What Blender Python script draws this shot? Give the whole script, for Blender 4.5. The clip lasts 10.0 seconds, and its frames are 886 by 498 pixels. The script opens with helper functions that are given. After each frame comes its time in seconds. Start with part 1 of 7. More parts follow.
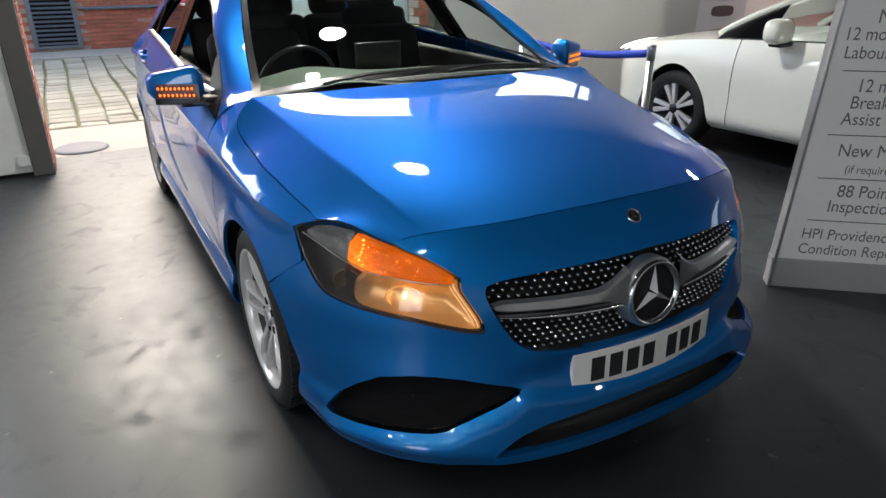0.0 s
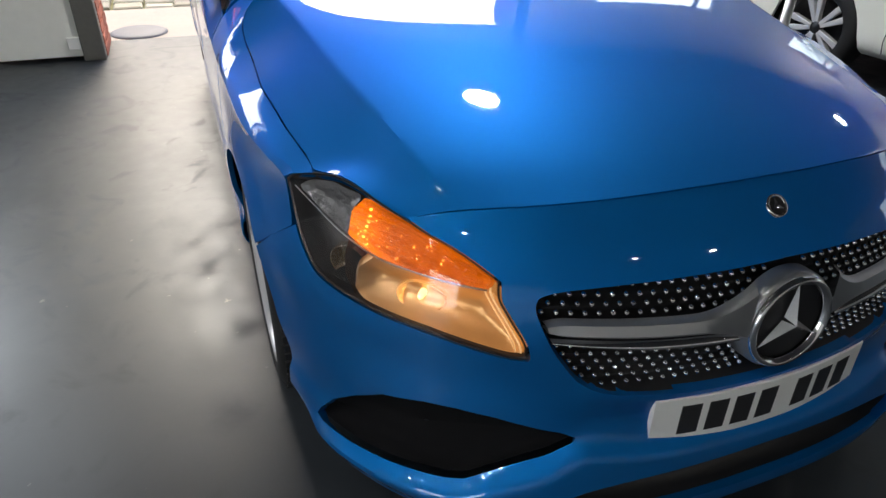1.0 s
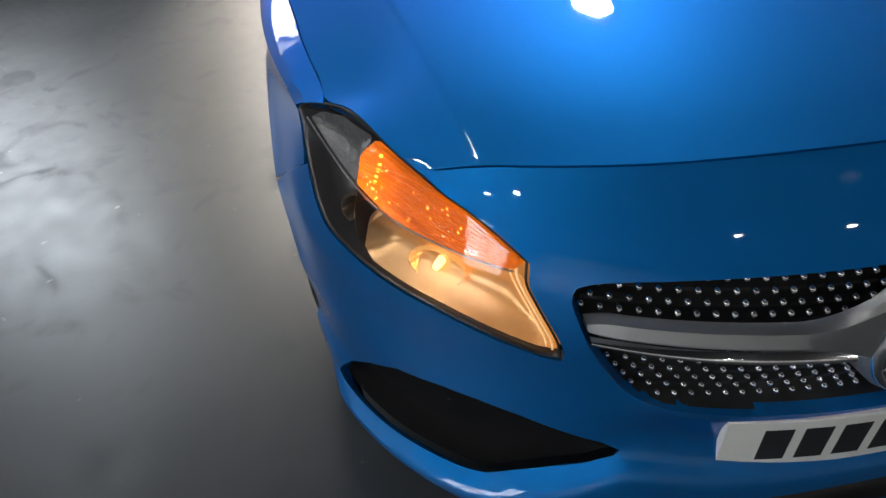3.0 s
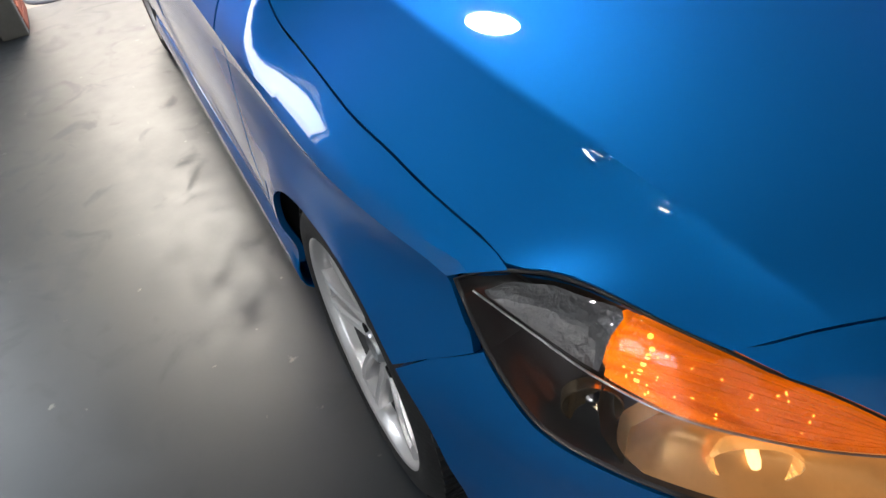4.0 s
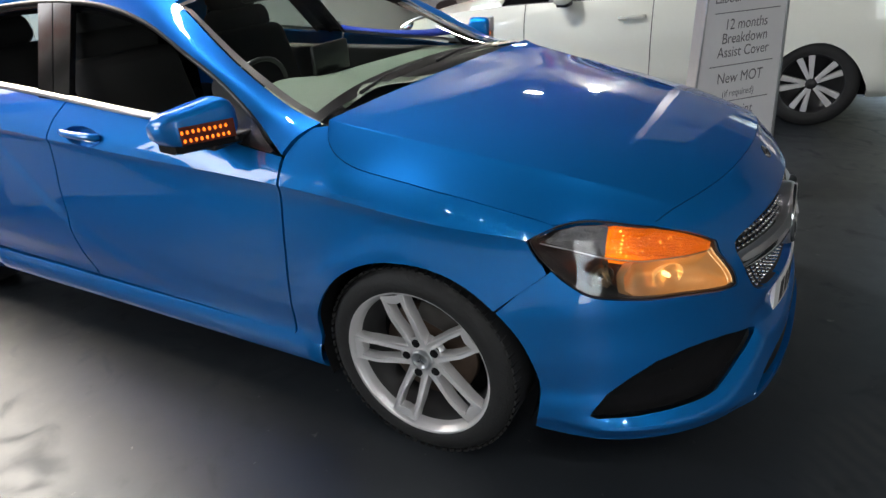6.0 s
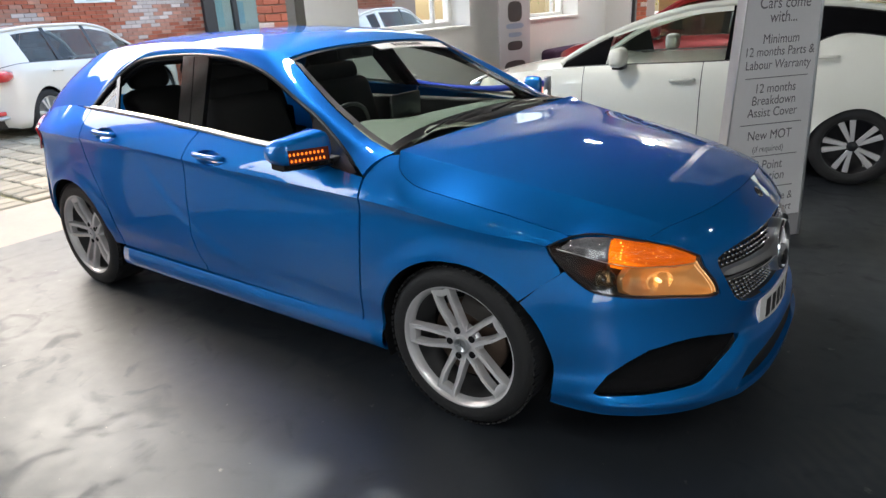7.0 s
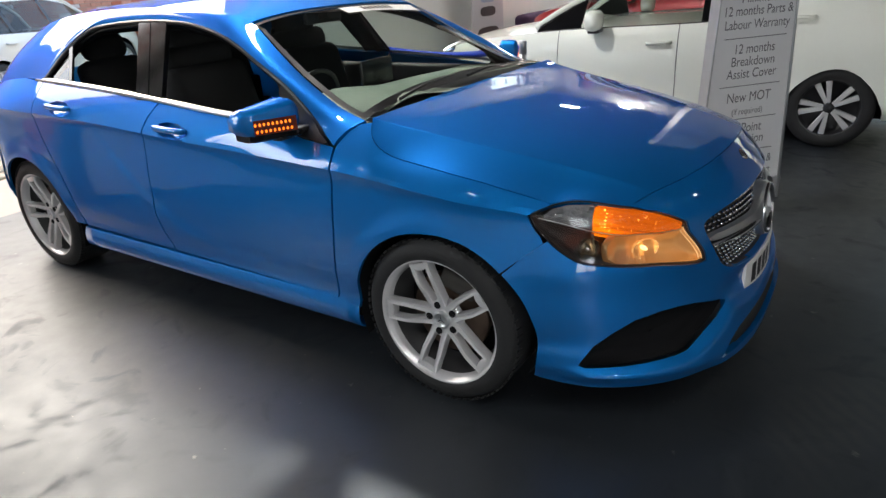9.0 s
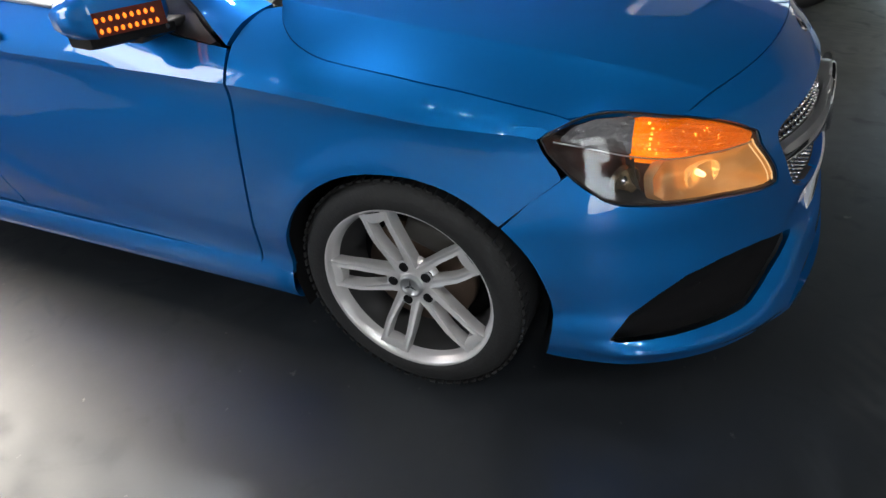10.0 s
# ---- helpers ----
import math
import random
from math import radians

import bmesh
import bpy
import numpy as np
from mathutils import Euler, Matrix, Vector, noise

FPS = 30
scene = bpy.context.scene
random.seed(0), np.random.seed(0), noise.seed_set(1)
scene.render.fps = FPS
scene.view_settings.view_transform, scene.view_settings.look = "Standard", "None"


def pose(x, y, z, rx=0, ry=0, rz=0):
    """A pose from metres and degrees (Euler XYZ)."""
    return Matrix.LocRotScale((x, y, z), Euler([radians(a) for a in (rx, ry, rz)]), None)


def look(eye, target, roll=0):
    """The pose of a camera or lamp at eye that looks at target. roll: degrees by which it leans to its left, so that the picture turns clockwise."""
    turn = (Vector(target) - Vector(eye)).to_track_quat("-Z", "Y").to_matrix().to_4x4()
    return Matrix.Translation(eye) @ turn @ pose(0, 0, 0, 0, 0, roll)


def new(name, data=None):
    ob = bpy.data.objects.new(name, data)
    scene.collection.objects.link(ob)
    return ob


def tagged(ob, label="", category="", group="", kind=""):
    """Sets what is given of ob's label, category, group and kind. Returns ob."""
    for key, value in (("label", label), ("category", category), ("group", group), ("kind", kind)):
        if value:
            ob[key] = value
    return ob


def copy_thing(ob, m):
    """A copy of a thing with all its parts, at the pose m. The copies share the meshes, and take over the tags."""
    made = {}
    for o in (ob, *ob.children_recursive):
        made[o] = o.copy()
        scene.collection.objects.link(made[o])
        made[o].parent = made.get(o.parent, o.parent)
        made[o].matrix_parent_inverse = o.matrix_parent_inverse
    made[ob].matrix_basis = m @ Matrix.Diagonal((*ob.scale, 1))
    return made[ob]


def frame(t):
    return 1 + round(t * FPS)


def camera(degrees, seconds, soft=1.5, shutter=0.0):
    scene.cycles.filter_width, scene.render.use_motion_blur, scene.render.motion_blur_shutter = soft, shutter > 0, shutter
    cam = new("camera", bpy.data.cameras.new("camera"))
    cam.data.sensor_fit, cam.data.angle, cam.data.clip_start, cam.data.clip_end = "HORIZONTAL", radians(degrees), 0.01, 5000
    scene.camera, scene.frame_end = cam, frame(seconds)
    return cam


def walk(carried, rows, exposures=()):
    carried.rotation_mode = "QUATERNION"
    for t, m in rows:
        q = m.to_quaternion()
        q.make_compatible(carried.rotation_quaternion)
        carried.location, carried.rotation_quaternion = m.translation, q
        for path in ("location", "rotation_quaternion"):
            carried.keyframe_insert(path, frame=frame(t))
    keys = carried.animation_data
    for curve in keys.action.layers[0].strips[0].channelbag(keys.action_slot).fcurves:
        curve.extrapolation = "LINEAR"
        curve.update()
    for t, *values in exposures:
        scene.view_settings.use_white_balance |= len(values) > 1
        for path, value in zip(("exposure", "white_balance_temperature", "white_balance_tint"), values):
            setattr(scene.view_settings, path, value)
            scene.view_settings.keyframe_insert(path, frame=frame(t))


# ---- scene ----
cam = camera(68.5, 10.0)
PATH = [
    (0, (2.003, -1.277, 1.419), (0.404, -0.379, 0.621), -0.3),
    (0.5, (1.797, -1.082, 1.373), (0.182, -0.307, 0.484), 0.5),
    (1, (1.559, -0.952, 1.336), (-0.019, -0.328, 0.277), 1.4),
    (1.5, (1.448, -0.734, 1.317), (-0.056, -0.403, 0.041), 0.5),
    (2, (1.428, -0.552, 1.303), (-0.037, -0.421, -0.052), -0.7),
    (2.2, (1.419, -0.525, 1.304), (-0.034, -0.437, -0.068), -1.9),
    (3.5, (1.172, -0.899, 1.284), (-0.319, -0.557, -0.005), -6.6),
    (4, (0.845, -1.043, 1.284), (-0.539, -0.432, -0.024), -7.6),
    (4.5, (0.723, -1.258, 1.318), (-0.466, -0.175, 0.129), -5.7),
    (5, (0.769, -1.568, 1.36), (-0.302, -0.22, 0.342), -5.1),
    (5.2, (0.795, -1.75, 1.369), (-0.176, -0.311, 0.377), -2.9),
    (6.3, (1.003, -2.315, 1.48), (0.061, -0.747, 0.671), -4.2),
    (6.5, (1.085, -2.413, 1.482), (0.056, -0.873, 0.727), -3.9),
    (7, (1.241, -2.586, 1.507), (0.122, -1.086, 0.802), -3.1),
    (7.5, (1.294, -2.635, 1.508), (0.157, -1.125, 0.855), -3.3),
    (8, (1.295, -2.644, 1.505), (0.156, -1.133, 0.857), -3.6),
    (8.5, (1.288, -2.626, 1.504), (0.168, -1.119, 0.814), -3.6),
    (9, (1.186, -2.516, 1.473), (0.14, -1.005, 0.684), -3.8),
    (9.5, (0.939, -2.297, 1.415), (0.013, -0.789, 0.484), -4.9),
    (10, (0.728, -2.0, 1.329), (-0.061, -0.533, 0.221), -5.5),
]
walk(cam, [(t, look(eye, target, roll)) for t, eye, target, roll in PATH], [(0.0, 2.22), (1.0, 2.20), (2.0, 2.40), (4.5, 2.22), (6.5, 2.30), (7.2, 2.20), (8.5, 2.20), (10.0, 2.40)])

# ---------------------------------------------------------------- world and light
world = bpy.data.worlds.new("sky_world")
scene.world = world
world.use_nodes = True
wn = world.node_tree
sky = wn.nodes.new("ShaderNodeTexSky")
sky.sky_type = 'NISHITA'
sky.sun_disc = False
sky.sun_elevation, sky.sun_rotation = radians(44), radians(276)
sky.air_density, sky.dust_density = 1.4, 3.4
wn.links.new(sky.outputs[0], wn.nodes["Background"].inputs[0])
wn.nodes["Background"].inputs[1].default_value = 0.15

sun_data = bpy.data.lights.new("sun", 'SUN')
sun_data.energy, sun_data.angle, sun_data.color = 0.10, radians(25), (1.0, 0.95, 0.88)
sun = new("sun", sun_data)
sun.matrix_world = look((-22.5, 2.35, 21.8), (0, 0, 0))


# ---------------------------------------------------------------- materials
def material(name, base, rough=0.5, metal=0.0, coat=0.0, vary=0.0, scale=8.0, bump=0.0, bump_scale=60.0,
             rough_vary=0.0, spec=0.5, emit=None, power=0.0, trans=0.0, alpha=1.0):
    m = bpy.data.materials.new(name)
    m.use_nodes = True
    nt = m.node_tree
    b = nt.nodes["Principled BSDF"]
    b.inputs["Base Color"].default_value = (*base, 1)
    b.inputs["Roughness"].default_value = rough
    b.inputs["Metallic"].default_value = metal
    b.inputs["Coat Weight"].default_value = coat
    b.inputs["Coat Roughness"].default_value = 0.03
    b.inputs["Specular IOR Level"].default_value = spec
    b.inputs["Transmission Weight"].default_value = trans
    b.inputs["Alpha"].default_value = alpha
    if emit:
        b.inputs["Emission Color"].default_value = (*emit, 1)
        b.inputs["Emission Strength"].default_value = power
    tc = nt.nodes.new("ShaderNodeTexCoord")
    if vary > 0:
        n1, n2, mix, ramp = (nt.nodes.new(k) for k in ("ShaderNodeTexNoise", "ShaderNodeTexNoise", "ShaderNodeMath", "ShaderNodeMix"))
        n1.inputs["Scale"].default_value, n2.inputs["Scale"].default_value = scale, scale * 7.3
        n1.inputs["Detail"].default_value = n2.inputs["Detail"].default_value = 5
        mix.operation = 'MULTIPLY_ADD'
        mix.inputs[1].default_value = 0.5
        nt.links.new(tc.outputs["Object"], n1.inputs["Vector"])
        nt.links.new(tc.outputs["Object"], n2.inputs["Vector"])
        nt.links.new(n1.outputs[0], mix.inputs[0])
        half = nt.nodes.new("ShaderNodeMath")
        half.operation = 'MULTIPLY'
        half.inputs[1].default_value = 0.5
        nt.links.new(n2.outputs[0], half.inputs[0])
        nt.links.new(half.outputs[0], mix.inputs[2])
        ramp.data_type = 'RGBA'
        ramp.inputs["A"].default_value = (*[c * (1 - vary) for c in base], 1)
        ramp.inputs["B"].default_value = (*[min(1, c * (1 + vary)) for c in base], 1)
        nt.links.new(mix.outputs[0], ramp.inputs["Factor"])
        nt.links.new(ramp.outputs["Result"], b.inputs["Base Color"])
        if rough_vary > 0:
            mr = nt.nodes.new("ShaderNodeMapRange")
            mr.inputs[1].default_value, mr.inputs[2].default_value = 0.3, 0.7
            mr.inputs[3].default_value, mr.inputs[4].default_value = rough - rough_vary, rough + rough_vary
            nt.links.new(mix.outputs[0], mr.inputs[0])
            nt.links.new(mr.outputs[0], b.inputs["Roughness"])
    if bump > 0:
        n3, bp = nt.nodes.new("ShaderNodeTexNoise"), nt.nodes.new("ShaderNodeBump")
        n3.inputs["Scale"].default_value, n3.inputs["Detail"].default_value = bump_scale, 6
        bp.inputs["Strength"].default_value, bp.inputs["Distance"].default_value = bump, 0.01
        nt.links.new(tc.outputs["Object"], n3.inputs["Vector"])
        nt.links.new(n3.outputs[0], bp.inputs["Height"])
        nt.links.new(bp.outputs[0], b.inputs["Normal"])
    return m


def piece_variation(m, amount):
    """Single pieces differ a little in tone."""
    nt = m.node_tree
    b = nt.nodes["Principled BSDF"]
    src = b.inputs["Base Color"].links[0].from_socket
    info, isl, mr, hsv = (nt.nodes.new(k) for k in ("ShaderNodeObjectInfo", "ShaderNodeNewGeometry", "ShaderNodeMapRange", "ShaderNodeHueSaturation"))
    add = nt.nodes.new("ShaderNodeMath")
    add.operation = 'ADD'
    nt.links.new(info.outputs["Random"], add.inputs[0])
    nt.links.new(isl.outputs["Random Per Island"], add.inputs[1])
    mr.inputs[1].default_value, mr.inputs[2].default_value = 0.0, 2.0
    mr.inputs[3].default_value, mr.inputs[4].default_value = 1 - amount, 1 + amount
    nt.links.new(add.outputs[0], mr.inputs[0])
    nt.links.new(mr.outputs[0], hsv.inputs["Value"])
    nt.links.new(src, hsv.inputs["Color"])
    nt.links.new(hsv.outputs[0], b.inputs["Base Color"])
    return m


def glass(name, tint, rough=0.0):
    """Thin pane: mostly clear, with the gloss of glass."""
    m = bpy.data.materials.new(name)
    m.use_nodes = True
    nt = m.node_tree
    nt.nodes.remove(nt.nodes["Principled BSDF"])
    tr, gl, mx, lw, pw, ad = (nt.nodes.new(k) for k in ("ShaderNodeBsdfTransparent", "ShaderNodeBsdfGlossy", "ShaderNodeMixShader", "ShaderNodeLayerWeight", "ShaderNodeMath", "ShaderNodeMath"))
    tr.inputs[0].default_value = (*tint, 1)
    gl.inputs["Roughness"].default_value = rough
    lw.inputs[0].default_value = 0.5
    pw.operation, ad.operation = 'POWER', 'MULTIPLY_ADD'
    pw.inputs[1].default_value = 4.5
    ad.inputs[1].default_value, ad.inputs[2].default_value = 0.90, 0.05
    nt.links.new(lw.outputs["Facing"], pw.inputs[0])
    nt.links.new(pw.outputs[0], ad.inputs[0])
    nt.links.new(ad.outputs[0], mx.inputs[0])
    nt.links.new(tr.outputs[0], mx.inputs[1])
    nt.links.new(gl.outputs[0], mx.inputs[2])
    nt.links.new(mx.outputs[0], nt.nodes["Material Output"].inputs[0])
    return m


PAINT = material("blue_metallic_paint", (0.004, 0.168, 0.50), 0.56, 0.77, coat=1.0, vary=0.10, scale=900)
PAINT.node_tree.nodes["Principled BSDF"].inputs["Specular Tint"].default_value = (0.13, 0.16, 1.0, 1)
BLACK = material("black_plastic", (0.012, 0.012, 0.013), 0.45, vary=0.2, scale=40)
MATT = material("matt_black_lining", (0.006, 0.006, 0.007), 0.9, vary=0.2, scale=30, spec=0.15)
GLOSSBLACK = material("gloss_black_trim", (0.006, 0.006, 0.007), 0.10, vary=0.1, scale=30)
TRIM = material("satin_black_trim", (0.015, 0.015, 0.017), 0.3, vary=0.15, scale=30)
RUBBER = material("tyre_rubber", (0.011, 0.011, 0.012), 0.7, vary=0.25, scale=25, bump=0.2, bump_scale=120)
ALLOY = material("silver_alloy", (0.66, 0.65, 0.66), 0.30, 0.45, coat=0.4, vary=0.08, scale=20)
CHROME = material("chrome", (0.85, 0.85, 0.87), 0.08, 1.0, vary=0.03, scale=30)
SATIN = material("satin_silver", (0.55, 0.56, 0.58), 0.28, 0.9, vary=0.06, scale=30)
STARSILVER = material("bright_star_silver", (0.80, 0.80, 0.82), 0.22, 0.6, vary=0.04, scale=30)
DISC = material("brake_disc_steel", (0.11, 0.075, 0.055), 0.5, 0.6, vary=0.35, scale=30)
GLASS = glass("car_glass", (0.72, 0.80, 0.76))
DARKGLASS = glass("tinted_glass", (0.35, 0.38, 0.38))
LENS = glass("lamp_lens", (0.96, 0.96, 0.96))
WINDOW = glass("window_glass", (0.95, 0.97, 0.97))
PLATEWHITE = material("plate_white", (0.78, 0.78, 0.76), 0.35, vary=0.04, scale=30)
INK = material("black_ink", (0.02, 0.02, 0.022), 0.5, vary=0.1, scale=40)
AMBER = material("amber_lens", (0.45, 0.07, 0.003), 0.25, coat=0.3, vary=0.3, scale=160, bump=0.7, bump_scale=160, emit=(1.0, 0.20, 0.002), power=0.20)
WARM = material("self_lit_warm_reflector", (0.55, 0.33, 0.15), 0.30, 0.7, vary=0.2, scale=30, bump=0.25, bump_scale=22, emit=(1.0, 0.38, 0.075), power=0.085)
# Silver bowl, the warm lamplight on it put into its base colour.
WARMDIM = material("warm_tinted_reflector", (0.55, 0.42, 0.28), 0.15, 0.9, vary=0.3, scale=30, bump=0.4, bump_scale=30)
BULB = material("lamp_bulb", (1, 0.8, 0.5), 0.2, emit=(1.0, 0.60, 0.22), power=0.5)
AMBERLED = material("amber_diode", (0.9, 0.25, 0.03), 0.2, emit=(1.0, 0.16, 0.01), power=0.42)
REPEATER = material("smoked_repeater", (0.10, 0.02, 0.012), 0.15, coat=1.0, vary=0.1, scale=60)


def emitted_glow(m, across, along, span, y_from, y_to, hot):
    """Writes lamplight into the emission of lens and reflector: ribs run along the strip, the glow is strongest round
    the bulb.
    """
    nt = m.node_tree
    b = nt.nodes["Principled BSDF"]
    tc, sp, ab, qa, qb, pa, cb, nz, mr, hr, ad = (nt.nodes.new("ShaderNode" + k) for k in (
        "TexCoord", "SeparateXYZ", "Math", "Math", "Math", "Math", "CombineXYZ", "TexNoise", "MapRange", "MapRange", "Math"))
    ab.operation, qa.operation, qb.operation, pa.operation, ad.operation = 'ABSOLUTE', 'MULTIPLY', 'MULTIPLY_ADD', 'MULTIPLY', 'ADD'
    nt.links.new(tc.outputs["Object"], sp.inputs[0])
    nt.links.new(sp.outputs["Y"], ab.inputs[0])
    nt.links.new(ab.outputs[0], qa.inputs[0])
    qa.inputs[1].default_value = -0.34 * across
    nt.links.new(sp.outputs["Z"], qb.inputs[0])
    qb.inputs[1].default_value = 0.94 * across
    nt.links.new(qa.outputs[0], qb.inputs[2])
    nt.links.new(ab.outputs[0], pa.inputs[0])
    pa.inputs[1].default_value = along
    nt.links.new(pa.outputs[0], cb.inputs[0])
    nt.links.new(qb.outputs[0], cb.inputs[2])
    nt.links.new(cb.outputs[0], nz.inputs["Vector"])
    nz.inputs["Scale"].default_value, nz.inputs["Detail"].default_value = 1.0, 2.5
    nt.links.new(nz.outputs[0], mr.inputs[0])
    mr.inputs[1].default_value, mr.inputs[2].default_value = 0.36, 0.64
    mr.inputs[3].default_value, mr.inputs[4].default_value = span
    nt.links.new(ab.outputs[0], hr.inputs[0])
    hr.interpolation_type = 'SMOOTHSTEP'
    hr.inputs[1].default_value, hr.inputs[2].default_value = y_from, y_to
    hr.inputs[3].default_value, hr.inputs[4].default_value = 0.0, hot
    hm = nt.nodes.new("ShaderNodeMath")
    hm.operation = 'MULTIPLY'
    nt.links.new(hr.outputs[0], hm.inputs[0])
    nt.links.new(nz.outputs[0], hm.inputs[1])
    nt.links.new(mr.outputs[0], ad.inputs[0])
    nt.links.new(hm.outputs[0], ad.inputs[1])
    nt.links.new(ad.outputs[0], b.inputs["Emission Strength"])
    return m


emitted_glow(AMBER, 260.0, 5.0, (0.05, 0.13), 0.660, 0.725, 0.30)
emitted_glow(WARM, 26.0, 9.0, (0.0, 0.015), 0.735, 0.585, 0.125)
# Bowl and guide emit the light they would catch from the bulb.
WARMHOT = material("self_lit_bowl", (0.95, 0.70, 0.42), 0.12, 0.9, vary=0.1, scale=30, bump=0.5, bump_scale=45, emit=(1.0, 0.48, 0.14), power=0.11)
GUIDE = material("self_lit_guide", (0.95, 0.75, 0.5), 0.15, coat=1.0, emit=(1.0, 0.50, 0.15), power=0.13)
AMBERGLOW = material("indicator_glow", (1.0, 0.5, 0.1), 0.2, emit=(1.0, 0.30, 0.03), power=0.9)
SIDEGREY = material("grey_reflector", (0.20, 0.20, 0.21), 0.45, 0.7, vary=0.3, scale=60, bump=0.6, bump_scale=70)
SMOKE = material("smoked_bezel", (0.022, 0.023, 0.025), 0.40, 0.0, coat=0.3, vary=0.15, scale=40)
CABIN = material("cabin_plastic", (0.022, 0.022, 0.023), 0.55, vary=0.2, scale=30)
DASHTOP = material("grey_dash_top", (0.21, 0.26, 0.20), 0.6, vary=0.1, scale=50)
SEAT = material("black_seat_fabric", (0.015, 0.015, 0.016), 0.8, vary=0.25, scale=60, bump=0.2, bump_scale=300)
REDLAMP = material("red_lamp", (0.6, 0.02, 0.02), 0.1, coat=1.0, vary=0.15, scale=40)


# ---------------------------------------------------------------- mesh helpers
def curve(*pts):
    """A smooth curve through (x, y) pairs in rising x, without overshoot; straight beyond its ends is held flat."""
    xs, ys = np.array([p[0] for p in pts], float), np.array([p[1] for p in pts], float)
    h, d = np.diff(xs), np.diff(ys) / np.diff(xs)
    m = np.r_[d[0], np.where(d[1:] * d[:-1] > 0, 2 * d[1:] * d[:-1] / np.where(d[1:] + d[:-1] == 0, 1, d[1:] + d[:-1]), 0), d[-1]]

    def f(x):
        x = min(max(x, xs[0]), xs[-1])
        k = min(int(np.searchsorted(xs, x, "right")) - 1, len(h) - 1)
        t = (x - xs[k]) / h[k]
        return float((1 + 2 * t) * (1 - t) ** 2 * ys[k] + t * (1 - t) ** 2 * h[k] * m[k] + t * t * (3 - 2 * t) * ys[k + 1] + t * t * (t - 1) * h[k] * m[k + 1])
    return f


def spline(pts, n, closed=False):
    """n points along a smooth line through pts (any dimension), evenly by length."""
    p = np.array(pts, float)
    k = len(p)
    if closed:
        q = np.vstack([p[-1], p, p[0], p[1]])
        segs = k
    else:
        q = np.vstack([2 * p[0] - p[1], p, 2 * p[-1] - p[-2]])
        segs = k - 1
    out = []
    for i in range(segs):
        a, b, c, d = q[i:i + 4]
        for t in np.linspace(0, 1, 16, endpoint=False):
            out.append(0.5 * (2 * b + (c - a) * t + (2 * a - 5 * b + 4 * c - d) * t * t + (3 * b - a - 3 * c + d) * t ** 3))
    out.append(p[0] if closed else p[-1])
    out = np.array(out)
    s = np.r_[0, np.cumsum(np.linalg.norm(np.diff(out, axis=0), axis=1))]
    at = np.linspace(0, s[-1], n)
    return np.stack([np.interp(at, s, out[:, j]) for j in range(out.shape[1])], 1)


def part(name, bm, mat, parent=None, label="", smooth=True, angle=None):
    me = bpy.data.meshes.new(name)
    if smooth:
        for f in bm.faces:
            f.smooth = True
    if angle:
        for e in bm.edges:
            if len(e.link_faces) == 2 and e.calc_face_angle(0) > radians(angle):
                e.smooth = False
    bm.to_mesh(me)
    bm.free()
    me.materials.append(mat)
    ob = new(name, me)
    if parent:
        ob.parent = parent
    return tagged(ob, label) if label else ob


def thing(name, label, category, group="", kind="", at=None):
    ob = new(name)
    ob.empty_display_size = 0.1
    if at is not None:
        ob.matrix_world = at
    return tagged(ob, label, category, group, kind)


def box(bm, x0, y0, z0, x1, y1, z1, bevel=0.0, segs=2):
    r = bmesh.ops.create_cube(bm, size=1, matrix=Matrix.LocRotScale(((x0 + x1) / 2, (y0 + y1) / 2, (z0 + z1) / 2), None, (abs(x1 - x0), abs(y1 - y0), abs(z1 - z0))))
    if bevel:
        es = list({e for v in r["verts"] for e in v.link_edges})
        r = bmesh.ops.bevel(bm, geom=es, offset=bevel, segments=segs, affect='EDGES', profile=0.5)
    return r["verts"]


def boxed(*a, bevel=0.0, segs=2):
    bm = bmesh.new()
    box(bm, *a, bevel=bevel, segs=segs)
    return bm


def moved(bm, m):
    bmesh.ops.transform(bm, matrix=m, verts=bm.verts)
    return bm


def sheet(points, close=False):
    """A bmesh from a grid of points [rows][columns]."""
    bm = bmesh.new()
    rows = [[bm.verts.new(p) for p in r] for r in points]
    for a, b in zip(rows, rows[1:]):
        for i in range(len(a) - 1):
            bm.faces.new((a[i], a[i + 1], b[i + 1], b[i]))
        if close:
            bm.faces.new((a[-1], a[0], b[0], b[-1]))
    return bm


def rim(bm, depth, keep=None):
    """Turns the open edges of a skin inwards, so that the panel shows its thickness."""
    bm.normal_update()
    nm = {v: v.normal.copy() for v in bm.verts}
    es = [e for e in bm.edges if e.is_boundary and not (keep and keep(e))]
    r = bmesh.ops.extrude_edge_only(bm, edges=es)
    vs = [g for g in r["geom"] if isinstance(g, bmesh.types.BMVert)]
    for v in vs:
        src = [e.other_vert(v) for e in v.link_edges if e.other_vert(v) in nm]
        if src:
            v.co = v.co - nm[src[0]] * depth
    for e in es:
        e.smooth = False
    return bm


def lathe(profile, n=48, axis='Y'):
    """Revolves (radius, along) pairs round an axis."""
    rows = []
    for r, a in profile:
        ring = []
        for k in range(n):
            t = 2 * math.pi * k / n
            c, s = r * math.cos(t), r * math.sin(t)
            ring.append((c, a, s) if axis == 'Y' else (c, s, a) if axis == 'Z' else (a, c, s))
        rows.append(ring)
    bm = sheet(rows, True)
    bmesh.ops.recalc_face_normals(bm, faces=bm.faces)
    return bm


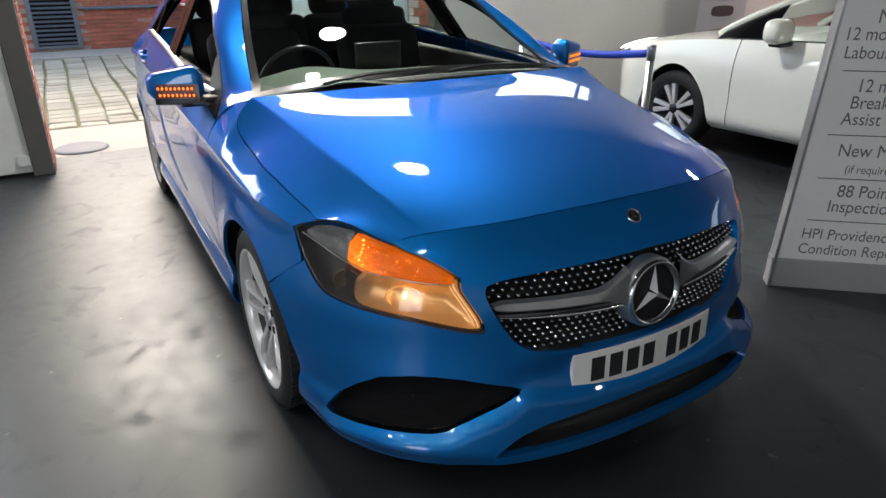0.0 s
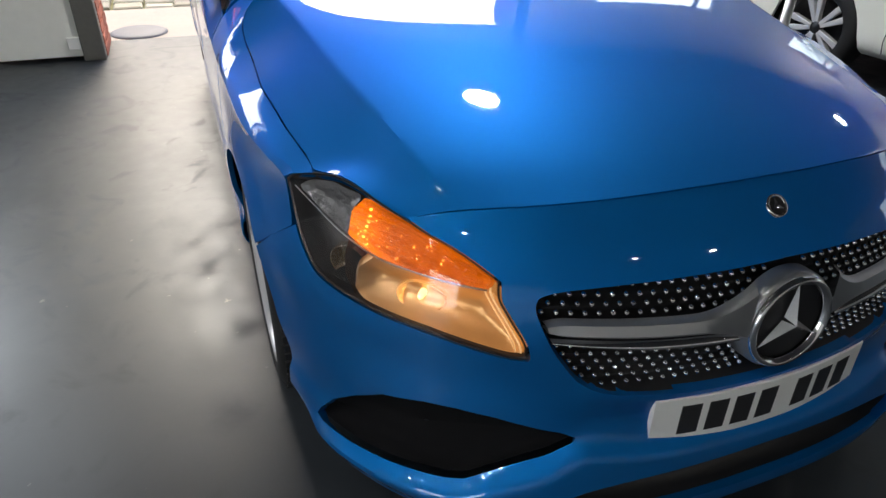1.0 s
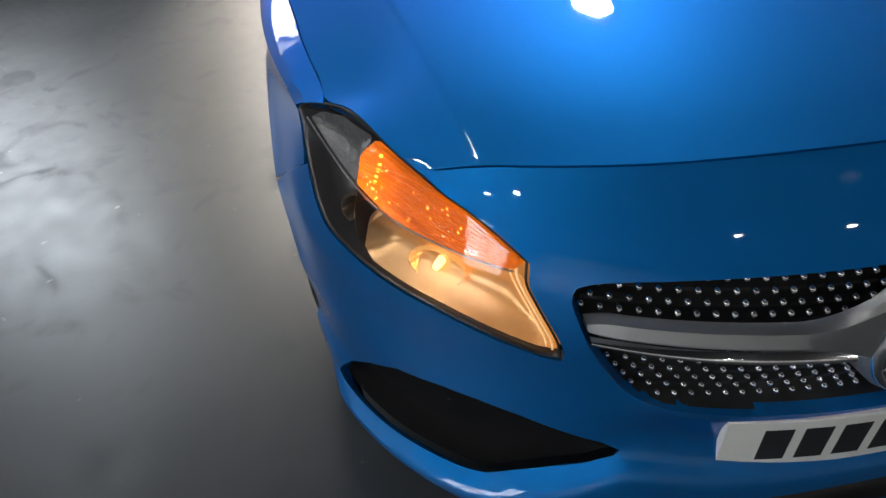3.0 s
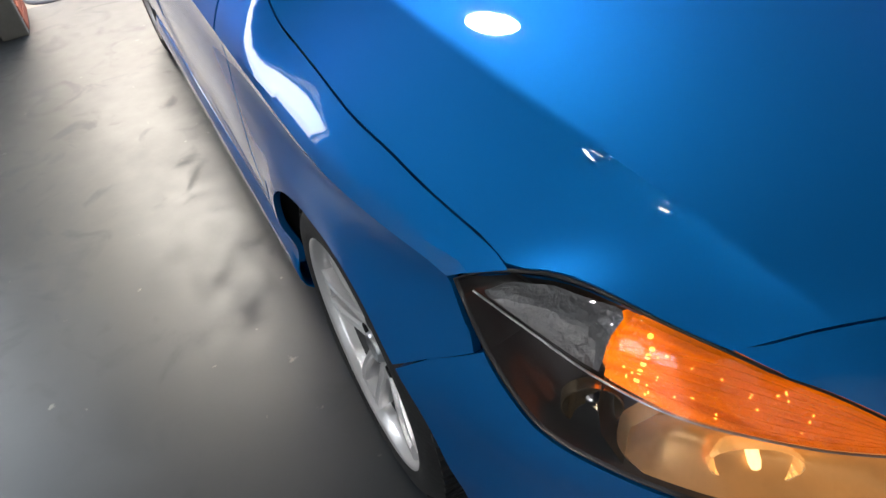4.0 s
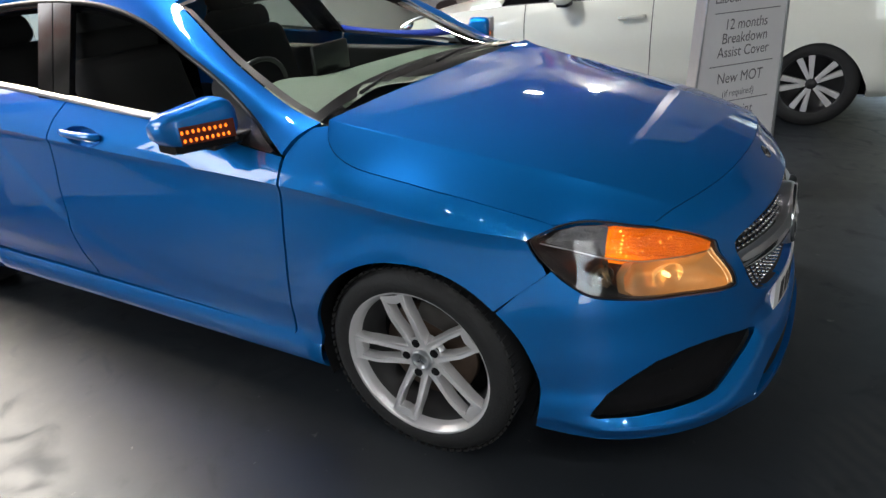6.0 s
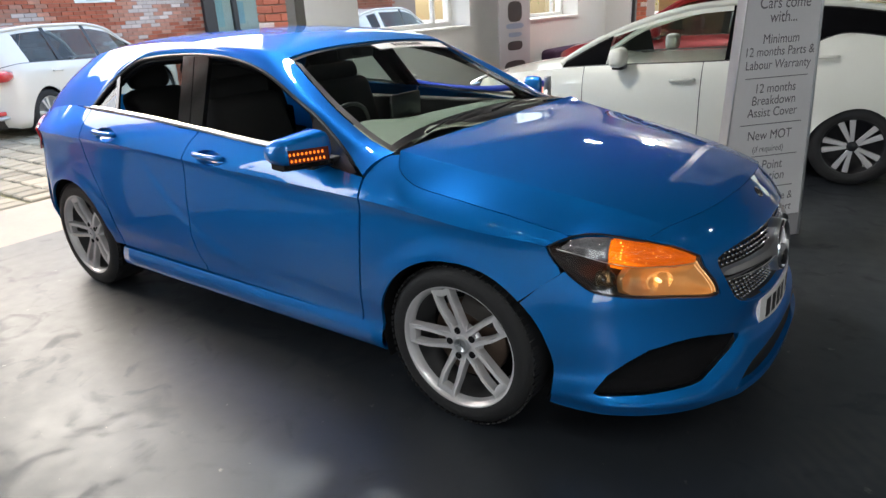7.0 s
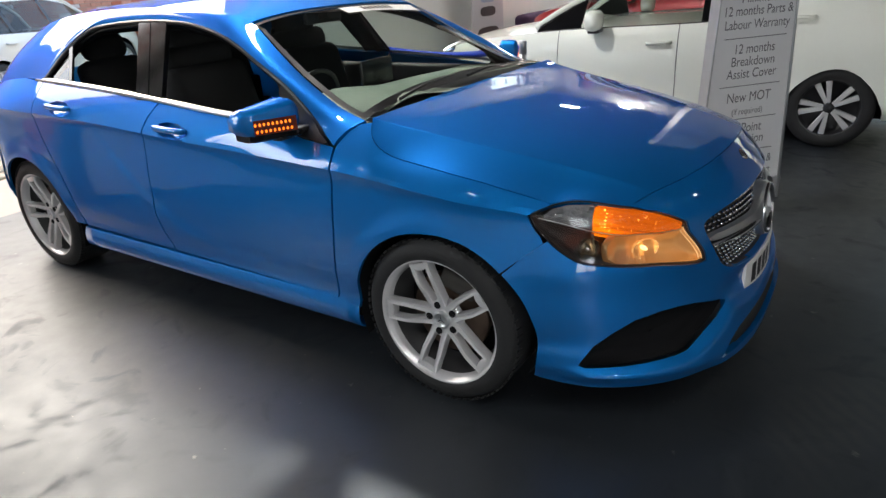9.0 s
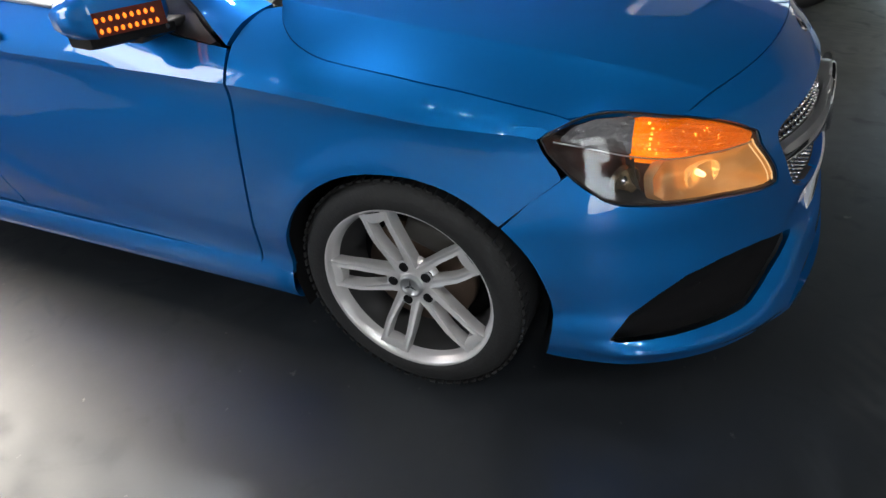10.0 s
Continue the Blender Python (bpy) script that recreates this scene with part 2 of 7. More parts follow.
def tube(pts, r, n=8):
    p = [Vector(q) for q in pts]
    rows = []
    for i, q in enumerate(p):
        d = (p[min(i + 1, len(p) - 1)] - p[max(i - 1, 0)]).normalized()
        a = d.cross(Vector((0, 0, 1)) if abs(d.z) < 0.9 else Vector((1, 0, 0))).normalized()
        b = d.cross(a)
        rr = r[i] if isinstance(r, (list, tuple)) else r
        rows.append([q + rr * (a * math.cos(2 * math.pi * k / n) + b * math.sin(2 * math.pi * k / n)) for k in range(n)])
    bm = sheet(rows, True)
    for row in (0, -1):
        bm.verts.ensure_lookup_table()
        vs = bm.verts[:n] if row == 0 else bm.verts[(len(p) - 1) * n:len(p) * n]
        bm.faces.new(list(vs))
    bmesh.ops.recalc_face_normals(bm, faces=bm.faces)
    return bm


def inside(poly, pts):
    x, y = pts[:, 0], pts[:, 1]
    hit = np.zeros(len(pts), bool)
    for (x0, y0), (x1, y1) in zip(poly, np.roll(poly, -1, 0)):
        if y0 != y1:
            hit ^= ((y0 > y) != (y1 > y)) & (x < (x1 - x0) * (y - y0) / (y1 - y0) + x0)
    return hit


def nearest(poly, pts):
    best, where = np.full(len(pts), 1e9), pts.copy()
    for a, b in zip(poly, np.roll(poly, -1, 0)):
        d = b - a
        t = np.clip(((pts - a) @ d) / max(d @ d, 1e-12), 0, 1)
        q = a + t[:, None] * d
        e = ((pts - q) ** 2).sum(1)
        w = e < best
        best[w], where[w] = e[w], q[w]
    return np.sqrt(best), where


def trimmed(place, outline, holes=(), step=0.02, depth=0.012, corners=()):
    """A skin over the flat region inside outline and outside holes, its points set in space by place(u, v)."""
    outline = np.array(outline, float)
    holes = [np.array(h, float) for h in holes]
    lo, hi = np.floor(outline.min(0) / step - 1) * step, outline.max(0) + step
    us, vs = np.arange(lo[0], hi[0] + step, step), np.arange(lo[1], hi[1] + step, step)
    nu, nv = len(us), len(vs)
    grid = np.stack(np.meshgrid(us, vs, indexing="ij"), -1).reshape(-1, 2)
    mid = (np.stack(np.meshgrid(us[:-1], vs[:-1], indexing="ij"), -1) + step / 2).reshape(-1, 2)
    ok = inside(outline, mid)
    for h in holes:
        ok &= ~inside(h, mid)
    cells = [(c // (nv - 1), c % (nv - 1)) for c in np.nonzero(ok)[0]]
    quads = [(i * nv + j, (i + 1) * nv + j, (i + 1) * nv + j + 1, i * nv + j + 1) for i, j in cells]
    count = {}
    for q in quads:
        for a, b in zip(q, q[1:] + q[:1]):
            count[(min(a, b), max(a, b))] = count.get((min(a, b), max(a, b)), 0) + 1
    edge = np.array(sorted({v for e, c in count.items() if c == 1 for v in e}))
    far, where = nearest(outline, grid[edge])
    for h in holes:
        f2, w2 = nearest(h, grid[edge])
        where[f2 < far] = w2[f2 < far]
        far = np.minimum(far, f2)
    flat = grid.copy()
    flat[edge] = where
    for c in corners:
        k = edge[np.argmin(((flat[edge] - np.array(c)) ** 2).sum(1))]
        flat[k] = c
    used = sorted({v for q in quads for v in q})
    near = {}
    for a, b in count:
        near.setdefault(a, []).append(b)
        near.setdefault(b, []).append(a)
    fixed = set(edge.tolist())
    ring = {w for v in fixed for w in near[v]} - fixed
    for _ in range(3):
        for v in ring:
            flat[v] = flat[near[v]].mean(0)
    bm = bmesh.new()
    made = {v: bm.verts.new(place(*flat[v])) for v in used}
    for q in quads:
        bm.faces.new([made[v] for v in q])
    bmesh.ops.dissolve_degenerate(bm, dist=1e-5, edges=bm.edges)
    if depth:
        rim(bm, depth)
    return bm

# ---------------------------------------------------------------- the blue hatchback: its skin
# Car axes: x forwards from the front axle, y to its left, z up from the floor.
crease_z = curve((-3.4, 0.93), (-2.12, 0.914), (-1.23, 0.876), (-0.4, 0.842), (0.0, 0.80), (0.345, 0.760), (1.0, 0.752))
crease_b = curve((-3.4, 0.87), (-2.6, 0.888), (-1.4, 0.893), (-0.4, 0.890), (0.0, 0.878), (0.345, 0.846), (1.0, 0.842))
upper_z = curve((-3.4, 1.03), (-2.75, 1.07), (-2.445, 1.073), (-1.97, 1.056), (-1.56, 1.033), (-0.92, 0.992), (-0.63, 0.982), (-0.45, 1.0),
                (-0.30, 0.99), (-0.21, 0.908), (-0.13, 0.885), (0.05, 0.862), (0.2, 0.834), (0.39, 0.79), (0.6, 0.83), (1.0, 0.83))
upper_b = curve((-3.4, 0.72), (-2.75, 0.75), (-2.445, 0.785), (-1.97, 0.80), (-1.56, 0.812), (-0.92, 0.832), (-0.63, 0.80), (-0.45, 0.765),
                (-0.30, 0.755), (-0.21, 0.815), (-0.13, 0.812), (0.05, 0.812), (0.2, 0.80), (0.39, 0.808), (0.6, 0.755), (1.0, 0.755))
low_b = curve((0.15, 0.845), (0.21, 0.862), (0.255, 0.882), (0.30, 0.884), (0.335, 0.876), (0.45, 0.892), (0.58, 0.897), (0.70, 0.894), (0.78, 0.890))
nose_x = curve((0.15, 0.915), (0.22, 0.938), (0.30, 0.925), (0.36, 0.915), (0.47, 0.908), (0.60, 0.900), (0.68, 0.880), (0.745, 0.838), (0.787, 0.799), (0.83, 0.763), (0.9, 0.66))
nose_n = curve((0.15, 2.75), (0.30, 2.6), (0.55, 2.25), (0.85, 2.25))
sweep_z = curve((-2.05, 0.96), (-1.98, 0.909), (-1.788, 0.719), (-1.518, 0.517), (-1.145, 0.393), (-0.734, 0.34), (-0.4, 0.33))
X0, TAIL, TAIL_LEN = 0.10, -2.65, 0.75


def step01(t):
    t = min(max(t, 0.0), 1.0)
    return t * t * (3 - 2 * t)


def half_width(x, z):
    zc, bc = crease_z(x), crease_b(x)
    if z <= zc:
        b = low_b(z) + (bc - 0.89) * step01((z - 0.55) / (zc - 0.55))
        b -= 0.010 * (1 - math.exp(-(zc - z) / 0.022)) * math.exp(-(zc - z) / 0.14)
    else:
        zs, bs = upper_z(x), upper_b(x)
        t = (z - zc) / max(zs - zc, 0.03)
        b = bc + (bs - bc) * t + ((0.010 + 0.012 * math.exp(-((x + 0.3) / 0.2) ** 2)) * 4 * t * (1 - t) if t < 1 else 0)
    if -2.05 < x < -0.45:
        d = z - sweep_z(x)
        fade = step01((x + 2.05) / 0.40) * step01((-0.45 - x) / 0.4)
        if d > 0:
            b -= 0.008 * fade * step01(d / 0.07) * math.exp(-d / 0.18)
    # wheel arch lips stand a little proud
    for ax in (0.0, -2.70):
        r = math.hypot(x - ax, z - 0.316)
        if z < 0.78:
            b += 0.010 * math.exp(-((r - 0.36) / 0.045) ** 2) * step01((z - 0.30) / 0.15)
    return b


def skin(u, z):
    """A place on the right or left flank, round the nose: u is x as far as the front wheel, then an angle round the nose; past 1.1 the left side."""
    side = -1.0
    if u > 1.1:
        u, side = 2.2 - u, 1.0
    n = nose_n(z)
    if u <= X0:
        b = half_width(u, z)
        if u < TAIL:
            b *= max(0.0, 1 - ((TAIL - u) / TAIL_LEN) ** 3.2) ** (1 / 3.2)
        return Vector((u, side * b, z))
    a = (u - X0) * math.pi / 2
    x = X0 + (nose_x(z) - X0) * max(math.sin(a), 0) ** (2 / n)
    return Vector((x, side * half_width(min(x, 1.0), z) * max(math.cos(a), 0) ** (2 / n), z))


def u_of_x(x, z):
    if x <= X0:
        return x
    return X0 + 2 / math.pi * math.asin(min(1, ((x - X0) / (nose_x(z) - X0)) ** (nose_n(z) / 2)))


def u_of_y(y, z):
    b = half_width(0.62, z)
    return X0 + 2 / math.pi * math.acos(min(1, (max(y, 0) / b) ** (nose_n(z) / 2)))


def on_x(*pts):
    return [(u_of_x(x, z), z) for x, z in pts]


def on_y(*pts):
    return [(u_of_y(y, z), z) for y, z in pts]


def left_of(pts):
    return [(2.2 - u, z) for u, z in pts]


def skin_side(side):
    """skin() for panels that lie on one flank only: side -1 right, 1 left."""
    def f(u, z):
        p = skin(u, z)
        return Vector((p.x, p.y * -side, p.z))
    return f


def flip(bm, side):
    if side > 0:
        bmesh.ops.reverse_faces(bm, faces=bm.faces)
    return bm


def dense(outline, step):
    out = []
    for a, b in zip(outline, list(outline[1:]) + [outline[0]]):
        n = max(1, int(math.dist(a, b) / (2 * step)))
        out += [(a[0] + (b[0] - a[0]) * k / n, a[1] + (b[1] - a[1]) * k / n) for k in range(n)]
    return out


def panel(name, outline, mat, parent, side, label="", holes=(), step=0.02, depth=0.014, corners=(), inset=0.0):
    skin_f = skin_side(side)
    follow = lambda u: crease_z(min(u, 0.40))
    f = lambda u, v: skin_f(u, v + follow(u))
    outline, corners = [(u, z - follow(u)) for u, z in dense(outline, step)], [(u, z - follow(u)) for u, z in corners]
    place = f if not inset else (lambda u, z: (lambda p: Vector((p.x * (1 - 0.3 * inset), p.y - side * inset, p.z)))(f(u, z)))
    holes = [[(u, z - follow(u)) for u, z in h] for h in holes]
    bm = trimmed(place, outline, holes, step, 0, corners)
    bm.normal_update()
    # faces look outwards
    c = sum((fc.normal.y * side + max(fc.normal.x, 0) * 0.2 for fc in bm.faces))
    if c < 0:
        bmesh.ops.reverse_faces(bm, faces=bm.faces)
    if depth:
        rim(bm, depth)
    return part(name, bm, mat, parent, label, angle=17)


def arch(cx, a0, a1, n, r=0.35, grow=0.0):
    return [(cx + (r + grow * max(0, math.cos(radians(a)))) * math.cos(radians(a)), 0.316 + (r + grow * max(0, math.cos(radians(a)))) * math.sin(radians(a))) for a in np.linspace(a0, a1, n)]


car = thing("car", "bright metallic blue five-door hatchback with amber indicators flashing", "car")
BUMPER_SEAM = [(0.270, 0.577), (0.33, 0.628), (0.400, 0.682)]
LAMP_BOTTOM = on_x((0.400, 0.682), (0.448, 0.648), (0.50, 0.620)) + on_y((0.745, 0.605), (0.70, 0.597), (0.65, 0.591), (0.61, 0.583), (0.573, 0.575), (0.537, 0.567), (0.505, 0.562))
LAMP_FRONT = on_y((0.487, 0.565), (0.489, 0.585), (0.497, 0.606), (0.508, 0.628), (0.519, 0.651), (0.527, 0.672), (0.524, 0.700))
LAMP_TOP = on_y((0.56, 0.725), (0.60, 0.747), (0.645, 0.768)) + on_x((0.50, 0.790), (0.44, 0.793), (0.39, 0.785), (0.36, 0.774), (0.340, 0.757))
LAMP_REAR = on_x((0.340, 0.757), (0.353, 0.728), (0.375, 0.704))


def smooth_line(pts, n=None):
    return [tuple(p) for p in spline(pts, n or 4 * len(pts))]


lamp_outline = smooth_line(LAMP_BOTTOM + LAMP_FRONT[:1]) + smooth_line(LAMP_FRONT)[1:] + smooth_line(LAMP_FRONT[-1:] + LAMP_TOP)[1:] + LAMP_REAR[1:]
SHUT_FRONT = on_y((0.645, 0.768), (0.555, 0.792), (0.40, 0.811), (0.2, 0.826), (0.0, 0.83))
SHUT_SIDE = [tuple(p) for p in spline([(0.39, 0.785), (0.2, 0.832), (0.05, 0.860), (-0.13, 0.884), (-0.20, 0.903), (-0.25, 0.932), (-0.285, 0.965), (-0.30, 0.99)], 30)]

HANDLES = ((-1.305, 0.913), (-2.20, 0.955))


def cup_line(hx, hz, grow=1.0, n=30):
    return [(hx + 0.100 * grow * math.cos(a) + 0.012 * grow * math.sin(a) * 0.2, hz + 0.033 * grow * math.sin(a) + 0.05 * 0.1 * grow * math.cos(a) * -1) for a in np.linspace(0, 2 * math.pi, n, endpoint=False)]


for side in (-1, 1):
    panel("front_door", [(-0.462, 0.315), (-0.428, 0.60), (-0.414, 0.80), (-0.412, 0.915), (-0.565, 0.931), (-0.70, 0.956), (-0.92, 0.980), (-1.425, 1.018), (-1.475, 0.96), (-1.507, 0.90), (-1.535, 0.70),
                         (-1.545, 0.51), (-1.515, 0.40), (-1.48, 0.33), (-0.9, 0.325)], PAINT, car, side,
          corners=[(-0.462, 0.315), (-0.412, 0.915), (-1.425, 1.018), (-1.48, 0.33)], step=0.012, holes=[cup_line(*HANDLES[0])])
    rear_edge = smooth_line([(-2.435, 1.062), (-2.46, 0.95), (-2.44, 0.82), (-2.38, 0.70), (-2.315, 0.58), (-2.275, 0.45), (-2.25, 0.335)])
    panel("rear_door", [(-1.489, 0.33), (-1.523, 0.40), (-1.553, 0.51), (-1.543, 0.70), (-1.515, 0.90), (-1.483, 0.96), (-1.433, 1.02), (-1.97, 1.045)] + rear_edge, PAINT, car, side,
          corners=[(-1.489, 0.33), (-1.433, 1.02), (-2.435, 1.062), (-2.25, 0.335)], step=0.012, holes=[cup_line(*HANDLES[1])])
    quarter = [(u - 0.008, z) for u, z in rear_edge]
    panel("rear_wing", quarter + [(-2.70 + p, q) for p, q in arch(0, 3, 202, 40)] + [(-3.06, 0.185), (-3.22, 0.20), (-3.33, 0.40), (-3.36, 0.90), (-3.30, 1.02), (-2.9, 1.06), (-2.7, 1.07)],
          PAINT, car, side)
    seam_up = [(-0.401, 0.918), (-0.38, 0.955), (-0.345, 0.985)]
    wing = [(-0.454, 0.315), (-0.42, 0.60), (-0.406, 0.80)] + seam_up + SHUT_SIDE[::-1] + [(0.375, 0.780), (0.352, 0.771), (0.332, 0.757), (0.346, 0.727), (0.367, 0.702), (0.3965, 0.6815)]
    wing = on_x(*wing) + on_x(*BUMPER_SEAM[::-1][1:]) + on_x(*arch(0, 44, 180, 26, 0.35, 0.035)[1:]) + [(-0.352, 0.30)]
    panel("front_wing", wing, PAINT, car, side, corners=on_x((0.39, 0.785), (0.332, 0.757), (0.270, 0.577)) + [(-0.352, 0.30), (-0.454, 0.315), (-0.30, 0.99)], step=0.016)
    # side skirt with its blade
    rows = []
    for y_in, z in ((0.02, 0.325), (0.0, 0.318), (-0.012, 0.285), (-0.014, 0.25), (-0.006, 0.225), (0.01, 0.208), (0.05, 0.20), (0.3, 0.20)):
        rows.append([Vector((x, side * (half_width(x, 0.325) - y_in), z)) for x in np.linspace(-2.27, -0.352, 30)])
    bm = sheet(rows)
    bmesh.ops.recalc_face_normals(bm, faces=bm.faces)
    skirt = part("side_skirt", bm, PAINT, car, angle=35)
    skirt.modifiers.new("thickness", 'SOLIDIFY').thickness = 0.004

# bumper across the whole nose, with its openings
ARCH_F = on_x(*arch(0, -18, 43, 14, 0.352, 0.035))
BOTTOM = on_x((0.46, 0.185)) + on_y((0.80, 0.188), (0.62, 0.194), (0.50, 0.198), (0.40, 0.202), (0.2, 0.204), (0.0, 0.204))
half = (smooth_line(BOTTOM[::-1], 26) + ARCH_F + on_x(*BUMPER_SEAM[1:]) + [(u, z - 0.003) for u, z in smooth_line(LAMP_BOTTOM)[1:]]
                          + [(u + 0.003, z) for u, z in smooth_line(LAMP_FRONT)] + [(u, z + 0.003) for u, z in smooth_line(LAMP_FRONT[-1:] + LAMP_TOP[:3])[1:]] + smooth_line(SHUT_FRONT, 20)[1:])
bumper_outline = half + left_of(half[::-1])[1:-1]
GRILLE = on_y((0.0, 0.715), (0.25, 0.709), (0.40, 0.697)) + on_y((0.460, 0.684), (0.475, 0.667), (0.468, 0.635), (0.449, 0.588), (0.428, 0.553), (0.402, 0.519), (0.36, 0.499), (0.28, 0.489), (0.15, 0.482), (0.0, 0.478))
grille_half = smooth_line(GRILLE, 50)
grille_outline = grille_half + left_of(grille_half[::-1])[1:-1]
INTAKE = on_x((0.515, 0.272), (0.530, 0.300)) + on_y((0.795, 0.335), (0.76, 0.382), (0.715, 0.420), (0.65, 0.436), (0.60, 0.438), (0.54, 0.432), (0.49, 0.420), (0.43, 0.406), (0.392, 0.391), (0.45, 0.356), (0.50, 0.336), (0.55, 0.314), (0.595, 0.288), (0.63, 0.281), (0.70, 0.276), (0.76, 0.270)) + on_x((0.535, 0.264))
intake_outline = dense(INTAKE, 0.006)
SLOT = on_y((0.0, 0.320), (0.20, 0.316), (0.30, 0.309), (0.37, 0.298), (0.416, 0.282), (0.45, 0.262), (0.488, 0.226), (0.46, 0.228), (0.40, 0.234), (0.25, 0.238), (0.0, 0.238))
slot_half = smooth_line(SLOT, 30)
slot_outline = slot_half + left_of(slot_half[::-1])[1:-1]


BLADE = curve((0.0, 0.372), (0.25, 0.376), (0.39, 0.389), (0.45, 0.354), (0.55, 0.312), (0.60, 0.286), (0.70, 0.274), (0.90, 0.262))
GRILLE_LOW = curve((0.0, 0.472), (0.15, 0.476), (0.28, 0.482), (0.36, 0.492), (0.44, 0.52))


def nose_skin(u, z):
    p = skin(u, z)
    # the blade that runs under the side intake, climbs to the plate and crosses below it
    y = abs(p.y)
    edge = BLADE(y)
    far = step01((p.x - 0.44) / 0.12)
    blade = 0.026 * step01((edge - z) / 0.022) * far
    blade -= 0.012 * step01((0.235 - z) / 0.03) * far * step01((y - 0.45) / 0.1)
    hollow = 0.010 * step01((0.47 - z) / 0.06) * step01((z - edge) / 0.05) * step01((0.46 - y) / 0.1)
    rim_up = 0.010 * math.exp(-((z - GRILLE_LOW(y)) / 0.014) ** 2) * step01((0.43 - y) / 0.08)
    out = Vector((p.x - 0.15, p.y * 0.6, 0)).normalized()
    p.x += rim_up - hollow
    p += out * blade
    return p


bm = trimmed(nose_skin, bumper_outline, [grille_outline, intake_outline, left_of(intake_outline), slot_outline], 0.010, 0,
             corners=[half[26 + 13], *on_x((0.400, 0.682)), *on_y((0.487, 0.560), (0.488, 0.226)), *[(u, z + 0.003) for u, z in on_y((0.645, 0.768))], *[(2.2 - u, z + 0.003) for u, z in on_y((0.645, 0.768))]])
bm.normal_update()
if sum(f.normal.x for f in bm.faces) < 0:
    bmesh.ops.reverse_faces(bm, faces=bm.faces)
inner = [v for v in bm.verts if not v.is_boundary]
for _ in range(4):
    bmesh.ops.smooth_vert(bm, verts=inner, factor=0.4, use_axis_x=True, use_axis_y=True, use_axis_z=True)
rim(bm, 0.022)
bumper = part("front_bumper", bm, PAINT, car, angle=30)


def recess(name, outline, depth, mat, parent, label=""):
    """A dark pan behind an opening."""
    c = np.mean(outline, 0)
    rows = []
    ol = list(outline) + [outline[0]]
    for k, (d, s) in enumerate(((0.018, 1.0), (depth, 0.94), (depth, 0.5), (depth, 0.02))):
        rows.append([nose_skin(c[0] + (u - c[0]) * s, c[1] + (z - c[1]) * s) * 1.0 for u, z in ol])
        for p in rows[-1]:
            dr = Vector((p.x - 0.15, p.y * 0.6, 0)).normalized()
            p -= dr * d
    bm = sheet(rows)
    return part(name, bm, mat, parent, label)


recess("intake_mesh", intake_outline, 0.05, MATT, bumper, "black honeycomb side intake")
recess("intake_mesh", left_of(intake_outline), 0.05, MATT, bumper, "black honeycomb side intake")
recess("lower_intake", slot_outline, 0.06, BLACK, bumper, "black lower air slot")

# bonnet, with its raised middle and the two creases
bc_x, bc_z = curve((0, 0.757), (1, -0.37)), curve((0, 0.834), (0.08, 0.861), (0.25, 0.904), (0.5, 0.951), (0.8, 0.984), (1, 0.990))
bk = spline([(0.636, 0.557, 0.794), (0.52, 0.587, 0.832), (0.36, 0.617, 0.868), (0.19, 0.647, 0.900), (-0.04, 0.678, 0.942), (-0.24, 0.712, 0.982), (-0.312, 0.736, 1.002)], 41)
GAP = 0.0020
edge_line = [skin(u, z + GAP) for u, z in smooth_line(LAMP_TOP[2:6], 14)] + [skin(u_of_x(x, z + GAP), z + GAP) for x, z in SHUT_SIDE[2:]]
be = spline([(p.x, abs(p.y), p.z) for p in edge_line], 41)
front_line = [skin(u, z + GAP) for u, z in smooth_line(SHUT_FRONT, 40)]
fy, fx, fz = (np.array([abs(p[k]) for p in front_line])[::-1] for k in (1, 0, 2))
rows = []
for i in range(41):
    v = i / 40
    x, z = bc_x(v), bc_z(v)
    K, E = bk[i], be[i]
    half_row = []
    for w in (*np.linspace(0, 0.96, 16), 0.985, 1.0):
        y = K[1] * w
        half_row.append(Vector((x + (K[0] - x) * w ** 2.2, y, z - (z - K[2]) * w ** 2.2)))
    for w in (0.04, 0.12, 0.26, 0.42, 0.58, 0.74, 0.88, 1.0):
        p = K + (E - K) * w
        half_row.append(Vector((p[0], p[1], p[2] - 0.30 * (K[2] - E[2]) * math.sin(math.pi * w ** 0.8) * max(0.0, 1 - 1.5 * v))))
    if v < 0.16:
        hold = (1 - v / 0.16) ** 2
        if i == 0:
            shift = [Vector((np.interp(p.y, fy, fx) - p.x, 0, np.interp(p.y, fy, fz) - p.z)) for p in half_row]
        half_row = [p + d * hold for p, d in zip(half_row, shift)]
    rows.append([Vector((p.x, -p.y, p.z)) for p in half_row[::-1]] + half_row[1:])
bm = sheet(rows)
bm.normal_update()
if sum(f.normal.z for f in bm.faces) < 0:
    bmesh.ops.reverse_faces(bm, faces=bm.faces)
rim(bm, 0.018)
part("bonnet", bm, PAINT, car, "blue bonnet with two long creases", angle=30)

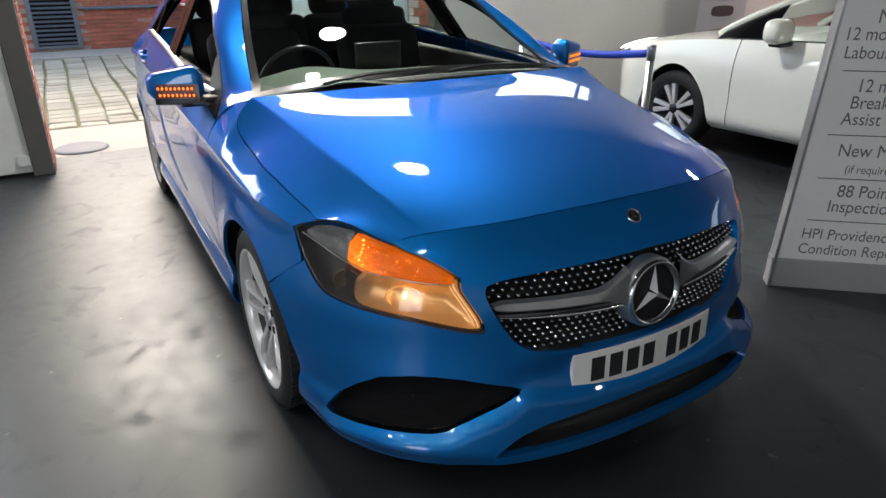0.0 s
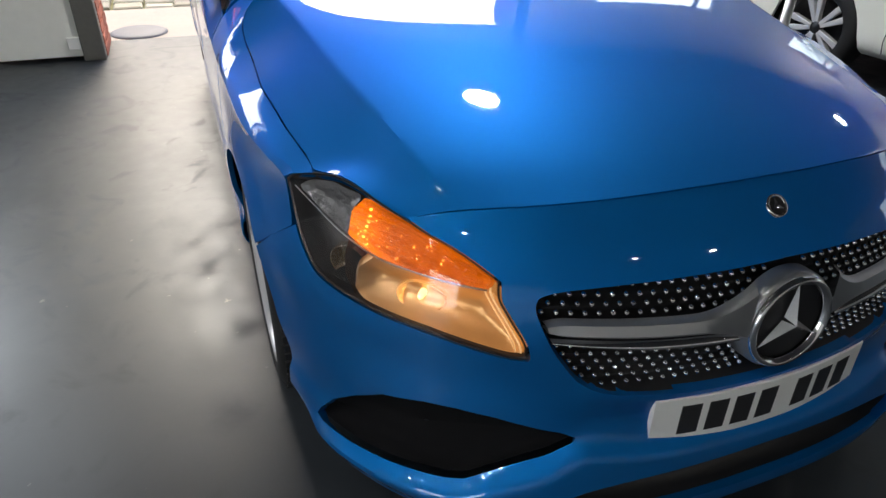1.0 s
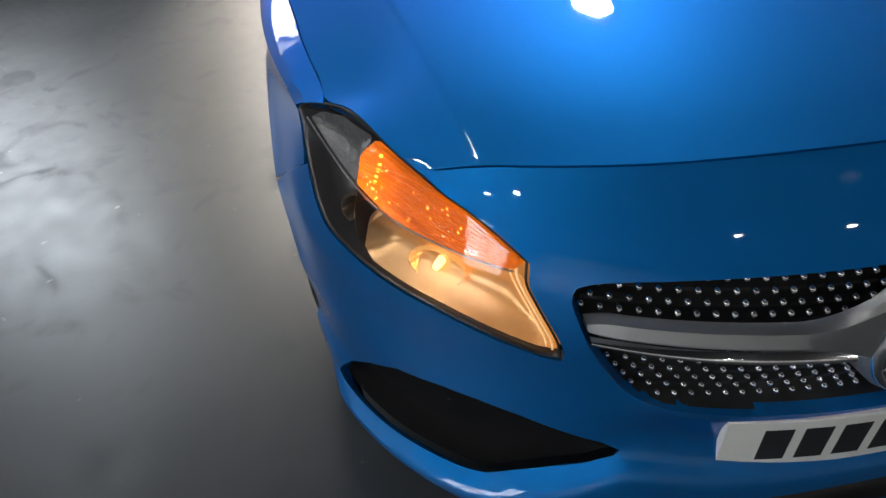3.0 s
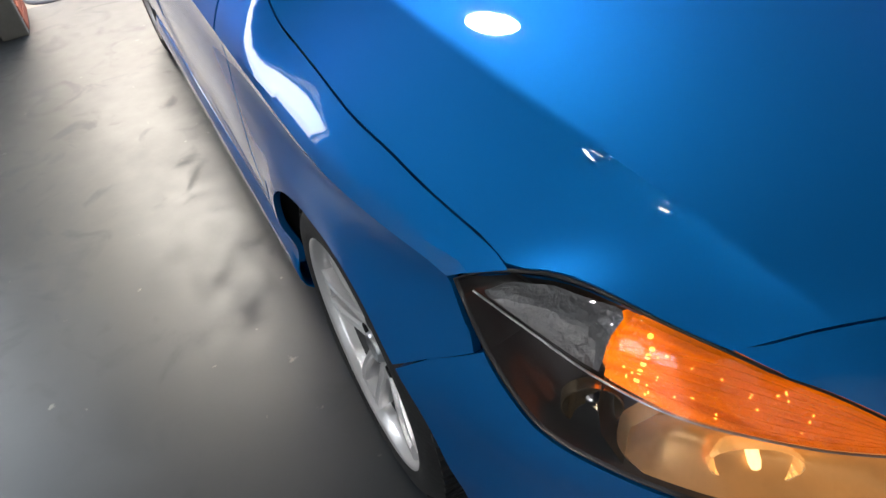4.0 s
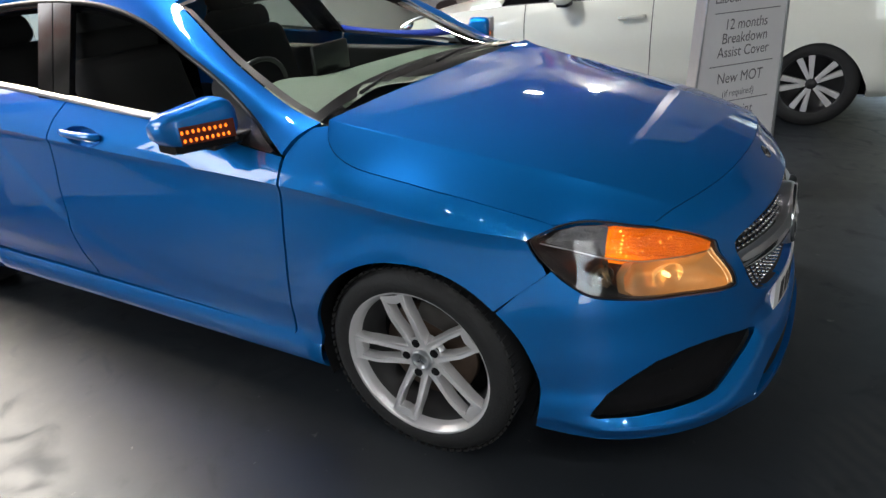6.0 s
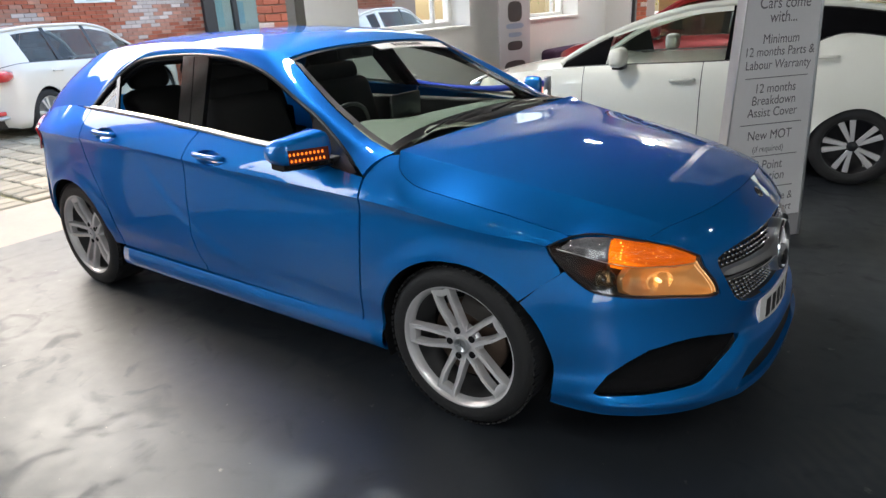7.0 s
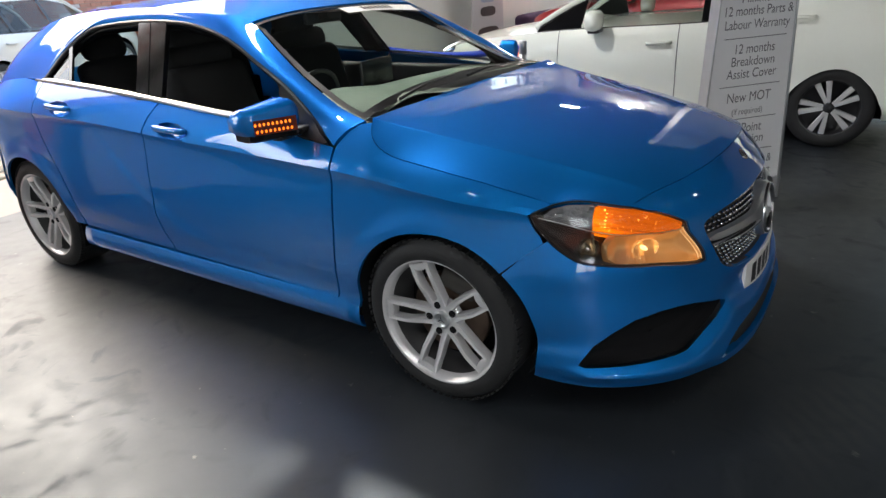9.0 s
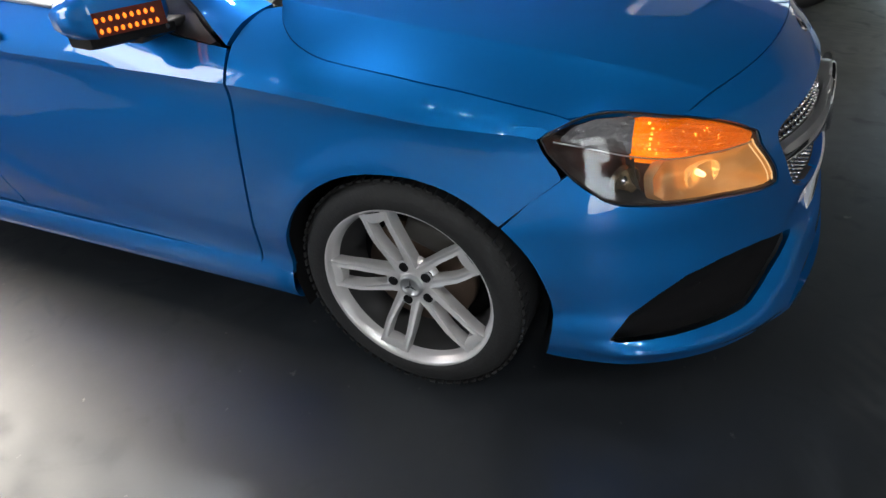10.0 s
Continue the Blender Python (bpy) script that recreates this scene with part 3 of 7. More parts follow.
# dark pan under the panels closes the gaps, the wheel wells are set into it
bm = bmesh.new()
for x0, x1, w, z0, z1 in ((-3.2, -3.06, 0.6, 0.25, 0.9), (-2.33, -0.40, 0.80, 0.19, 0.40), (0.42, 0.70, 0.50, 0.24, 0.72), (-0.36, 0.42, 0.52, 0.24, 0.74), (-3.06, -2.33, 0.55, 0.25, 0.9)):
    box(bm, x0, -w, z0, x1, w, z1, 0.02)
part("underbody", bm, MATT, car)
for ax in (0.0, -2.70):
    for side in (-1, 1):
        rows = []
        for y in (0.875, 0.72, 0.56):
            rows.append([Vector((ax + 0.362 * math.cos(radians(a)), side * (y if y < 0.8 else abs(skin(ax + 0.362 * math.cos(radians(a)), 0.316 + 0.362 * max(0, math.sin(radians(a)))).y) - 0.016), 0.316 + 0.362 * math.sin(radians(a)))) for a in np.linspace(-22, 202, 40)])
        part("wheel_arch_liner", sheet(rows), MATT, car)

# ---------------------------------------------------------------- greenhouse
R1 = spline([(-0.345, 0.735, 0.990), (-0.45, 0.700, 1.005), (-0.54, 0.680, 1.034), (-0.725, 0.643, 1.121), (-0.894, 0.602, 1.219), (-1.06, 0.562, 1.316), (-1.22, 0.557, 1.358), (-1.45, 0.560, 1.380), (-1.75, 0.564, 1.391),
             (-2.05, 0.567, 1.389), (-2.35, 0.568, 1.373), (-2.58, 0.561, 1.347), (-2.76, 0.547, 1.316), (-2.90, 0.528, 1.280)], 90)


def side_glass_y(x, z):
    return upper_b(x) - 0.60 * (z - upper_z(x))


DLO_UP = [(-0.418, 0.920), (-0.504, 0.968), (-0.619, 1.046), (-0.77, 1.134), (-1.017, 1.245), (-1.18, 1.296), (-1.339, 1.326), (-1.47, 1.338), (-1.65, 1.344), (-1.85, 1.340), (-2.02, 1.328), (-2.13, 1.311), (-2.245, 1.254), (-2.35, 1.170), (-2.445, 1.075)]
up2 = spline(DLO_UP, 70)
lowq = [(-2.55, 1.074), (-2.75, 1.066), (-2.95, 1.046), (-3.22, 1.0)]


def frame_low(i):
    """The lower edge of the roof side, from the mirror corner over the windows to the tail."""
    if i < 70:
        x, z = up2[i]
        y = max(half_width(x, min(z, 0.99)) - 0.004 - 0.6 * max(0, z - 0.99), side_glass_y(x, z) + 0.006) if x > -0.62 else side_glass_y(x, z) + 0.006
        return Vector((x, y, z))
    x, z = spline([tuple(up2[-1])] + lowq, 21)[i - 69]
    t = max(0, (TAIL - x) / TAIL_LEN)
    return Vector((x, half_width(x, z) * (1 - t ** 3.2) ** (1 / 3.2), z))


bw = spline([tuple(frame_low(i)) for i in range(90)], 90)
for side in (-1, 1):
    rows = []
    for w in np.linspace(0, 1, 9):
        rows.append([Vector((bw[i][0] + (R1[i][0] - bw[i][0]) * w, side * (bw[i][1] + (R1[i][1] - bw[i][1]) * w + 0.016 * math.sin(math.pi * w)), bw[i][2] + (R1[i][2] - bw[i][2]) * w + 0.012 * math.sin(math.pi * w))) for i in range(90)])
    bm = sheet(rows)
    bm.normal_update()
    if sum(f.normal.y * side for f in bm.faces) < 0:
        bmesh.ops.reverse_faces(bm, faces=bm.faces)
    rim(bm, 0.02)
    part("roof_side", bm, PAINT, car, "blue roof pillar and side rail", angle=35)
    # black seal along the window opening
    bm = tube([Vector((p[0], side * (p[1] - 0.004), p[2] - 0.010)) for p in bw[2:70]], 0.011, 6)
    part("window_seal", bm, TRIM, car)
    inner = []
    for d in (0.0, 0.045):
        inner.append([Vector((p[0], side * (p[1] - 0.010 - d * 0.4), p[2] - 0.006 - d * (1 if 4 < i else i / 4))) for i, p in enumerate(bw[2:66])])
    bm = sheet(inner)
    fr = part("window_frame", bm, GLOSSBLACK, car, "gloss black window frame")
    fr.modifiers.new("thickness", 'SOLIDIFY').thickness = 0.012
    # bright strip and belt
    belt = [(x, upper_z(x) + 0.006) for x in np.linspace(-2.43, -0.62, 40)]
    rows = [[Vector((x, side * (half_width(x, z - 0.02) + dy), z + dz)) for x, z in belt] for dy, dz in ((0.0, -0.015), (0.004, -0.009), (0.000, 0.001), (-0.02, 0.005))]
    bm = sheet(rows)
    bmesh.ops.recalc_face_normals(bm, faces=bm.faces)
    part("belt_strip", bm, SATIN, car, "bright metal belt strip")
    # door pillars between the windows
    for x0, x1, x2, x3 in ((-1.415, -1.505, -1.530, -1.640), (-1.512, -1.60, -1.648, -1.735)):
        rows = []
        for t in np.linspace(0, 1, 10):
            z = 1.02 + 0.315 * t
            rows.append([Vector((x, side * (side_glass_y(x, z) + dy), z)) for x, dy in ((x0 + (x2 - x0) * t, -0.02), (x0 + (x2 - x0) * t, 0.004), (x1 + (x3 - x1) * t, 0.004), (x1 + (x3 - x1) * t, -0.02))])
        bm = sheet(rows)
        bmesh.ops.recalc_face_normals(bm, faces=bm.faces)
        part("window_pillar", bm, GLOSSBLACK, car, smooth=False)
    rows = [[Vector((x, side * (side_glass_y(x, z) + dy), z)) for x, dy in ((-2.16 - 0.10 * t, -0.01), (-2.16 - 0.10 * t, 0.003), (-2.19 - 0.10 * t, 0.003), (-2.19 - 0.10 * t, -0.01))] for t, z in ((t, 1.06 + 0.2 * t) for t in np.linspace(0, 1, 6))]
    part("window_bar", sheet(rows), GLOSSBLACK, car, smooth=False)

    def pane(name, outline, mat):
        bm = trimmed(lambda x, z: Vector((x, side * (side_glass_y(x, z) - 0.012), z)), outline, step=0.04, depth=0)
        ob = part(name, bm, mat, car, "clear rear side window" if mat is GLASS else "dark tinted quarter window")
        ob.visible_shadow = False
        return ob
    if side > 0:
        pane("rear_window", [(-1.53, 1.02), (-1.97, 1.045), (-2.17, 1.055), (-2.255, 1.25), (-2.13, 1.309), (-2.02, 1.325), (-1.70, 1.335)], GLASS)
    pane("quarter_window", [(-2.19, 1.06), (-2.44, 1.07), (-2.35, 1.168), (-2.28, 1.235)], DARKGLASS)
    # mirror triangle
    tri = [(-0.428, 0.917), (-0.51, 0.962), (-0.625, 1.038), (-0.74, 1.105), (-0.745, 1.085), (-0.69, 1.0), (-0.668, 0.962), (-0.565, 0.936)]
    bm = trimmed(lambda x, z: Vector((x, side * (max(half_width(x, min(z, 0.99)) + 0.001 - 0.6 * max(0, z - 0.99), side_glass_y(x, z) + 0.004)), z)), tri, step=0.014, depth=0)
    bm.normal_update()
    if sum(f.normal.y * side for f in bm.faces) < 0:
        bmesh.ops.reverse_faces(bm, faces=bm.faces)
    rim(bm, 0.02)
    part("mirror_triangle", bm, TRIM, car, "satin black mirror triangle", angle=30)

# roof skin between the rails, from the screen to the spoiler
roof_x = curve((0, -1.115), (1, -3.07))
roof_z = curve((-3.22, 1.312), (-3.0, 1.350), (-2.7, 1.386), (-2.3, 1.416), (-1.8, 1.430), (-1.45, 1.415), (-1.25, 1.385), (-1.115, 1.345))


def rail(x):
    k = np.argsort(R1[:, 0])
    return np.interp(x, R1[k, 0], R1[k, 1]), np.interp(x, R1[k, 0], R1[k, 2])


rows = []
for v in np.linspace(0, 1, 36):
    xc = roof_x(v)
    xe = -1.065 + (-2.90 + 1.065) * v
    ye, ze = rail(xe)
    row = []
    for w in np.linspace(-1, 1, 25):
        row.append(Vector((xc + (xe - xc) * abs(w) ** 2.5, ye * w, roof_z(xc) + (ze - roof_z(xc)) * abs(w) ** 2.6)))
    rows.append(row)
bm = sheet(rows)
bm.normal_update()
if sum(f.normal.z for f in bm.faces) < 0:
    bmesh.ops.reverse_faces(bm, faces=bm.faces)
rim(bm, 0.02)
part("roof", bm, PAINT, car, "blue roof panel", angle=35)

# windscreen
ws_rows = []
order = np.argsort(R1[:27, 0])
for t in np.linspace(0, 1, 16):
    ex = -0.352 + (-1.062 + 0.352) * t
    ey, ez = (np.interp(ex, R1[:27, 0][order], R1[:27, k][order]) for k in (1, 2))
    bow = math.sin(math.pi * t)
    cx, cz = -0.445 - 0.683 * t + 0.02 * bow, 1.004 + 0.336 * t + 0.026 * bow
    ws_rows.append([Vector((cx + (ex - cx) * abs(w) ** 2.3, (ey - 0.004) * w, cz + (ez + 0.002 - cz) * abs(w) ** 2.4)) for w in np.linspace(-1, 1, 25)])
ws = part("windscreen", sheet(ws_rows), GLASS, car, "clear curved windscreen")
ws.visible_shadow = False


def screen_at(t, w, lift=0.0):
    i, j = t * 15, (w + 1) / 2 * 24
    a, b = ws_rows[min(14, int(i))], ws_rows[min(14, int(i)) + 1]
    j0 = min(23, int(j))
    p = (a[j0].lerp(a[j0 + 1], j - j0)).lerp(b[j0].lerp(b[j0 + 1], j - j0), i - min(14, int(i)))
    n = Vector((0.45, 0, 0.89))
    return p + n * lift


for w0, w1, t0, t1, nm in ((-1.0, -0.955, 0, 1, "screen_edge"), (0.955, 1.0, 0, 1, "screen_edge"), (-1, 1, 0, 0.06, "screen_edge"), (-1, 1, 0.965, 1, "screen_edge")):
    part(nm, sheet([[screen_at(t, w, 0.002) for w in np.linspace(w0, w1, 24)] for t in np.linspace(t0, t1, 12)]), TRIM, ws, "black border of the glass")
# cowl under the screen
part("cowl", sheet([[Vector((-0.46 + 0.12 * abs(w) ** 2.2 + dx, 0.71 * w, 0.992 - 0.012 * w * w + dz)) for w in np.linspace(-1, 1, 21)] for dx, dz in ((-0.03, 0.004), (0.03, -0.012), (0.07, -0.022), (0.14, -0.05))]), BLACK, car, "black cowl panel")
# white strip of lettering across the top of the glass: its words are bars
part("sun_strip", sheet([[screen_at(t, w, 0.004) for w in np.linspace(0.02, 0.93, 20)] for t in (0.86, 0.95)]), PLATEWHITE, ws, "white dealer strip on the glass")
bm = bmesh.new()
for k in range(7):
    w0 = 0.26 + 0.055 * k
    vs = [bm.verts.new(screen_at(t, w, 0.006)) for t, w in ((0.885, w0), (0.885, w0 + 0.035), (0.93, w0 + 0.035), (0.93, w0))]
    bm.faces.new(vs)
part("strip_lettering", bm, INK, ws, "dark lettering bars", smooth=False)
# wipers
for y0, y1, t1 in ((-0.42, 0.06, 0.045), (0.12, 0.58, 0.05)):
    part("wiper", tube([screen_at(0.0, y0 / 0.7, 0.010), screen_at(0.02, (y0 * 0.6 + y1 * 0.4) / 0.7, 0.016), screen_at(t1, y1 / 0.7, 0.008)], [0.007, 0.004, 0.003], 6), BLACK, car, "black wiper arm")

# tail: hatch, rear glass, lamps, bumper
rows = []
for z in np.linspace(0.19, 1.02, 18):
    row = []
    for w in np.linspace(-1, 1, 21):
        a = math.asin(min(1, abs(w) * 0.999))
        q = skin(-3.05, z)
        x = -3.05 - 0.34 * (1 - abs(w) ** 2.6) - 0.03 * math.exp(-((z - 0.5) / 0.15) ** 2)
        row.append(Vector((x, abs(q.y) * w, z)))
    rows.append(row)
bm = sheet(rows)
bmesh.ops.recalc_face_normals(bm, faces=bm.faces)
part("rear_bumper", bm, PAINT, car, "blue tailgate and rear bumper")
rows = [[Vector(((-3.05 - 0.33 * (1 - abs(w) ** 2.6)) * (1 - t) + (-2.89 - 0.15 * (1 - abs(w) ** 2.5)) * t, (abs(skin(-3.05, 1.02).y) * (1 - t) + 0.52 * t) * w, 1.02 * (1 - t) + (1.265 + 0.062 * (1 - abs(w) ** 2.6)) * t)) for w in np.linspace(-1, 1, 21)] for t in np.linspace(0, 1, 8)]
rg = part("rear_glass", sheet(rows), GLASS, car, "tailgate window")
rg.visible_shadow = False
for side in (-1, 1):
    panel("tail_lamp", [(-3.00, 0.865), (-3.08, 0.80), (-3.28, 0.79), (-3.33, 0.93), (-3.20, 0.985), (-3.06, 0.955)], REDLAMP, car, side, "red wrap-round tail lamp", step=0.02, depth=0.01, inset=-0.010)

# ---------------------------------------------------------------- cabin
cab = bmesh.new()
box(cab, -2.9, -0.70, 0.35, -0.55, 0.70, 0.42, 0.02)
part("cabin_floor", cab, CABIN, car)
rows = [[Vector((x, y, z + 0.008 * math.cos(y * 4))) for y in np.linspace(-0.72, 0.72, 21)] for x, z in ((-0.40, 0.965), (-0.52, 0.985), (-0.68, 0.985), (-0.84, 0.972), (-0.90, 0.94), (-0.92, 0.86), (-0.86, 0.70), (-0.80, 0.45))]
for row in rows:
    for p in row:
        p.z += 0.045 * math.exp(-((p.y + 0.37) / 0.20) ** 2) * (1 if p.z > 0.93 else 0)
part("dashboard", sheet(rows), DASHTOP, car, "grey padded dashboard")
bm = boxed(-0.885, -0.115, 0.98, -0.865, 0.115, 1.10, bevel=0.008)
part("dash_screen", bm, TRIM, car, "upright central display")
bm = lathe([(0.165, 0.0), (0.178, 0.012), (0.185, 0.0), (0.178, -0.012), (0.165, 0.0)], 40, 'X')
moved(bm, pose(-0.98, -0.36, 0.93, 0, 22, 0))
part("steering_wheel", bm, TRIM, car, "black steering wheel")
bm = boxed(-0.02, -0.155, -0.03, 0.02, 0.155, 0.025, bevel=0.012)
box(bm, -0.02, -0.02, -0.16, 0.02, 0.02, 0.0, 0.01)
moved(bm, pose(-0.98, -0.36, 0.93, 0, 22, 0))
part("steering_hub", bm, TRIM, car)
for y in (-0.36, 0.36):
    seat_bm = bmesh.new()
    box(seat_bm, -1.62, y - 0.25, 0.42, -1.10, y + 0.25, 0.62, 0.06, 3)
    part("seat_cushion", seat_bm, SEAT, car)
    back = bmesh.new()
    box(back, -0.08, -0.25, 0.0, 0.08, 0.25, 0.58, 0.07, 3)
    box(back, -0.06, -0.20, 0.56, 0.05, 0.20, 0.68, 0.05, 3)
    box(back, -0.06, -0.145, 0.66, 0.045, 0.145, 0.83, 0.05, 3)
    moved(back, pose(-1.56, y, 0.55, 0, -16, 0))
    part("seat_backrest", back, SEAT, car, "black seat back with integrated headrest")
rear = bmesh.new()
box(rear, -2.35, -0.62, 0.42, -1.95, 0.62, 0.62, 0.05, 2)
part("rear_bench", rear, SEAT, car)
for y in (-0.37, 0.0, 0.37):
    back = bmesh.new()
    box(back, -0.07, -0.19, 0.0, 0.07, 0.19, 0.60, 0.05, 2)
    box(back, -0.05, -0.13, 0.60, 0.05, 0.13, 0.74, 0.05, 3)
    moved(back, pose(-2.34, y, 0.55, 0, -18, 0))
    part("rear_backrest", back, SEAT, car)
rows = [[Vector((x, w * 0.53, min(roof_z(x), 1.43) - 0.035 - 0.03 * abs(w) ** 3)) for w in np.linspace(-1, 1, 9)] for x in np.linspace(-2.95, -1.17, 12)]
part("headlining", sheet(rows), material("grey_headlining", (0.18, 0.18, 0.17), 0.9, vary=0.1, scale=60), car)
bm = boxed(-1.20, -0.125, 1.265, -1.17, 0.125, 1.325, bevel=0.012)
box(bm, -1.17, -0.05, 1.28, -1.10, 0.05, 1.325, 0.01)
part("cabin_mirror", bm, BLACK, car, "black interior mirror")
for side in (-1, 1):
    bm = boxed(-2.35, side * 0.70, 0.42, -0.60, side * 0.76, 0.97, bevel=0.02)
    part("door_card", bm, CABIN, car)

# ---------------------------------------------------------------- door handles, mirrors
for side in (-1, 1):
    for hx, hz in HANDLES:
        y = half_width(hx, hz)
        ring = cup_line(hx, hz)
        rows = []
        for s, d in ((1.04, -0.001), (1.0, 0.003), (0.93, 0.012), (0.75, 0.024), (0.45, 0.031), (0.03, 0.033)):
            rows.append([Vector((x, side * (half_width(x, z) - d), z)) for x, z in (((hx + (p[0] - hx) * s), hz + (p[1] - hz) * s) for p in ring + ring[:1])])
        bm = sheet(rows)
        bm.normal_update()
        if sum(f.normal.y * side for f in bm.faces) < 0:
            bmesh.ops.reverse_faces(bm, faces=bm.faces)
        part("handle_cup", bm, PAINT, car, "blue hollow behind the handle")
        bm = bmesh.new()
        pts = [Vector((hx + dx, side * (y + dy), hz + dz)) for dx, dy, dz in ((0.100, -0.002, 0.004), (0.088, 0.014, 0.006), (0.0, 0.024, 0.010), (-0.085, 0.018, 0.012), (-0.102, -0.004, 0.010))]
        part("door_handle", tube(spline([tuple(p) for p in pts], 12), [0.010] + [0.0135] * 10 + [0.010], 10), PAINT, car, "blue pull handle")
    # mirror
    rows = []
    for t in np.linspace(0, 1, 14):
        y = 0.845 + 0.185 * t
        r = (1 - max(0, (t - 0.84) / 0.16) ** 2.4 * 0.50) * (0.62 + 0.38 * min(1, t / 0.12))
        h0, h1 = 1.012 - (0.050 - 0.004 * t) * r, 1.012 + (0.080 - 0.036 * t) * r
        xf, xb = -0.60 + 0.055 * r - 0.10 * t, -0.665 - 0.07 * t
        ring = []
        for a in np.linspace(0, 2 * math.pi, 20, endpoint=False):
            c, s = math.cos(a), math.sin(a)
            c, s = math.copysign(abs(c) ** 0.42, c), math.copysign(abs(s) ** 0.42, s)
            ring.append(Vector(((xf + xb) / 2 + (xf - xb) / 2 * c, side * y, (h0 + h1) / 2 + (h1 - h0) / 2 * s)))
        rows.append(ring)
    bm = sheet(rows, True)
    bm.verts.ensure_lookup_table()
    bm.faces.new(bm.verts[:20]), bm.faces.new(bm.verts[-20:])
    bmesh.ops.recalc_face_normals(bm, faces=bm.faces)
    mirror = part("door_mirror", bm, PAINT, car, "blue door mirror with amber repeater")
    bm = boxed(-0.70, side * 0.84, 0.938, -0.59, side * 0.93, 0.956, bevel=0.008)
    box(bm, -0.63, side * 0.79, 0.955, -0.56, side * 0.87, 0.975, 0.008)
    part("mirror_foot", bm, BLACK, mirror, "black mirror foot")
    rows = []
    for t in np.linspace(0.02, 0.90, 12):
        y = 0.845 + 0.185 * t
        xf, xb = -0.60 + 0.048 - 0.10 * t - 0.03 * max(0, t - 0.84) / 0.16, -0.662 - 0.07 * t
        rows.append([Vector((x, side * y, z)) for x, z in ((xb, 0.972), (xb, 0.950), (xf - 0.012, 0.946), (xf, 0.952), (xf, 0.972))])
    bm = sheet(rows)
    bm.verts.ensure_lookup_table()
    bm.faces.new(bm.verts[:5]), bm.faces.new(bm.verts[-5:])
    bmesh.ops.recalc_face_normals(bm, faces=bm.faces)
    part("mirror_base", bm, GLOSSBLACK, mirror, "black underside of the mirror", smooth=False)
    part("repeater_strip", sheet([[Vector((-0.60 + 0.055 * (1 - max(0, (t - 0.84) / 0.16) ** 2.4 * 0.50) - 0.10 * t + 0.0005, side * (0.845 + 0.185 * t), z)) for t in np.linspace(0.12, 0.86, 14)] for z in (0.973, 1.026)]), REPEATER, mirror, "smoked repeater window")
    for row in (0, 1):
        for k in range(9):
            t = 0.22 + 0.074 * k + 0.02 * row
            y = 0.845 + 0.185 * t
            xf = -0.60 + 0.055 * (1 - max(0, (t - 0.84) / 0.16) ** 2.4 * 0.50) - 0.10 * t
            bm = bmesh.new()
            bmesh.ops.create_icosphere(bm, subdivisions=1, radius=1, matrix=Matrix.LocRotScale((xf + 0.001, side * y, 0.985 + 0.024 * row), None, (0.004, 0.0050, 0.0065)))
            part("repeater_diode", bm, AMBERLED, mirror)


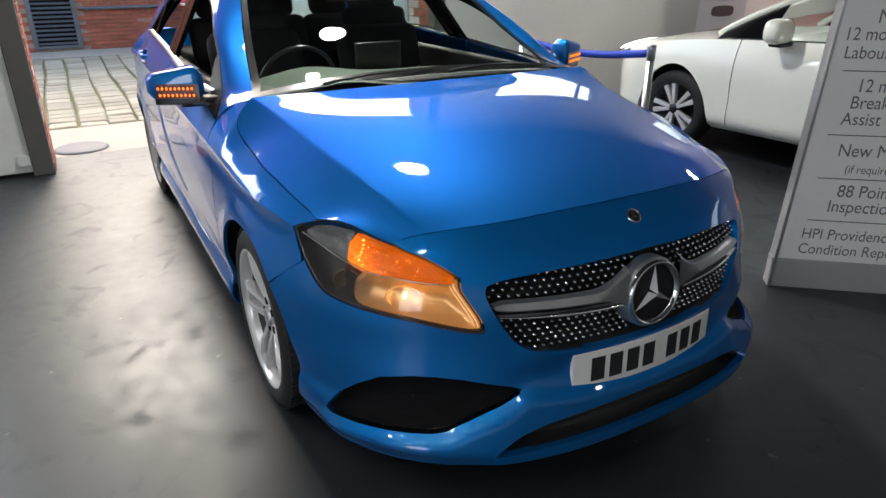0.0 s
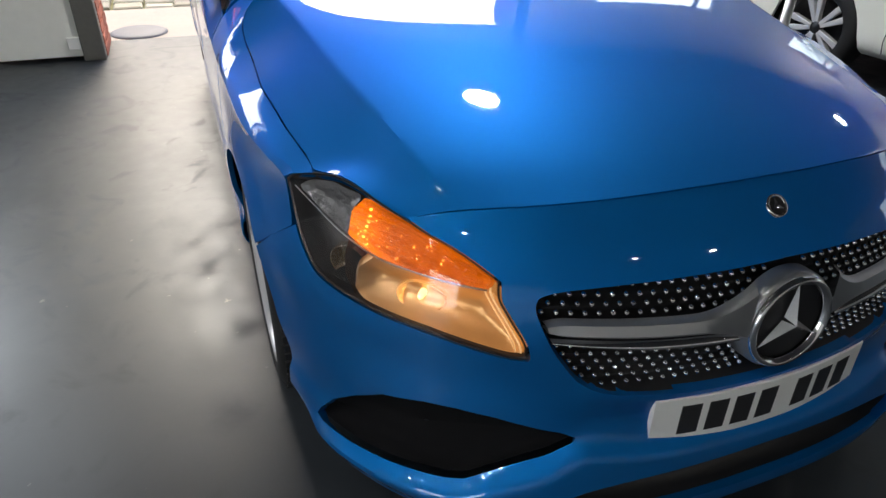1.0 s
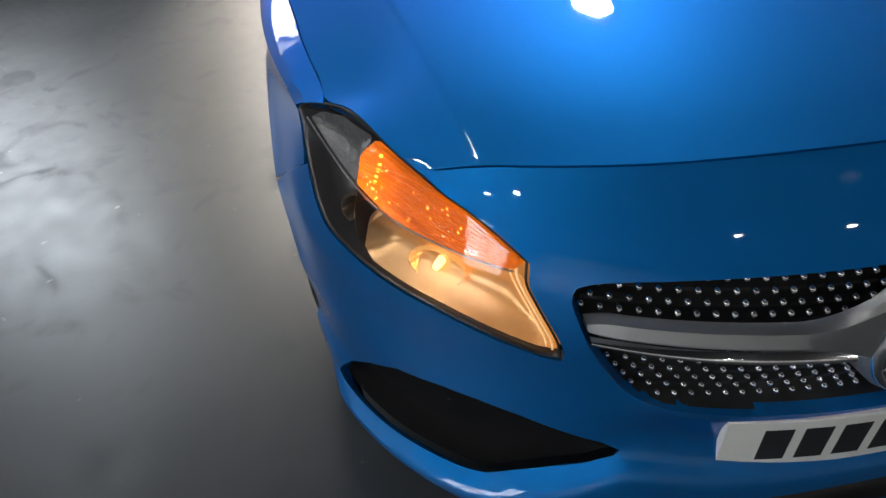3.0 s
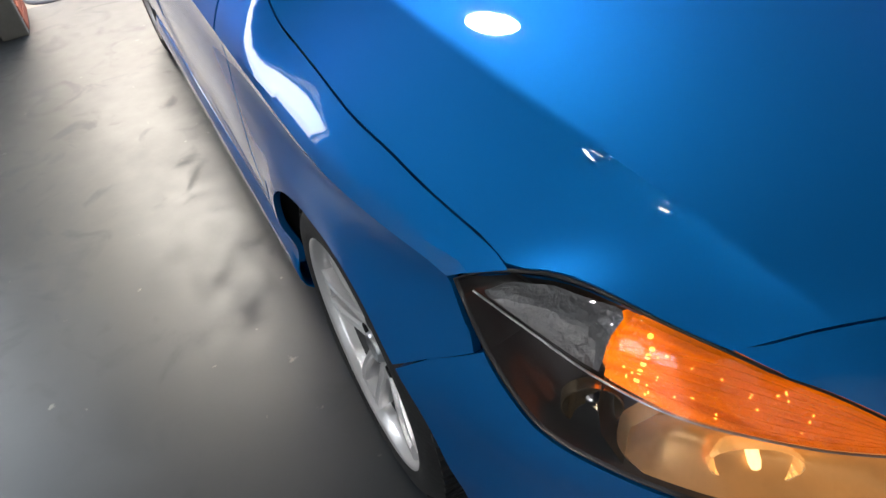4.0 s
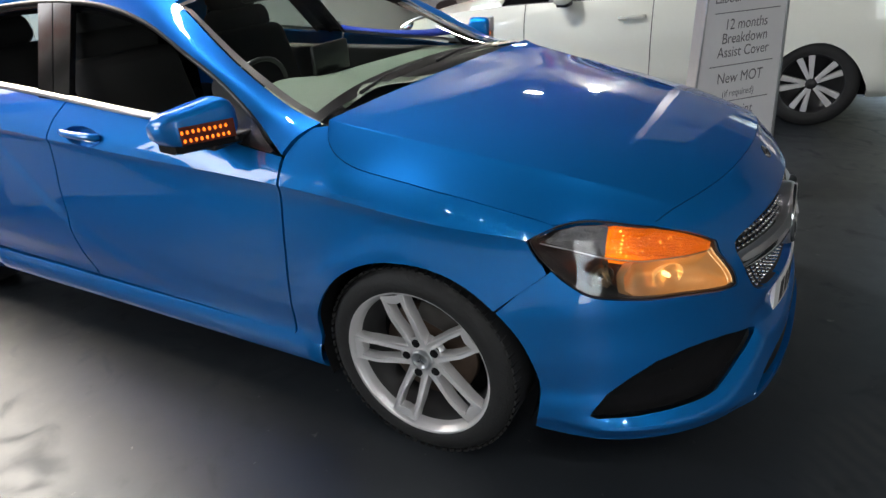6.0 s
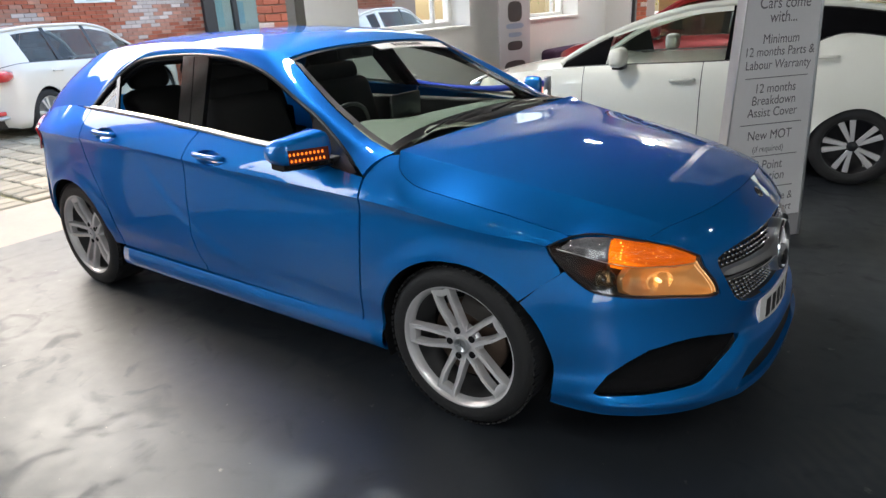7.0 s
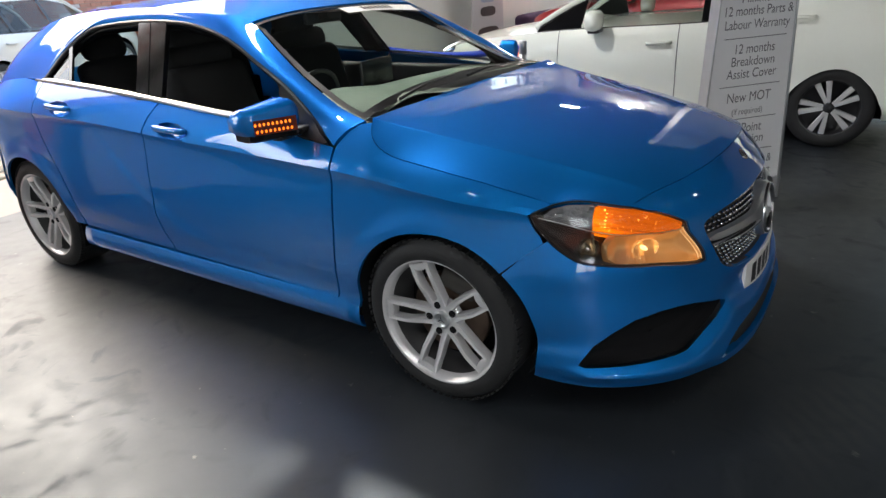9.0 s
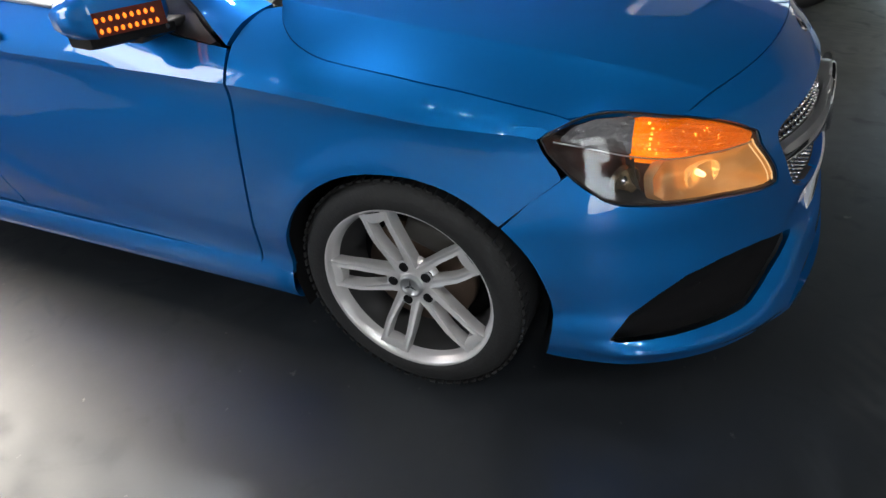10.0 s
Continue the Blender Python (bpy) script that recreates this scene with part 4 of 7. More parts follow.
# ---------------------------------------------------------------- wheels
def build_wheel():
    w = new("wheel")
    tyre = lathe([(0.236, 0.105), (0.244, 0.112), (0.268, 0.117), (0.290, 0.112), (0.308, 0.098), (0.316, 0.085), (0.3175, 0.05), (0.3175, 0.0), (0.3175, -0.05), (0.316, -0.085), (0.300, -0.105), (0.262, -0.118), (0.228, -0.105)], 72)
    part("tyre", tyre, RUBBER, w, "black low-profile tyre")
    bm = bmesh.new()
    for k in range(72):
        a = 2 * math.pi * (k + 0.5) / 72
        for y in (0.083, -0.083):
            r = bmesh.ops.create_cube(bm, size=1, matrix=Matrix.LocRotScale((0.3165 * math.cos(a), y, 0.3165 * math.sin(a)), Euler((0, -a, 0)), (0.006, 0.036, 0.016)))
    tagged(part("tread", bm, RUBBER, w, smooth=False), kind="stuff")
    part("rim_barrel", lathe([(0.180, -0.095), (0.200, -0.09), (0.206, -0.02), (0.208, 0.02), (0.217, 0.030), (0.219, 0.060), (0.223, 0.074)], 72), BARREL, w, "rim barrel darkened for the shade behind the spokes")
    rimb = lathe([(0.222, 0.072), (0.226, 0.088), (0.230, 0.0965), (0.2335, 0.100), (0.236, 0.106), (0.244, 0.112), (0.2475, 0.109), (0.246, 0.102), (0.238, 0.095)], 72)
    part("rim", rimb, ALLOY, w, "silver alloy rim")
    # twin spokes in five pairs
    for k in range(5):
        a = radians(180 + 72 * k)
        for s in (-1, 1):
            rows = []
            for t in np.linspace(0, 1, 10):
                r = 0.040 + 0.196 * t
                off = s * (0.0205 + 0.0125 * min(1, t / 0.55))
                half_w = 0.0108 - 0.0012 * t + 0.005 * max(0, t - 0.90) / 0.10 + 0.004 * (1 - t) ** 3
                y = 0.074 + 0.026 * math.sin(min(t * 1.9, 1.62)) ** 1.5
                ring = []
                for dx, dy in ((-1.06, -0.034), (-1, -0.007), (-0.78, 0.0), (0.0, -0.0030), (0.78, 0.0), (1, -0.007), (1.06, -0.034)):
                    lx, lz = r, off + dx * half_w
                    ring.append(Vector((lx * math.cos(a) - lz * math.sin(a), y + dy, lx * math.sin(a) + lz * math.cos(a))))
                rows.append(ring)
            bm = sheet(rows)
            bmesh.ops.recalc_face_normals(bm, faces=bm.faces)
            if sum(f.normal.y for f in bm.faces) < 0:
                bmesh.ops.reverse_faces(bm, faces=bm.faces)
            part("spoke", bm, ALLOY, w, angle=15)
        rows = []
        for q in np.linspace(-0.034, 0.034, 9):
            r0 = 0.197 + 0.010 * (abs(q) / 0.034) ** 2
            rows.append([Vector((r * math.cos(a) - q * math.sin(a), y, r * math.sin(a) + q * math.cos(a))) for r, y in ((r0, 0.070), (r0 + 0.003, 0.0975), (r0 + 0.012, 0.1005), (0.228, 0.099))])
        bm = sheet(rows)
        bm.normal_update()
        if sum(f.normal.y for f in bm.faces) < 0:
            bmesh.ops.reverse_faces(bm, faces=bm.faces)
        part("spoke_end", bm, ALLOY, w, angle=40)
        # web that ties each pair at the hub
        bm = bmesh.new()
        rows = []
        for r, hw in ((0.035, 0.03), (0.062, 0.024), (0.074, 0.016)):
            rows.append([Vector((r * math.cos(a) - q * math.sin(a), 0.074, r * math.sin(a) + q * math.cos(a))) for q in (-hw, 0, hw)])
        bm = sheet(rows)
        bm.normal_update()
        if sum(f.normal.y for f in bm.faces) < 0:
            bmesh.ops.reverse_faces(bm, faces=bm.faces)
        part("spoke_web", bm, ALLOY, w)
        b = a
        # Raised matt black disc: the bolt hole's shade is put into its colour.
        bolt = lathe([(0.0, 0.0790), (0.0120, 0.0790), (0.0135, 0.0780), (0.0135, 0.06)], 14)
        moved(bolt, Matrix.Translation((0.055 * math.cos(b), 0.0, 0.055 * math.sin(b))))
        part("bolt_hole_disc", bolt, MATT, w, "matt black disc for a shaded bolt hole")
    hub = lathe([(0.0, 0.082), (0.020, 0.082), (0.031, 0.080), (0.034, 0.074), (0.045, 0.070), (0.070, 0.062), (0.078, 0.045)], 40)
    part("hub", hub, ALLOY, w)
    cap = lathe([(0.0, 0.0835), (0.0235, 0.0835), (0.025, 0.0875), (0.029, 0.0875), (0.0325, 0.0850), (0.034, 0.076)], 36)
    part("hub_cap", cap, SATIN, w, "silver centre cap")
    bm = bmesh.new()
    for k in range(3):
        t = radians(90 + 120 * k)
        vs = [bm.verts.new((q[0] * math.cos(t) - q[1] * math.sin(t), 0.0845, q[0] * math.sin(t) + q[1] * math.cos(t))) for q in ((0.0225, 0), (0.0035, 0.0035), (0.0, 0.0), (0.0035, -0.0035))]
        bm.faces.new(vs)
    bm.normal_update()
    if sum(f.normal.y for f in bm.faces) < 0:
        bmesh.ops.reverse_faces(bm, faces=bm.faces)
    part("cap_emblem", bm, CHROME, w, smooth=False)
    disc = lathe([(0.03, 0.02), (0.155, 0.02), (0.158, 0.012), (0.158, -0.01), (0.03, -0.01)], 40)
    part("brake_disc", disc, DISC, w, "rust-brown brake disc")
    cal = boxed(0.10, -0.03, -0.075, 0.175, 0.04, 0.075, bevel=0.015)
    moved(cal, pose(0, 0, 0, 0, -70, 0))
    part("brake_caliper", cal, material("caliper_grey", (0.08, 0.075, 0.07), 0.5, 0.5, vary=0.2, scale=30), w)
    back = lathe([(0.0, -0.03), (0.20, -0.03), (0.212, -0.06)], 40)
    part("wheel_back", back, MATT, w)
    return w


# Barrel colour darkened to hold the shade deep behind the spokes.
BARREL = material("shade_dark_rim_barrel", (0.05, 0.05, 0.052), 0.55, 0.4, vary=0.2, scale=20)
wheel = build_wheel()
wheel.parent = car
wheel.matrix_basis = pose(0, -0.762, 0.3165, 0, 0, 180) @ Matrix.Diagonal((-1, 1, 1, 1))
for x, s in ((-2.70, -1), (0.0, 1), (-2.70, 1)):
    made = copy_thing(wheel, Matrix.Identity(4))
    made.parent = car
    made.matrix_basis = (pose(x, -0.762, 0.3165, 0, 0, 180) if s < 0 else pose(x, 0.762, 0.3165)) @ (Matrix.Diagonal((-1, 1, 1, 1)) if s < 0 else Matrix.Identity(4))

# ---------------------------------------------------------------- grille
pan = []
for k, (u, z) in enumerate(grille_outline + grille_outline[:1]):
    pan.append((u, z))
rows = []
gc = (1.1, 0.60)
for d, s in ((0.012, 1.0), (0.055, 0.97), (0.055, 0.6), (0.055, 0.02)):
    rows.append([nose_skin(gc[0] + (u - gc[0]) * s, gc[1] + (z - gc[1]) * s) - Vector((d, 0, 0)) for u, z in pan])
grille = part("grille", sheet(rows), BLACK, car, "black pin-pattern radiator grille")
gp = np.array(grille_outline)


def grille_x(y, z):
    return nose_skin(u_of_y(abs(y), z), z).x


pin = bmesh.new()
bmesh.ops.create_icosphere(pin, subdivisions=1, radius=1, matrix=Matrix.Diagonal((0.008, 0.0052, 0.0052, 1)))
first = None
for i in range(13):
    z = 0.504 + 0.0160 * i
    for k in range(-20, 21):
        y = (k + 0.5 * (i % 2)) * 0.0235
        u = u_of_y(abs(y), z)
        if not inside(gp, np.array([[u + 0.012, z], [u, z]])).all() or abs(z - 0.614) < 0.025 + 0.008 * (abs(y) < 0.2) or math.hypot(y, z - 0.597) < 0.106:
            continue
        if first is None:
            first = ob = part("grille_pin", pin, CHROME, grille, "small bright pin")
        else:
            ob = new("grille_pin", first.data)
            ob.parent = grille
        ob.matrix_basis = pose(grille_x(y, z) - 0.022, y, z)
bm = bmesh.new()
for i in range(9):
    z = 0.508 + 0.0235 * i
    ys = [y for y in np.linspace(-0.455, 0.455, 60) if inside(gp, np.array([[u_of_y(abs(y), z), z]]))[0]]
    if len(ys) > 1:
        for a, b in zip(ys, ys[1:]):
            pa, pb = Vector((grille_x(a, z) - 0.034, a, z)), Vector((grille_x(b, z) - 0.034, b, z))
            vs = [bm.verts.new(p) for p in (pa + Vector((0, 0, 0.003)), pb + Vector((0, 0, 0.003)), pb - Vector((0, 0, 0.003)), pa - Vector((0, 0, 0.003)))]
            bm.faces.new(vs)
tagged(part("grille_lattice", bm, TRIM, grille), kind="stuff")
for s in (-1, 1):
    rows = []
    for t in np.linspace(0, 1, 24):
        y = 0.455 - 0.360 * t
        zc = 0.622 - 0.004 * t
        h = (0.015 + 0.005 * t) * min(1, 0.35 + t / 0.10) + 0.050 * max(0, (t - 0.72) / 0.28) ** 2
        x = grille_x(y, 0.62) - 0.010 + 0.012 * t
        rows.append([Vector((x + dx, s * y, zc + dz * h)) for dx, dz in ((-0.018, 1.02), (-0.006, 1.0), (0.002, 0.85), (0.010, -0.25), (0.009, -0.45), (-0.002, -0.60), (-0.02, -0.65))])
    bm = sheet(rows)
    bmesh.ops.recalc_face_normals(bm, faces=bm.faces)
    if sum(f.normal.x for f in bm.faces) < 0:
        bmesh.ops.reverse_faces(bm, faces=bm.faces)
    part("grille_louvre", bm, SATIN, grille, "satin silver louvre", angle=30)
    rows = [[Vector((grille_x(0.450 - 0.335 * t, 0.60) + dx + 0.010 * t, s * (0.450 - 0.335 * t), 0.606 - 0.005 * t + dz * (0.4 + 0.6 * min(1, t / 0.5)))) for t in np.linspace(0, 1, 20)] for dx, dz in ((-0.012, -0.003), (-0.004, -0.009), (0.001, -0.014), (-0.003, -0.018), (-0.016, -0.020))]
    part("louvre_strip", sheet(rows), CHROME, grille, "chrome strip along the louvre")
# round emblem: ring and three-pointed plain star
ring = lathe([(0.094, 0.0), (0.099, 0.010), (0.106, 0.012), (0.112, 0.006), (0.113, -0.02)], 64, 'X')
shell = lathe([(0.100, 0.004), (0.113, 0.001), (0.119, -0.010), (0.120, -0.04)], 64, 'X')
plate = lathe([(0.0, -0.006), (0.096, -0.006)], 64, 'X')
star = bmesh.new()
for k in range(3):
    t = radians(90 + 120 * k)
    tip, l, r, m, c = ((0.0, 0.098), (-0.0125, 0.012), (0.0125, 0.012), (0.0, 0.016), (0.0, 0.0))
    def rot(q, x):
        return Vector((x, q[0] * math.sin(t) * -1 + q[1] * math.cos(t), q[0] * math.cos(t) + q[1] * math.sin(t)))
    vs = [star.verts.new(rot(q, x)) for q, x in ((tip, 0.003), (l, -0.004), (c, 0.018), (r, -0.004))]
    star.faces.new((vs[0], vs[1], vs[2]))
    star.faces.new((vs[0], vs[2], vs[3]))
bmesh.ops.recalc_face_normals(star, faces=star.faces)
if sum(f.normal.x for f in star.faces) < 0:
    bmesh.ops.reverse_faces(star, faces=star.faces)
em = pose(grille_x(0, 0.597) + 0.003, 0, 0.597, 0, -6, 0) @ Matrix.Diagonal((1, 0.845, 0.845, 1))
for bm_, nm, mt in ((ring, "emblem_ring", CHROME), (shell, "emblem_surround", SATIN), (plate, "emblem_disc", TRIM), (star, "emblem_star", STARSILVER)):
    part(nm, moved(bm_, em), mt, grille, smooth=nm != "emblem_star")
# bonnet badge
bx = skin(1.1, 0.787)
m = Matrix.Translation((bx.x, 0, bx.z)) @ Euler((0, radians(-45), 0)).to_matrix().to_4x4()
badge = part("nose_badge", moved(lathe([(0.0175, 0.002), (0.019, 0.0045), (0.022, 0.004), (0.0235, -0.004)], 32, 'X'), m), CHROME, car, "round chrome nose badge")
part("badge_disc", moved(lathe([(0.0, 0.0015), (0.0180, 0.0018)], 24, 'X'), m), TRIM, badge)
bm = bmesh.new()
for k in range(3):
    t = radians(90 + 120 * k)
    vs = [bm.verts.new((x, -q[0] * math.sin(t) + q[1] * math.cos(t), q[0] * math.cos(t) + q[1] * math.sin(t))) for q, x in (((0.0, 0.0175), 0.0025), ((-0.0042, 0.0032), 0.002), ((0.0, 0.0), 0.006), ((0.0042, 0.0032), 0.002))]
    bm.faces.new((vs[0], vs[1], vs[2])), bm.faces.new((vs[0], vs[2], vs[3]))
part("badge_star", moved(bm, m), CHROME, badge, smooth=False)
# number plate: characters are bars
bend = lambda y: -0.42 * y * y
ys = np.linspace(-0.26, 0.26, 15)
loop = ((-0.006, -0.0535), (0.004, -0.0555), (0.006, -0.0535), (0.006, 0.0535), (0.004, 0.0555), (-0.006, 0.0535))
rows = [[Vector((x + bend(y), y, z)) for y in ys] for x, z in loop + loop[:1]]
bm = sheet(rows)
bmesh.ops.remove_doubles(bm, verts=bm.verts, dist=1e-5)
bmesh.ops.holes_fill(bm, edges=bm.edges)
bmesh.ops.recalc_face_normals(bm, faces=bm.faces)
np_m = pose(0.920, 0, 0.417, 0, -2, 0)
plate_ob = part("number_plate", moved(bm, np_m), PLATEWHITE, car, "white front number plate", angle=30)
for k in range(7):
    y = -0.205 + 0.058 * k + (0.035 if k > 3 else 0)
    bar = sheet([[Vector((0.0066 + bend(yy), yy, z)) for yy in np.linspace(y, y + 0.042, 5)] for z in (-0.036, 0.036)])
    rim(bar, 0.0012)
    part("plate_bar", moved(bar, np_m), INK, plate_ob, smooth=False)

# ---------------------------------------------------------------- headlamps
def inset_skin(side, d):
    f = skin_side(side)

    def g(u, z):
        p = f(u, z)
        n = Vector((max(0.0, p.x - 0.25) * 1.2, p.y * 0.75, 0.12)).normalized()
        return p - n * d
    return g


lo = np.array(lamp_outline)
lc = lo.mean(0)


def shrunk(poly, d):
    """A closed outline drawn in by d."""
    poly = np.array(poly)
    t = np.roll(poly, -1, 0) - np.roll(poly, 1, 0)
    n = np.stack([-t[:, 1], t[:, 0]], 1) / np.maximum(np.linalg.norm(t, axis=1), 1e-9)[:, None]
    area = np.sum(poly[:, 0] * np.roll(poly[:, 1], -1) - np.roll(poly[:, 0], -1) * poly[:, 1])
    return poly + (n if area > 0 else -n) * d


for side in (-1, 1):
    lamp = new("headlamp")
    lamp.parent = car
    tagged(lamp, "clear-lensed headlamp with a lit amber strip")
    # black surround
    strip = [[inset_skin(side, d)(*p) for p in list(shrunk(lo, w)) + [shrunk(lo, w)[0]]] for w, d in ((0.0, 0.004), (0.0, 0.002), (0.002, 0.002), (0.004, 0.010))]
    part("lamp_surround", sheet(strip), TRIM, lamp)
    bm = trimmed(inset_skin(side, 0.0), shrunk(lo, 0.004), step=0.018, depth=0)
    lens = part("lens", bm, LENS, lamp, "clear lens")
    lens.visible_shadow = False
    # housing bowl
    rows = []
    for d, w, k in ((0.006, 0.004, 1), (0.030, 0.008, 1), (0.066, 0.016, 1), (0.078, 0.016, 0.6), (0.078, 0.016, 0.03)):
        g = inset_skin(side, d)
        sh = shrunk(lo, w)
        rows.append([g(*(lc + (p - lc) * k)) for p in list(sh) + [sh[0]]])
    part("housing", sheet(rows), SMOKE, lamp, "smoked grey housing")

    def dished(outline, shallow, deep, reach):
        """Sets a point of a chamber the deeper, the further it lies from the chamber's outline."""
        ring = np.array(outline)

        def g(u, z):
            far = nearest(ring, np.array([[u, z]]))[0][0]
            return inset_skin(side, shallow + (deep - shallow) * math.sin(min(1.0, far / reach) * math.pi / 2))(u, z)
        return g

    # grey reflector behind the clear rear end of the upper strip
    clear = dense(on_x((0.372, 0.752), (0.40, 0.776), (0.44, 0.784), (0.50, 0.782)) + on_y((0.704, 0.779), (0.732, 0.742), (0.742, 0.712)) + on_x((0.50, 0.716), (0.44, 0.733)), 0.006)
    part("side_reflector", trimmed(dished(clear, 0.010, 0.030, 0.03), clear, step=0.008, depth=0), SIDEGREY, lamp, "grey reflector at the rear end", angle=20)
    # amber chamber along the top, to the inner corner
    amber = dense(on_y((0.738, 0.712), (0.730, 0.742), (0.700, 0.779), (0.645, 0.759), (0.60, 0.739), (0.56, 0.716), (0.534, 0.699), (0.548, 0.684), (0.60, 0.685), (0.65, 0.689), (0.70, 0.695)), 0.006)
    part("indicator", trimmed(dished(amber, 0.006, 0.016, 0.02), amber, step=0.006, depth=0.03 * -side), AMBER, lamp, "glowing amber indicator strip", angle=20)
    for k in range(7):
        f = (k + 0.6) / 7.2
        line = [inset_skin(side, 0.0065)(u_of_y(y, za + (zb - za) * f), za + (zb - za) * f) for y, za, zb in ((0.722, 0.712, 0.758), (0.66, 0.692, 0.760), (0.60, 0.687, 0.735), (0.55, 0.687, 0.706))]
        part("indicator_rib", tube(spline([tuple(p) for p in line], 10), 0.0013, 5), AMBER, lamp)
    # glints of the amber reflector, put in as small glowing beads
    glint = random.Random(5)
    for k in range(26):
        y = glint.uniform(0.60, 0.725)
        za, zb = 0.694 + 0.25 * max(0, y - 0.69), 0.735 + 0.42 * (y - 0.60) - 1.6 * max(0, y - 0.69)
        z = za + (zb - za) * glint.uniform(0.08, 0.92)
        q = bmesh.new()
        bmesh.ops.create_icosphere(q, subdivisions=1, radius=1, matrix=Matrix.LocRotScale(inset_skin(side, 0.008)(u_of_y(y, z), z), Euler((glint.uniform(0, 3), 0, glint.uniform(0, 3))), (0.0012, glint.uniform(0.0012, 0.004), 0.0014)))
        part("indicator_facet", q, AMBERGLOW, lamp)
    # diodes in a short column at the strip's rear end
    for k in range(6):
        c = inset_skin(side, 0.010)(u_of_y(0.718 - 0.004 * k, 0.716 + 0.010 * k), 0.716 + 0.010 * k)
        q = bmesh.new()
        bmesh.ops.create_icosphere(q, subdivisions=1, radius=0.0035, matrix=Matrix.Translation(c))
        part("indicator_diode", q, AMBERGLOW, lamp)
    # warm inner chamber: the bulb's light on the reflector is given as emission
    warm = dense(on_y((0.494, 0.572), (0.497, 0.592), (0.505, 0.613), (0.516, 0.636), (0.526, 0.656), (0.536, 0.677), (0.58, 0.680), (0.65, 0.684), (0.71, 0.688), (0.735, 0.66), (0.745, 0.625), (0.735, 0.609), (0.69, 0.602), (0.64, 0.596), (0.60, 0.588), (0.56, 0.579), (0.52, 0.571)), 0.006)
    part("side_light", trimmed(dished(warm, 0.012, 0.046, 0.045), warm, step=0.008, depth=0.02 * -side), WARM, lamp, "warm reflector chamber with the bulb's light as emission")
    out = Vector((0.80, side * 0.60, 0.02)).normalized()
    aim = out.to_track_quat('X', 'Z').to_matrix().to_4x4()
    c = inset_skin(side, 0.040)(u_of_y(0.655, 0.640), 0.640)
    bowl = lathe([(0.0, -0.030), (0.012, -0.028), (0.024, -0.018), (0.033, -0.002), (0.037, 0.014), (0.0385, 0.0145), (0.039, 0.008)], 20, 'X')
    part("main_reflector", moved(bowl, Matrix.Translation(c) @ aim @ Matrix.Diagonal((1, 1.25, 0.85, 1))), WARMHOT, lamp, "reflector bowl with the bulb's light as emission", angle=12)
    bulb = lathe([(0.0, 0.018), (0.005, 0.016), (0.007, 0.008), (0.007, -0.02)], 14, 'X')
    part("bulb", moved(bulb, Matrix.Translation(c) @ aim), BULB, lamp, "lit bulb")
    # light guides along the inner edge, their bright lines given as emission
    for d, dy, r in ((0.007, 0.007, 0.0022), (0.011, 0.016, 0.0018)):
        line = [inset_skin(side, d)(u_of_y(y + dy, z), z) for y, z in ((0.533, 0.686), (0.533, 0.674), (0.524, 0.652), (0.513, 0.630), (0.502, 0.607), (0.494, 0.588), (0.492, 0.574))]
        part("light_guide", tube(spline([tuple(p) for p in line], 20), r, 6), GUIDE, lamp, "edge of the reflector, its bright line as emission")
    # second bowl in the dark outer chamber, with its fin
    c2 = inset_skin(side, 0.058)(u_of_x(0.515, 0.655), 0.655)
    out = Vector((0.80, side * 0.60, 0.0)).normalized()
    aim = out.to_track_quat('X', 'Z').to_matrix().to_4x4()
    bowl = lathe([(0.0, -0.022), (0.012, -0.020), (0.024, -0.010), (0.031, 0.006), (0.034, 0.016), (0.036, 0.016), (0.036, 0.0)], 24, 'X')
    part("reflector", moved(bowl, Matrix.Translation(c2 + out * 0.012) @ aim), WARMDIM, lamp, "silver reflector bowl tinted as if warmly lit", angle=40)
    part("reflector_cap", moved(lathe([(0.0, 0.010), (0.008, 0.008), (0.011, 0.0), (0.011, -0.015)], 14, 'X'), Matrix.Translation(c2 + out * 0.012) @ aim), CHROME, lamp)
    fin = [[inset_skin(side, d)(u_of_y(y, z), z) for y, z in ((0.741, 0.704), (0.752, 0.672), (0.757, 0.64), (0.748, 0.612))] for d in (0.012, 0.07)]
    part("lamp_fin", sheet(fin), SMOKE, lamp)
    # thin dark divider under the upper strip
    line = [inset_skin(side, 0.006)(u, z) for u, z in smooth_line([(u_of_x(0.365, 0.750), 0.750)] + on_x((0.44, 0.731), (0.51, 0.710)) + on_y((0.70, 0.692), (0.65, 0.687), (0.60, 0.683), (0.545, 0.681)), 30)]
    part("lamp_bar", tube(line, 0.0016, 6), SATIN, lamp, "thin bright divider")

# ---------------------------------------------------------------- the showroom
FLOORMAT = material("dark_painted_floor", (0.017, 0.020, 0.025), 0.43, vary=0.30, scale=1.5, bump=0.06, bump_scale=12, rough_vary=0.085, spec=0.85)


